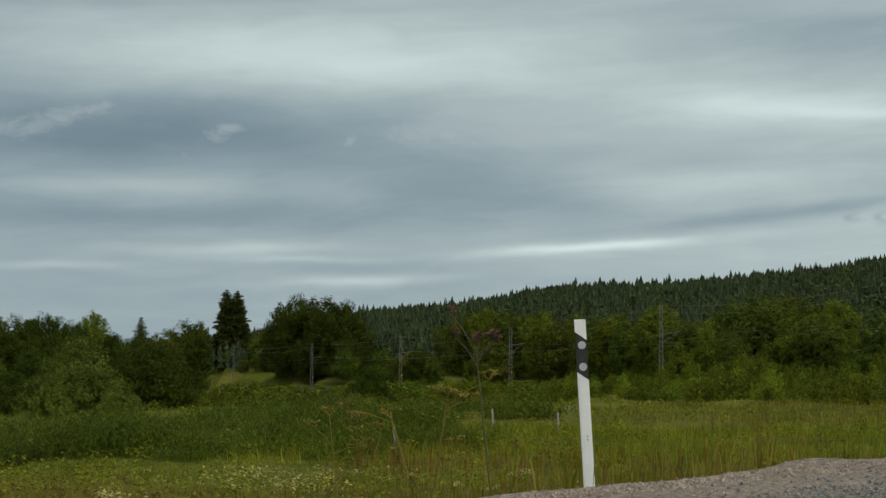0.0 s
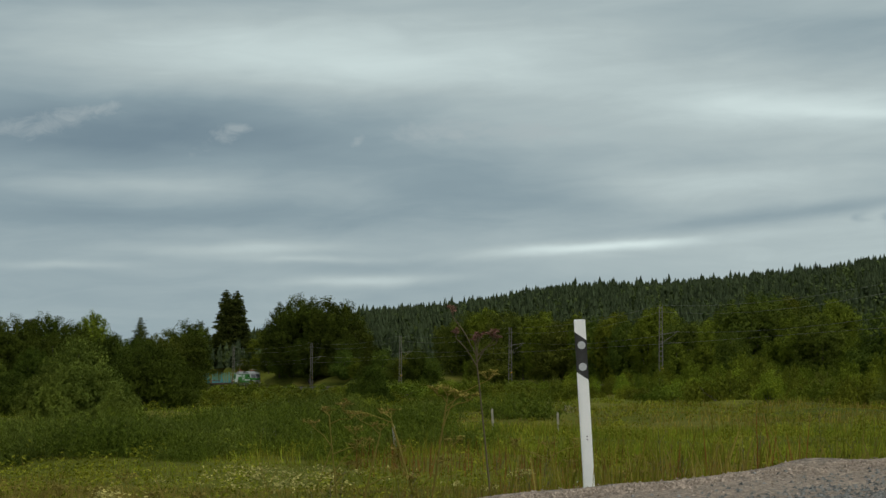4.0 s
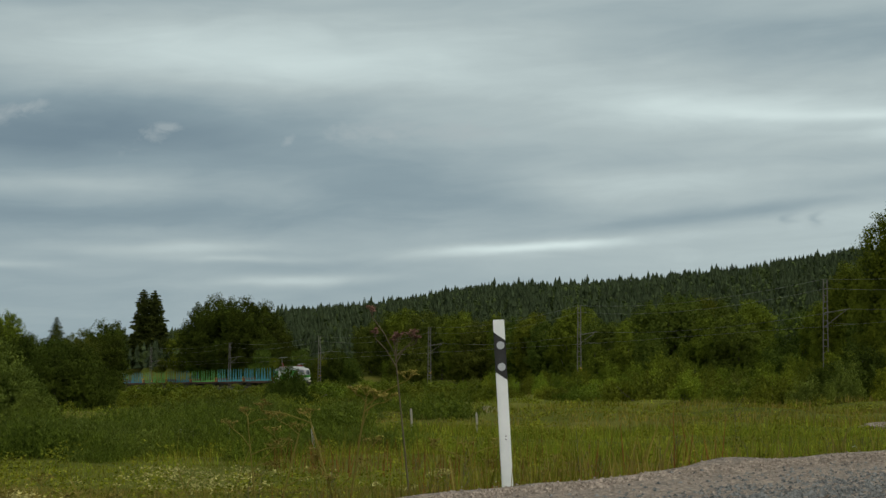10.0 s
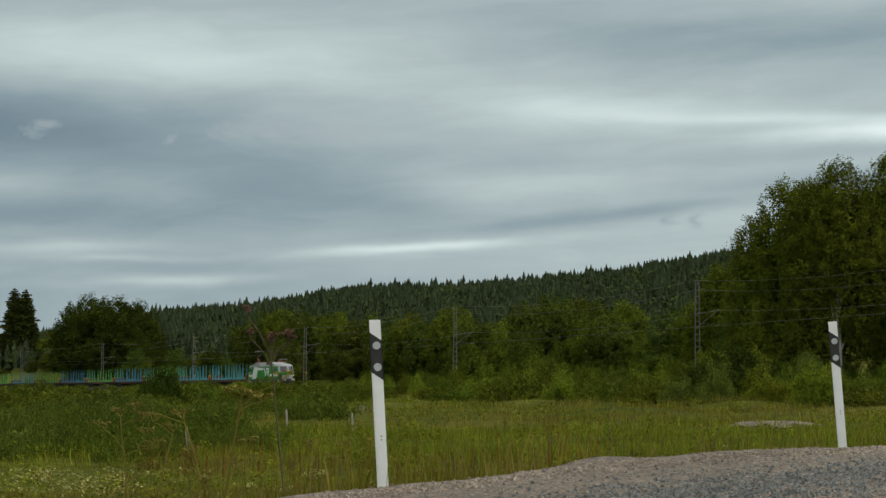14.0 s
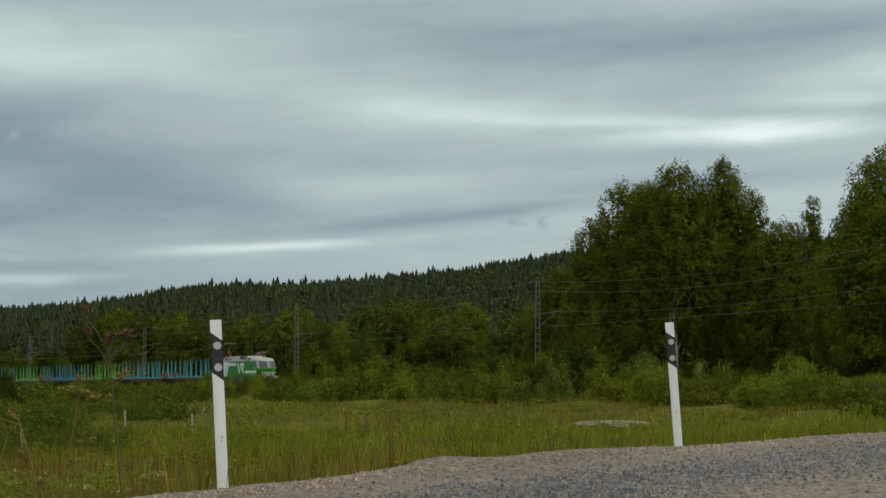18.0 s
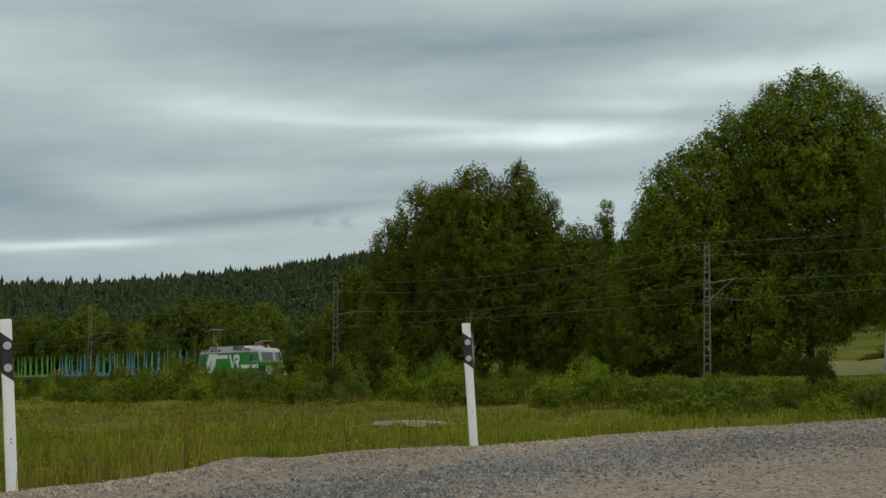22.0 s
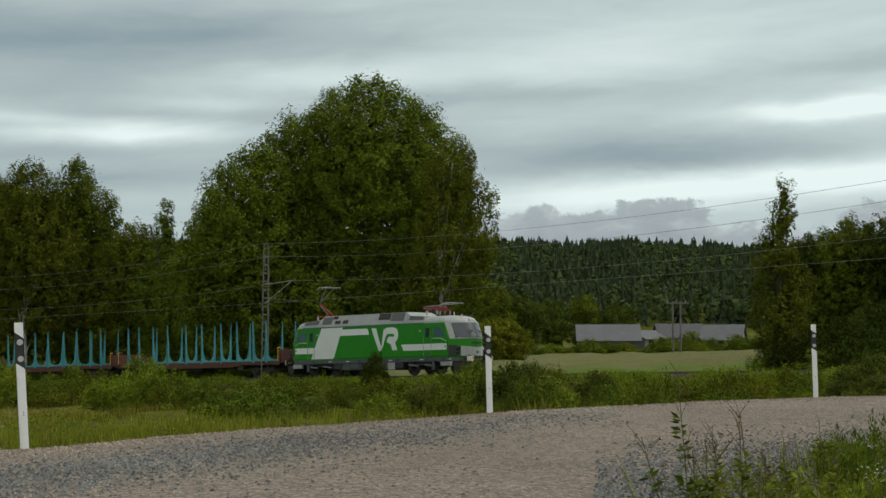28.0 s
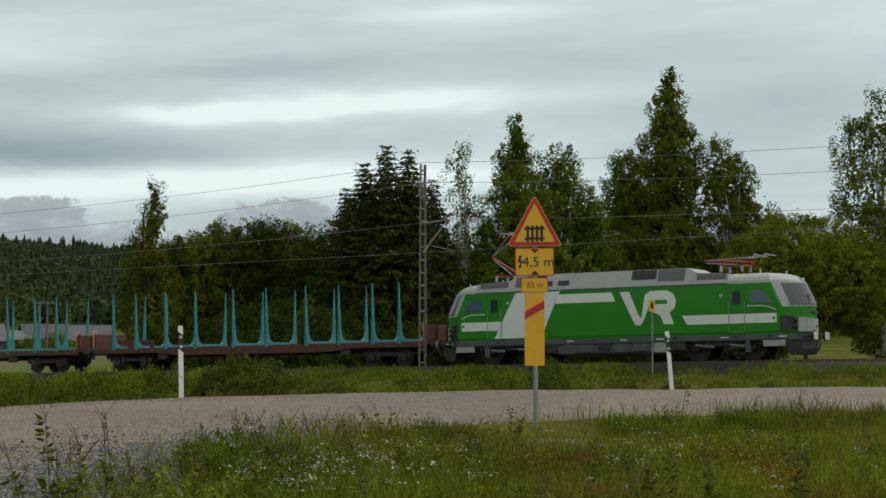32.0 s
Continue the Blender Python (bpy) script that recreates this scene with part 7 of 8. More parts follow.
def meadows():
    rng = np.random.default_rng(91)

    def beyond(n, az0, az1, d0, d1, lo=0.35, edge=0.25):
        az, d = scatter(n, az0, az1, d0, d1, rng)
        fe, _ = road_edge(FAR_EDGE, az)
        k = d > fe + edge + 0.25 * rng.uniform(0, 1, n)
        dt = np.interp(az, LINE_AZ[::1] if LINE_AZ[0] < LINE_AZ[-1] else LINE_AZ[::-1], LINE_D[::1] if LINE_AZ[0] < LINE_AZ[-1] else LINE_D[::-1])
        k &= (d < dt - 2.4)
        return az[k], d[k]

    green, dry, lush, rusty = [], [], [], []
    for n, d0, d1, w, lo, hi in ((120000, 9.5, 22, 0.008, 0.1, 0.32), (100000, 20, 42, 0.013, 0.1, 0.32), (70000, 40, 80, 0.03, 0.1, 0.3), (40000, 78, 170, 0.07, 0.12, 0.36), (9000, 160, 330, 0.2, 0.2, 0.45)):
        per = 18
        taz, td = beyond(n // per, -17, 70, d0, d1)
        th = rng.uniform(0.55, 1.4, len(taz)) * np.where(patchy(taz, td, rng, 0.12, 0.35), 1.25, 0.8) * np.where(patchy(taz, td, rng, 0.35), 1.15, 0.65)
        az, d, h = np.repeat(taz, per), np.repeat(td, per), np.repeat(th, per)
        r = (0.10 + 0.006 * d) * rng.uniform(0.4, 1.6, len(az))
        d = d + rng.normal(0, 1, len(az)) * r
        az = az + np.degrees(rng.normal(0, 1, len(az)) * r / d)
        fe, _ = road_edge(FAR_EDGE, az)
        k = d > fe + 0.2
        az, d, h = az[k], d[k], h[k]
        h = np.minimum(h * rng.uniform(lo, hi, len(az)) * np.interp(az, [1.0, 5.0], [0.6, 1.0]), 0.36)
        # thin seed stalks stand over the rest
        stalk = rng.uniform(0, 1, len(az)) > 0.955
        h = np.where(stalk, h * 1.5, h)
        pick = rng.uniform(0, 1, len(az)) + 0.6 * patchy(az, d, rng, 0.07, 0.5) + 0.25 * stalk - 0.35 * patchy(az + 3, d, rng, 0.14, 0.3) + 0.22 * (az < 3) * (d < 30)
        isdry = pick > 0.98
        islush = (~isdry) & (pick < 0.28)
        for mask, out in ((isdry, dry), (islush, lush), (~isdry & ~islush, green)):
            wide = np.full(mask.sum(), w) * rng.uniform(0.6, 1.5, mask.sum()) * np.where(stalk[mask], 0.6, 1.0)
            out.append(blades(az[mask], d[mask], h[mask], wide, rng, 0.4))
    # the near verge by the camera's side of the road
    az, d = scatter(90000, 40, 74, 9.0, 24.5, rng)
    ne, _ = road_edge(NEAR_EDGE, az)
    k = (d < ne - 0.1 - 0.9 * rng.uniform(0, 1, len(az)) ** 2) & (rng.uniform(0, 1, len(az)) < np.interp(az, [44, 49.5], [0.04, 1.0]))
    az, d = az[k], d[k]
    bare = (np.hypot((az - 58.6) * d * 0.01745, (d - 21.2) * 0.6) < 0.9) & (rng.uniform(0, 1, len(az)) < 0.9)
    az, d = az[~bare], d[~bare]
    h = rng.uniform(0.08, 0.26, len(az)) * np.where(patchy(az, d, rng, 0.9), 1.35, 0.6)
    pick = rng.uniform(0, 1, len(az)) + 0.4 * patchy(az, d, rng, 0.7, 0.4)
    lush.append(blades(az[pick < 0.7], d[pick < 0.7], h[pick < 0.7], rng.uniform(0.006, 0.016, (pick < 0.7).sum()), rng, 0.5))
    green.append(blades(az[(pick >= 0.7) & (pick < 1.15)], d[(pick >= 0.7) & (pick < 1.15)], h[(pick >= 0.7) & (pick < 1.15)] * 1.2, rng.uniform(0.005, 0.011, ((pick >= 0.7) & (pick < 1.15)).sum()), rng, 0.6))
    dry.append(blades(az[pick >= 1.15], d[pick >= 1.15], h[pick >= 1.15] * 1.3, rng.uniform(0.004, 0.009, (pick >= 1.15).sum()), rng, 0.6))
    grass_field("meadow_grass", "tall uneven green meadow grass", np.concatenate(green), GRASS)
    grass_field("lush_grass", "fresh green grass along the verge", np.concatenate(lush), GRASS_LUSH)
    grass_field("dry_grass", "straw-coloured dry grass stalks", np.concatenate(dry), GRASS_DRY)


meadows()


def trackside_weeds():
    r = np.random.default_rng(93)
    stock = [upright_shoots(0.8, 0.7, 60, 0.1, r) for _ in range(4)]
    out = []
    for az in np.arange(9.0, 71.0, 0.2):
        a = az + r.uniform(-0.2, 0.2)
        d = behind_line(a) - r.uniform(2.4, 5.5)
        x, y, z = stand(a, d)
        g, t = r.uniform(0.5, 1.25) * (1.0 if a < 60 else 0.75), r.uniform(0, 6.28)
        q = stock[r.integers(0, 4)]
        ca, sa = math.cos(t), math.sin(t)
        out.append(np.stack([(q[:, :, 0] * ca - q[:, :, 1] * sa) * g * 1.3 + x, (q[:, :, 0] * sa + q[:, :, 1] * ca) * g * 1.3 + y, q[:, :, 2] * g + z - 0.03], 2))
    tagged(new("trackside_weeds", quick_mesh("trackside_weeds", np.concatenate(out).reshape(-1, 3), 3, LEAF_BRIGHT)), "rank green weeds along the railway bed", "weeds", kind="stuff")


trackside_weeds()


def verge_herbs():
    """Leafy herbs on the bank between the camera and the road."""
    r = np.random.default_rng(95)
    stock = [upright_shoots(0.3, 0.5, 34, 0.055, r) for _ in range(5)]
    for word, leaf, n in (("fresh green", LEAF_BRIGHT, 230), ("dull green", LEAF_WILLOW, 130)):
        out = []
        for k in range(n):
            az = r.uniform(46.5, 70.5)
            ne = float(road_edge(NEAR_EDGE, az)[0])
            d = r.uniform(9.5, ne - 0.5) if k % 3 else ne - r.uniform(0.5, 2.2)
            if math.hypot((az - 58.5) * d * 0.01745, (d - 21.4) * 0.6) < 1.0 or not patchy(np.array([az]), np.array([d]), r, 1.1, -0.5)[0]:
                continue
            x, y, z = stand(az, d)
            g, t = r.uniform(0.45, 1.0) * (1.0 if az < 52 else 0.72), r.uniform(0, 6.28)
            q = stock[r.integers(0, 5)]
            ca, sa = math.cos(t), math.sin(t)
            out.append(np.stack([(q[:, :, 0] * ca - q[:, :, 1] * sa) * g + x, (q[:, :, 0] * sa + q[:, :, 1] * ca) * g + y, q[:, :, 2] * g + z - 0.02], 2))
        tagged(new("verge_herbs", quick_mesh("verge_herbs", np.concatenate(out).reshape(-1, 3), 3, leaf)), word + " leafy herbs on the road bank", "herbs", kind="stuff")


verge_herbs()


# --- loose stones, weeds and flowers near the camera ---
def stones(name, label, az, t, size, material, rng):
    """Angular stones lying on the road; t runs from its near to its far edge."""
    n = len(az)
    fe, fz = road_edge(FAR_EDGE, az)
    ne, nz = road_edge(NEAR_EDGE, az)
    d = ne + (fe - ne) * t
    x, y = d * np.sin(np.radians(az)), d * np.cos(np.radians(az))
    tt = np.clip((d - (ne - 0.3)) / (fe + 0.35 - ne + 0.3), 0, 1)
    z = EYE + nz + (fz - nz) * tt + np.array([road_height(a, b) for a, b in zip(az, tt)]) + size * 0.12
    z = np.where(t < -0.015, ground(x, y) + size * 0.2, z)
    axes = np.array([[1, 0, 0], [0, 1, 0], [-1, 0, 0], [0, -1, 0], [0, 0, 1], [0, 0, -1]], float)
    r = rng.uniform(0.6, 1.2, (n, 6, 1)) * size[:, None, None] * 0.5
    v = axes[None] * r
    v[:, :, 2] *= 0.7
    a = rng.uniform(0, 6.28, n)
    ca, sa = np.cos(a)[:, None], np.sin(a)[:, None]
    vx, vy = v[:, :, 0] * ca - v[:, :, 1] * sa, v[:, :, 0] * sa + v[:, :, 1] * ca
    v = np.stack([vx + x[:, None], vy + y[:, None], v[:, :, 2] + z[:, None]], 2)
    f = np.array([(0, 1, 4), (1, 2, 4), (2, 3, 4), (3, 0, 4)])
    tri = v[:, f, :].reshape(-1, 3)
    tagged(new(name, quick_mesh(name, tri, 3, material)), label, "gravel", kind="stuff")


STONE_DARK = leafy("blue_grey_stone", (0.048, 0.051, 0.05), (0.15, 0.153, 0.147), 0.01, 0.0, False)
STONE_WARM = leafy("brown_stone", (0.12, 0.097, 0.077), (0.31, 0.26, 0.21), 0.01, 0.0, False)


def road_stones():
    rng = np.random.default_rng(17)
    n = 15000
    az = rng.uniform(5, 40, n)
    mid = np.interp(az, [5, 18, 26, 35, 40], [0.45, 0.58, 0.66, 0.76, 0.8])
    t = mid + rng.normal(0, 0.1, n) * np.where(rng.uniform(0, 1, n) > 0.75, 2.2, 1.0)
    k = (t > 0.02) & (t < 0.97) & (rng.uniform(0, 1, n) < np.interp(az, [5, 12, 34, 40], [0.3, 1, 1, 0.2]))
    stones("crushed_stone", "loose blue-grey crushed stone in a strip along the road", az[k], t[k], rng.uniform(0.014, 0.042, k.sum()), STONE_DARK, rng)
    n = 16000
    az = rng.uniform(39, 52, n)
    t = rng.normal(-0.06, 0.16, n)
    t = np.where(rng.uniform(0, 1, n) < 0.3, -np.abs(t) * 1.6, t)
    stones("roadside_stone", "heap of grey crushed stone at the road's near edge", az, t, rng.uniform(0.018, 0.05, n), STONE_DARK, rng)
    n = 12000
    az = rng.uniform(1, 60, n)
    t = rng.uniform(0, 1, n) ** 0.7
    stones("loose_gravel", "loose brown gravel on the road", az, t, rng.uniform(0.01, 0.03, n), STONE_WARM, rng)
    n = 6000
    az = rng.uniform(1, 48, n)
    t = 0.97 - np.abs(rng.normal(0, 0.03, n))
    stones("edge_gravel", "coarse gravel along the road's far edge", az, t, rng.uniform(0.012, 0.04, n), STONE_WARM, rng)


road_stones()


def weed(az, d, h, leaf, seed, head=None, label="tall leafy roadside weed", bare=0.35, group="roadside weeds", size=0.05):
    """An upright stalk with side shoots, narrow leaves and small seed heads."""
    rng = np.random.default_rng(seed)
    x, y, z = stand(az, d)
    ob = thing("weed", label, "plant", pose(x, y, z, 0, 0, rng.uniform(0, 360)), group)
    lean = rng.normal(0, 0.06, 2) * h
    runs, leaves, heads = [], [], []
    for k in range(rng.integers(3, 6)):
        ox, oy = rng.normal(0, 0.05, 2)
        hh = h * (1.0 if k == 0 else rng.uniform(0.5, 0.9))
        tip = (ox * 2.2 + lean[0], oy * 2.2 + lean[1], hh)
        runs.append(([(ox, oy, -0.03), (ox * 1.4 + lean[0] * 0.3, oy * 1.4 + lean[1] * 0.3, hh * 0.5), tip], 0.0045, 0.002))
        n = int(hh * 110)
        t = rng.uniform(0.04, 1 - bare, n)
        c = np.stack([ox * (1 + 1.2 * t) + lean[0] * t, oy * (1 + 1.2 * t) + lean[1] * t, hh * t], 1)
        a = rng.uniform(0, 6.28, n)
        u = unit(np.stack([np.cos(a), np.sin(a), rng.uniform(-0.2, 0.9, n)], 1))
        v = unit(np.cross(u, rng.normal(size=(n, 3))))
        s = size * rng.uniform(0.7, 1.5, (n, 1))
        leaves.append(np.stack([c, c + u * s * 0.5 + v * s * 0.16, c + u * s, c + u * s * 0.5 - v * s * 0.16], 1))
        for j in range(int(hh * 7)):
            tt = rng.uniform(1 - bare, 1.0)
            b = np.array([ox * (1 + 1.2 * tt) + lean[0] * tt, oy * (1 + 1.2 * tt) + lean[1] * tt, hh * tt])
            a = rng.uniform(0, 6.28)
            e = b + np.array([math.cos(a) * 0.07, math.sin(a) * 0.07, 0.09]) * rng.uniform(0.5, 1.4)
            runs.append(([tuple(b), tuple((b + e) / 2), tuple(e)], 0.002, 0.0012))
            heads.append(e + rng.normal(0, 0.008, (5, 3)))
    part("stalk", limb_mesh("stalk", runs, STALK, 4), ob, "thin brown stalk")
    tagged(part("foliage", quick_mesh("foliage", np.concatenate(leaves).reshape(-1, 3), 4, leaf), ob), kind="stuff")
    if head and heads:
        c = np.concatenate(heads)
        tagged(part("seed_head", quick_mesh("seed_head", leaf_quads(c, np.tile([0, 0, 1.0], (len(c), 1)), 0.015, rng).reshape(-1, 3), 4, head), ob), kind="stuff")
    return ob


# tall weeds by the near edge of the road
for _k, (_az, _d, _h, _hd) in enumerate(((42.4, 8.4, 1.08, SORREL), (42.75, 8.5, 0.72, None), (43.9, 8.6, 0.86, SORREL), (44.25, 8.5, 0.78, SORREL), (43.3, 8.5, 0.55, None), (46.2, 8.8, 0.62, None), (46.6, 9.0, 0.45, None), (45.2, 8.7, 0.4, None), (48.6, 11.5, 0.62, SORREL), (49.3, 12.2, 0.5, None), (51.6, 14.0, 0.62, SORREL), (52.6, 14.6, 0.48, None), (53.4, 15.4, 0.5, SORREL),
                                         (54.4, 16.2, 0.5, None), (55.5, 17.4, 0.45, SORREL), (57.0, 19.0, 0.4, None), (62.85, 20.6, 1.0, None), (62.4, 20.8, 0.6, None), (65.3, 22.0, 0.62, None), (66.8, 22.4, 0.8, SORREL), (67.6, 21.5, 0.5, None))):
    weed(_az, _d, _h, LEAF_BRIGHT if _k % 3 else LEAF_WILLOW, 300 + _k, _hd, "tall leafy weed with dry brown tips by the road" if _hd else "fresh green leafy weed by the road", 0.22 if _hd else 0.08)
# smaller weeds scattered over the verge
_rv = np.random.default_rng(88)
for _k in range(44):
    _az = float(_rv.uniform(45, 70))
    _d = float(_rv.uniform(10, road_edge(NEAR_EDGE, _az)[0] - 0.8))
    weed(_az, _d, float(_rv.uniform(0.28, 0.55)), (LEAF_BRIGHT, LEAF_WILLOW, LEAF_GREY)[_k % 3], 500 + _k, SORREL if _k % 4 == 0 else None, "low green weed in the roadside grass", 0.3 if _k % 4 == 0 else 0.1, "roadside weeds", 0.055)
# weeds in the meadow's edge beyond the road
for _k, (_az, _d, _h, _hd) in enumerate(((7.7, 12.6, 0.86, PINK), (8.2, 13.2, 0.62, None), (9.6, 13.4, 0.8, SORREL), (10.4, 13.0, 0.62, SORREL), (10.9, 13.4, 0.58, SORREL), (12.8, 15.0, 1.0, None), (13.2, 14.8, 0.6, SORREL), (6.5, 12.0, 0.5, None), (15.0, 15.5, 0.7, None), (17.5, 16.5, 0.62, SORREL), (22.3, 17.5, 0.75, None), (24.5, 19.0, 0.62, SORREL), (26.6, 21, 0.7, None),
                                         (2.3, 12.3, 0.7, SORREL), (3.0, 12.6, 0.75, SORREL), (2.7, 13.4, 0.6, SORREL), (-1.2, 13.5, 0.6, SORREL), (-3.8, 14.0, 0.55, None), (28.5, 23, 0.9, None), (30.6, 24, 0.9, SORREL), (32.4, 25, 0.8, None))):
    weed(_az, _d, _h, LEAF_GREY if _k % 3 == 2 else LEAF_WILLOW, 340 + _k, _hd, "tall weed with rusty seed heads in the meadow" if _hd else "grey-green leafy weed in the meadow", 0.45 if _hd else 0.15, "meadow weeds", 0.045)


def umbel(az, d, h, material, seed, label, stem_lean=0.0, spread=0.18):
    """A branching stalk with flat flower clusters."""
    rng = np.random.default_rng(seed)
    x, y, z = stand(az, d)
    ob = thing("umbel_plant", label, "plant", pose(x, y, z, 0, 0, -az), "umbel plants in the meadow")
    top = np.array([stem_lean * h, 0.0, h])
    runs = [([(0, 0, -0.03), tuple(top * 0.55), tuple(top)], 0.008, 0.004)]
    pts = []
    for k in range(6):
        t = rng.uniform(0.9, 1.0) if material is PINK else rng.uniform(0.4, 1.0)
        b = top * t
        a = rng.uniform(0, 6.28)
        e = b + np.array([math.cos(a) * spread * 1.6, math.sin(a) * spread * 0.5, rng.uniform(0.05, 0.22)]) * rng.uniform(0.6, 1.3)
        if k == 0:
            e = top + np.array([0, 0, 0.02])
        runs.append(([tuple(b), tuple((b + e) / 2 + np.array([0, 0, 0.02])), tuple(e)], 0.005, 0.003))
        for j in range(9):
            q = rng.uniform(0, 6.28)
            r = spread * 0.42 * math.sqrt(rng.uniform(0, 1))
            g = e + np.array([math.cos(q) * r, math.sin(q) * r, 0.05 + rng.uniform(-0.01, 0.02)])
            runs.append(([tuple(e), tuple((e + g) / 2), tuple(g)], 0.0022, 0.0014))
            pts.append(g + rng.normal(0, 0.012, (7, 3)) * np.array([1, 1, 0.4]))
    c = np.concatenate(pts)
    part("stalk", limb_mesh("stalk", runs, GRASS_DRY if material is not PINK else STALK, 4), ob, "branching dry stalk")
    tagged(part("flower_head", quick_mesh("flower_head", leaf_quads(c, np.tile([0, 0, 1.0], (len(c), 1)), 0.026, rng).reshape(-1, 3), 4, material), ob), kind="stuff")


umbel(1.8, 11.3, top_scale(1.8, 11.3, 0.4, 1.0), PINK, 401, "tall brown plant with a faded pink flower head", -0.1, 0.075)
umbel(-0.7, 12.4, top_scale(-0.7, 12.4, -1.25, 1.0), GRASS_DRY, 403, "branching yellowish umbel plant gone to seed", 0.16)
umbel(-0.3, 12.0, top_scale(-0.3, 12.0, -2.0, 1.0), GRASS_DRY, 404, "branching yellowish umbel plant gone to seed", -0.3)
umbel(-3.4, 13.5, top_scale(-3.4, 13.5, -1.9, 1.0), GRASS_DRY, 405, "dry straw-coloured umbel plant", -0.1)
umbel(-3.0, 13.8, top_scale(-3.0, 13.8, -2.4, 1.0), GRASS_DRY, 406, "dry straw-coloured umbel plant", 0.25)
umbel(-9.1, 12.0, 0.5, GRASS_DRY, 407, "dry straw-coloured umbel plant", -0.15)
umbel(-11.2, 11.2, 0.52, GRASS_DRY, 408, "dry straw-coloured umbel plant", 0.1)
umbel(0.9, 12.8, 0.4, CREAM, 409, "branching yellowish umbel plant gone to seed", 0.35)
umbel(6.1, 15.0, 0.5, GRASS_DRY, 410, "dry straw-coloured umbel plant", 0.2)
umbel(4.0, 16.0, 0.6, GRASS_DRY, 411, "dry straw-coloured umbel plant", -0.2)


def blossoms(name, label, az, d, h, material, rng, size=0.02, per=9, spread=0.05):
    """Small flower heads on thin stalks."""
    n = len(az)
    x, y = d * np.sin(np.radians(az)), d * np.cos(np.radians(az))
    z = ground(x, y) + h
    c = np.stack([x, y, z], 1)[:, None, :] + rng.normal(0, 1, (n, per, 3)) * np.array([spread, spread, spread * 0.35])
    c = c.reshape(-1, 3)
    q = leaf_quads(c, np.tile([0, 0, 1.2], (len(c), 1)), size, rng, 0.9)
    tagged(new(name, quick_mesh(name, q.reshape(-1, 3), 4, material)), label, "flowers", kind="stuff")


def flower_fields():
    rng = np.random.default_rng(61)
    n = 95
    az, d = rng.normal(-5.4, 1.5, n), rng.uniform(16.2, 17.4, n)
    blossoms("meadowsweet", "band of cream flowers low in the meadow", np.concatenate([az, rng.normal(-11.2, 0.4, 50), rng.normal(-7.8, 0.2, 16)]), np.concatenate([d, rng.uniform(13.5, 14.4, 50), rng.uniform(12.6, 13.2, 16)]), rng.uniform(0.22, 0.42, n + 66), CREAM, rng, 0.03, 12, 0.05)
    n = 90
    blossoms("daisies", "small white flowers at the meadow's edge", np.concatenate([rng.normal(4.1, 0.5, 50), rng.uniform(7, 30, n - 50)]), np.concatenate([rng.uniform(11.4, 13, 50), rng.uniform(15, 24, n - 50)]), rng.uniform(0.2, 0.45, n), PETAL, rng, 0.018, 8, 0.035)
    az = np.concatenate([rng.normal(50.5, 1.6, 70), rng.normal(53.0, 1.5, 40), rng.normal(62.5, 1.2, 26), rng.uniform(48, 70, 50)])
    d = np.concatenate([rng.uniform(11.5, 15.5, 70), rng.uniform(12, 17, 40), rng.uniform(14, 18, 26), rng.uniform(11, 21, 50)])
    ne, _ = road_edge(NEAR_EDGE, az)
    k = d < ne - 0.6
    blossoms("yarrow", "white yarrow flowers in the roadside grass", az[k], d[k], rng.uniform(0.16, 0.4, k.sum()), PETAL, rng, 0.02, 9, 0.032)
    n = 160
    blossoms("ragwort", "yellow flowers between the road and the rails", rng.uniform(60, 69, n), rng.uniform(48, 62, n), rng.uniform(0.35, 0.7, n), GRASS_DRY, rng, 0.06, 8, 0.1)


flower_fields()


def rusty_patches():
    """Brownish herbs among the verge's grass."""
    rng = np.random.default_rng(63)
    n = 9000
    az = np.concatenate([rng.normal(64.5, 2.5, n // 2), rng.normal(60, 1.2, n // 4), rng.uniform(52, 70, n // 4)])
    d = rng.uniform(10.5, 22, len(az))
    ne, _ = road_edge(NEAR_EDGE, az)
    k = d < ne - 0.5
    az, d = az[k], d[k]
    k = patchy(az, d, rng, 1.4, 0.3)
    az, d = az[k], d[k]
    grass_field("rusty_herbs", "reddish brown herbs in the roadside grass", blades(az, d, rng.uniform(0.12, 0.3, len(az)), rng.uniform(0.006, 0.014, len(az)), rng, 0.5), SORREL)
    n = 4500
    az, d = rng.uniform(-3, 12, n), rng.uniform(11.5, 26, n)
    k = patchy(az, d, rng, 0.8, 0.9) & (rng.uniform(0, 1, n) < 0.45)
    grass_field("sorrel", "rusty sorrel stalks in the meadow", blades(az[k], d[k], rng.uniform(0.3, 0.6, k.sum()), rng.uniform(0.006, 0.012, k.sum()), rng, 0.2), SORREL)


rusty_patches()


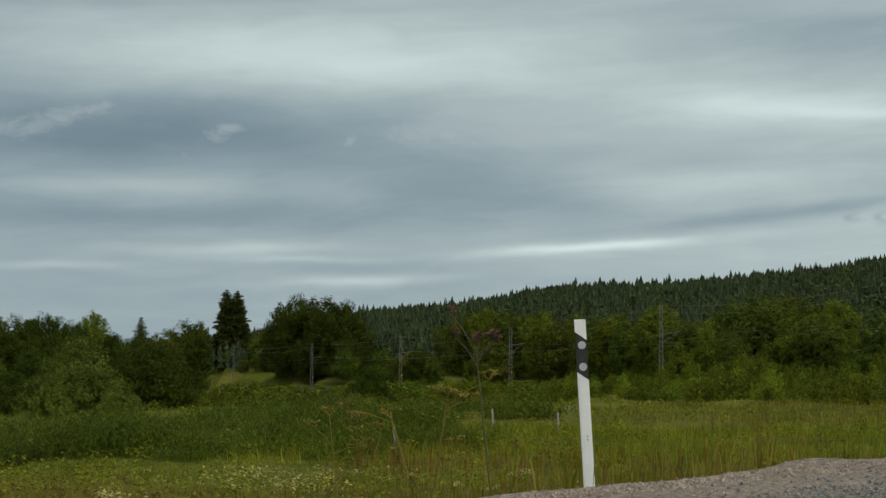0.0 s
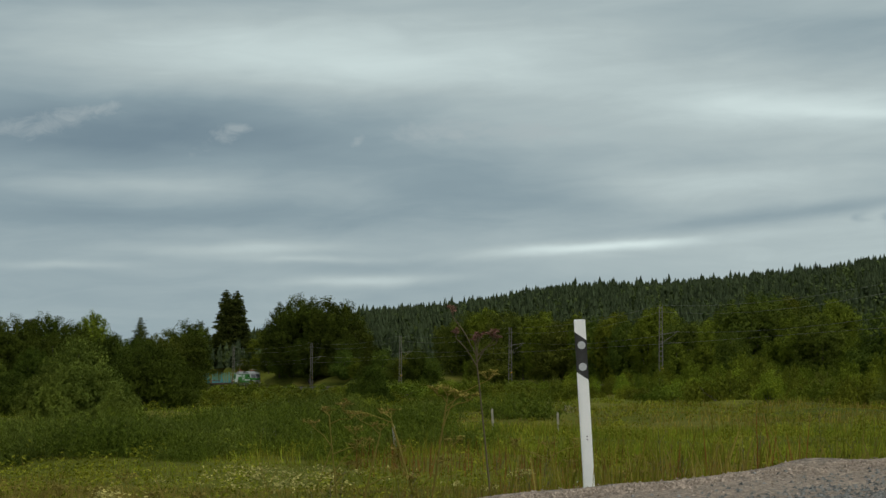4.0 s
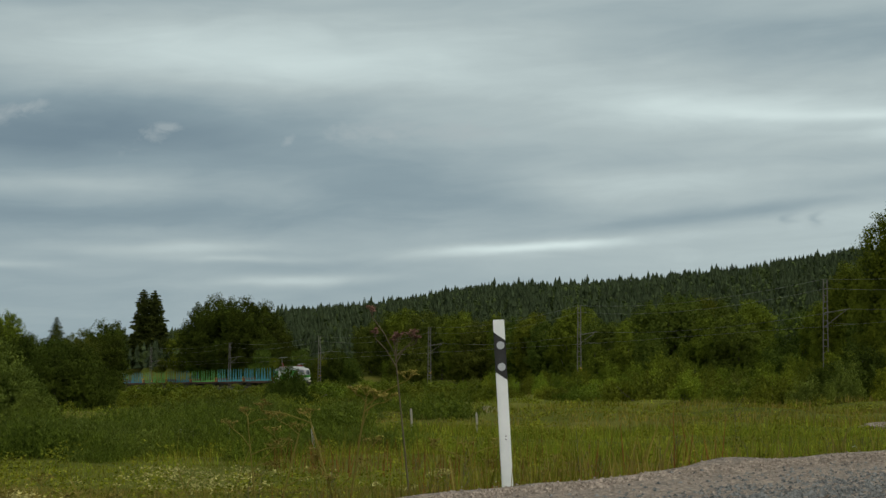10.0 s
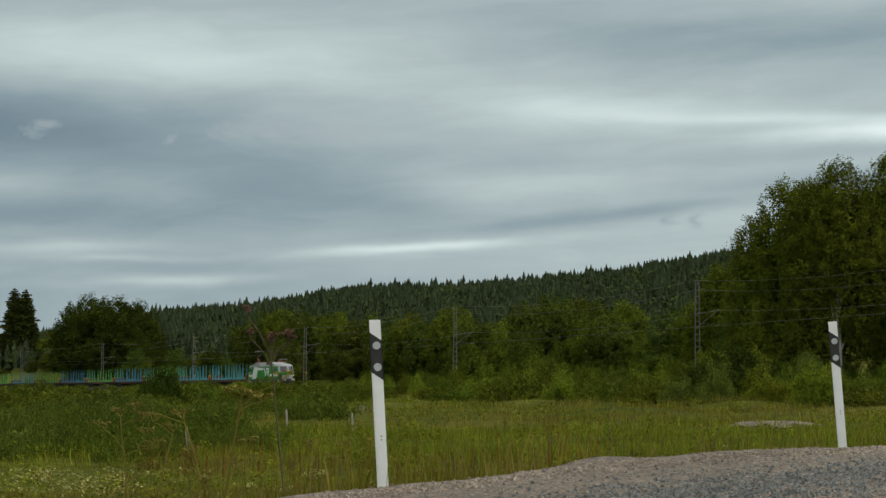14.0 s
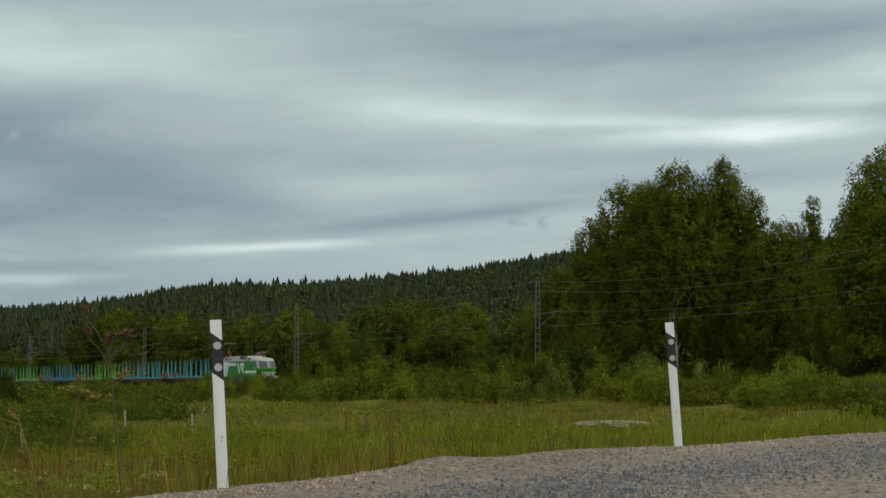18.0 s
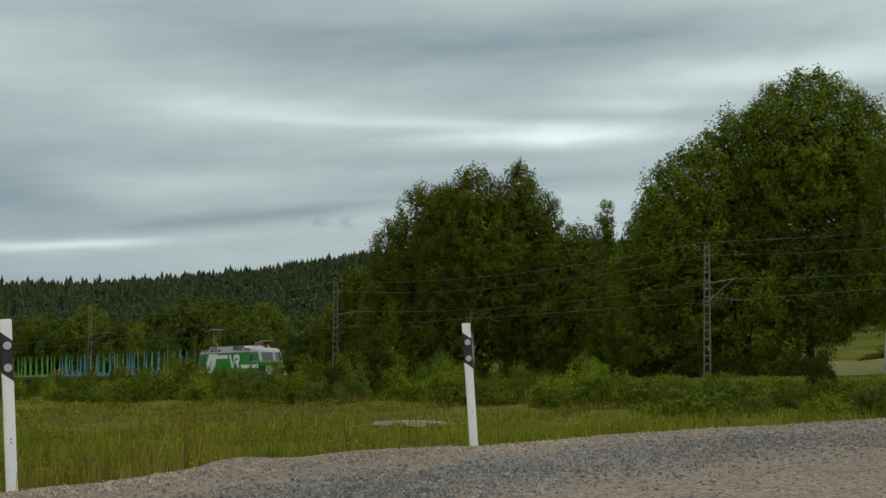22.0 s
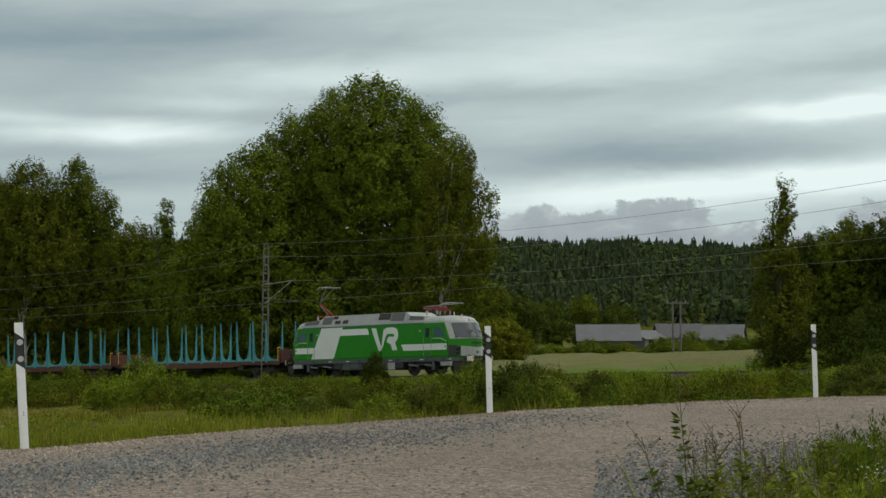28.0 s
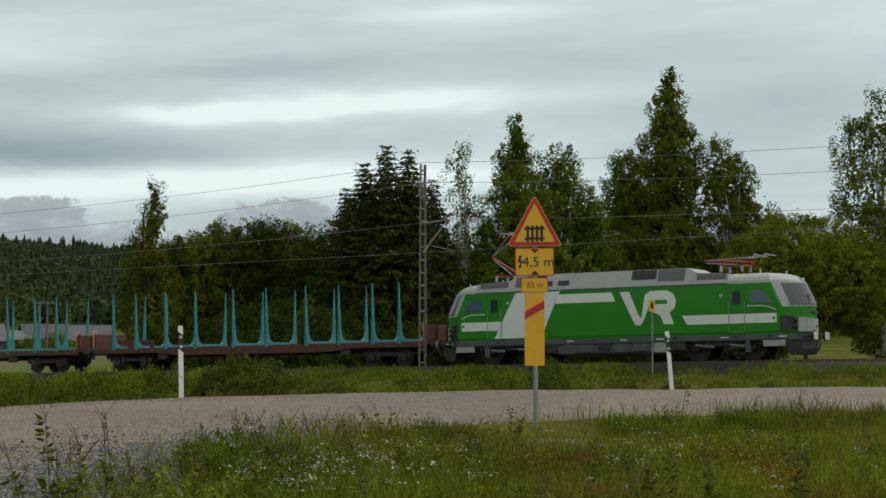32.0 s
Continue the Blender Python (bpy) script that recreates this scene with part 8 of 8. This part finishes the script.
def leafy_clumps():
    """Broad-leaved herbs that break up the grass."""
    rng = np.random.default_rng(64)
    q = []
    for n, az0, az1, d0, d1, size, h in ((420, -16, 34, 11.5, 24, 0.05, 0.28), (600, -16, 40, 22, 48, 0.07, 0.36), (420, -16, 30, 46, 90, 0.1, 0.5), (700, 42, 72, 9.5, 22, 0.04, 0.34)):
        az, d = scatter(n, az0, az1, d0, d1, rng)
        if az0 < 40:
            fe, _ = road_edge(FAR_EDGE, az)
            k = d > fe + 0.7
        else:
            ne, _ = road_edge(NEAR_EDGE, az)
            k = d < ne - 0.6
        az, d = az[k], d[k]
        x, y = d * np.sin(np.radians(az)), d * np.cos(np.radians(az))
        z = ground(x, y)
        per = 60
        r = rng.uniform(0.5, 1.3, (len(az), 1, 1))
        c = np.stack([x, y, z], 1)[:, None, :] + unit(rng.normal(size=(len(az), per, 3))) * r * np.array([h * 0.9, h * 0.9, h * 0.55]) * rng.uniform(0.4, 1, (len(az), per, 1)) + np.array([0, 0, h * 0.45])
        c = c.reshape(-1, 3)
        q.append(leaf_quads(c, np.tile([0, 0, 0.8], (len(c), 1)), size, rng, 0.4))
    grass_field("meadow_herbs", "clumps of leafy green herbs in the grass", np.concatenate(q), LEAF_BRIGHT)


leafy_clumps()


# --- small pale stakes and bare patches in the meadow ---
WOOD_PALE = simple("weathered_wood", (0.22, 0.2, 0.16), (0.36, 0.33, 0.27), 8, 0.9)
for _az, _d, _h in ((-5.98, 34, 0.34), (-5.6, 33, 0.36), (-4.35, 33, 0.4), (-3.4, 31, 0.3), (-1.6, 30, 0.45), (1.7, 40, 0.5), (3.9, 40, 0.5)):
    _x, _y, _z = stand(_az, _d)
    _s = thing("wooden_stake", "short pale wooden stake in the grass", "stake", pose(_x, _y, _z, 3, -4, 0), "stakes in the meadow")
    part("shaft", (bmbox(-0.025, 0.025, -0.02, 0.02, -0.1, _h, bevel=0.005), WOOD_PALE), _s)
    part("point", (bmrod((0, 0, _h - 0.01), (0, 0, _h + 0.05), 0.028, 0.012, 4), WOOD_PALE), _s)


def bare_patch(az, d, w, depth, label, h=0.12):
    bm = bmesh.new()
    bmesh.ops.create_icosphere(bm, subdivisions=3, radius=1.0)
    for v in bm.verts:
        k = 1 + 0.25 * noise.noise(v.co * 2.3 + Vector((az, d, 0)))
        v.co = Vector((v.co.x * w * k, v.co.y * depth * k, v.co.z * h * k))
    x, y, z = stand(az, d)
    me = bpy.data.meshes.new("gravel_mound")
    bm.to_mesh(me)
    bm.free()
    me.materials.append(GRAVEL)
    ob = new("gravel_mound", me)
    ob.matrix_basis = pose(x, y, z + 0.03, 0, 0, -az)
    tagged(ob, label, "gravel mound", "gravel mounds in the meadow")


bare_patch(18.0, 45, 1.2, 0.7, "thin strip of pale gravel in the meadow grass", 0.15)
bare_patch(4.3, 76, 0.75, 1.2, "low brown gravel mound in the meadow grass", 0.45)
bare_patch(58.75, 21.0, 0.75, 0.9, "bare gravel slope under the crossing sign", 0.1)


# --- a bird that crosses the sky ---
def bird():
    dark = simple("dark_feather", (0.02, 0.02, 0.022), (0.05, 0.05, 0.052), 30, 0.7)
    ob = thing("bird", "small dark bird in fast flight", "bird")
    bm = bmesh.new()
    bmesh.ops.create_uvsphere(bm, u_segments=10, v_segments=7, radius=1.0, matrix=Matrix.Diagonal((0.028, 0.09, 0.026, 1)))
    part("body", (bm, dark), ob)
    bm = bmesh.new()
    bmesh.ops.create_uvsphere(bm, u_segments=8, v_segments=6, radius=0.022, matrix=Matrix.Translation((0, 0.09, 0.01)))
    part("head", (bm, dark), ob)
    part("tail", (plate([(-0.012, -0.07, 0), (0.012, -0.07, 0), (0.026, -0.16, 0), (0, -0.14, 0), (-0.026, -0.16, 0)], 0.004, (0, 0, 1)), dark), ob)
    wings = []
    for s in (-1, 1):
        pts = [(0, 0.045, 0), (s * 0.07, 0.06, 0), (s * 0.16, 0.0, 0), (s * 0.07, -0.02, 0), (0, -0.035, 0)]
        wings.append(part("wing", (plate(pts if s > 0 else list(reversed(pts)), 0.006, (0, 0, 1)), dark), ob, m=Matrix.Translation((s * 0.018, 0, 0.012))))
    return ob, wings


BIRD, WINGS = bird()


# ---- what moves ----
# how far the front of the train has come along the line, by time
RUN = [(0, -457), (1, -440), (2, -423), (3, -405.5), (4, -387.5), (5, -369.6), (6, -351.9), (7.5, -326), (9, -300.4), (11, -268.2), (13, -236.2), (15, -205), (17, -173.8), (19, -142.5), (20, -126.6), (21, -110.4), (22, -93.9), (23, -77.3), (24, -60.6),
       (25.5, -36.2), (27, -12.3), (28, 3.5), (29, 19.1), (30, 34.55), (31, 49.8), (32, 65.1)]


def on_track(s, length):
    """The pose of a vehicle whose front end is s metres along the line."""
    a, b = track(s - 0.2 * length), track(s - 0.8 * length)
    mx, my, mz = (a[0] + b[0]) / 2, (a[1] + b[1]) / 2, (a[2] + b[2]) / 2
    th = math.degrees(math.atan2(a[0] - b[0], a[1] - b[1]))
    up = math.degrees(math.atan2(a[2] - b[2], math.hypot(a[0] - b[0], a[1] - b[1])))
    return pose(mx, my, mz, 0, 0, -th) @ pose(0, 0, 0, up, 0, 0)


def motions():
    walk(LOCO, [(t, on_track(s, 18.98)) for t, s in RUN])
    for k, w in enumerate(WAGONS):
        walk(w, [(t, on_track(s - 18.98 - k * WAGON, WAGON)) for t, s in RUN])
    # the bird crosses from right to left between 10.5 and 13.5 s
    flight = [(0, 113.0, 58.0, 14.0), (10.5, 18.6, 54.5, 8.6), (11, 13.1, 53.7, 7.95), (11.5, 7.95, 53.4, 7.05), (12, 3.15, 53.8, 6.5), (12.5, -1.57, 53.9, 6.3), (13, -6.15, 53.7, 6.13), (13.5, -10.8, 53.5, 6.1), (32, -185.0, 50.0, 9.0)]
    walk(BIRD, [(t, pose(x, y, EYE + z, 0, 0, 92)) for t, x, y, z in flight])
    beats = [(0, 10)] + [(10.4 + 0.1 * k, (28, 5, -22, 3)[k % 4]) for k in range(33)] + [(32, 10)]
    for s, w in zip((-1, 1), WINGS):
        walk(w, [(t, pose(s * 0.018, 0, 0.012, 0, -s * a, 0)) for t, a in beats])
    walk(BACKDROP, [(0, pose(0, 0, EYE)), (16, pose(0, 0, EYE, 0, 0, -1.0)), (32, pose(0, 0, EYE, 0, 0, -1.8))])


motions()
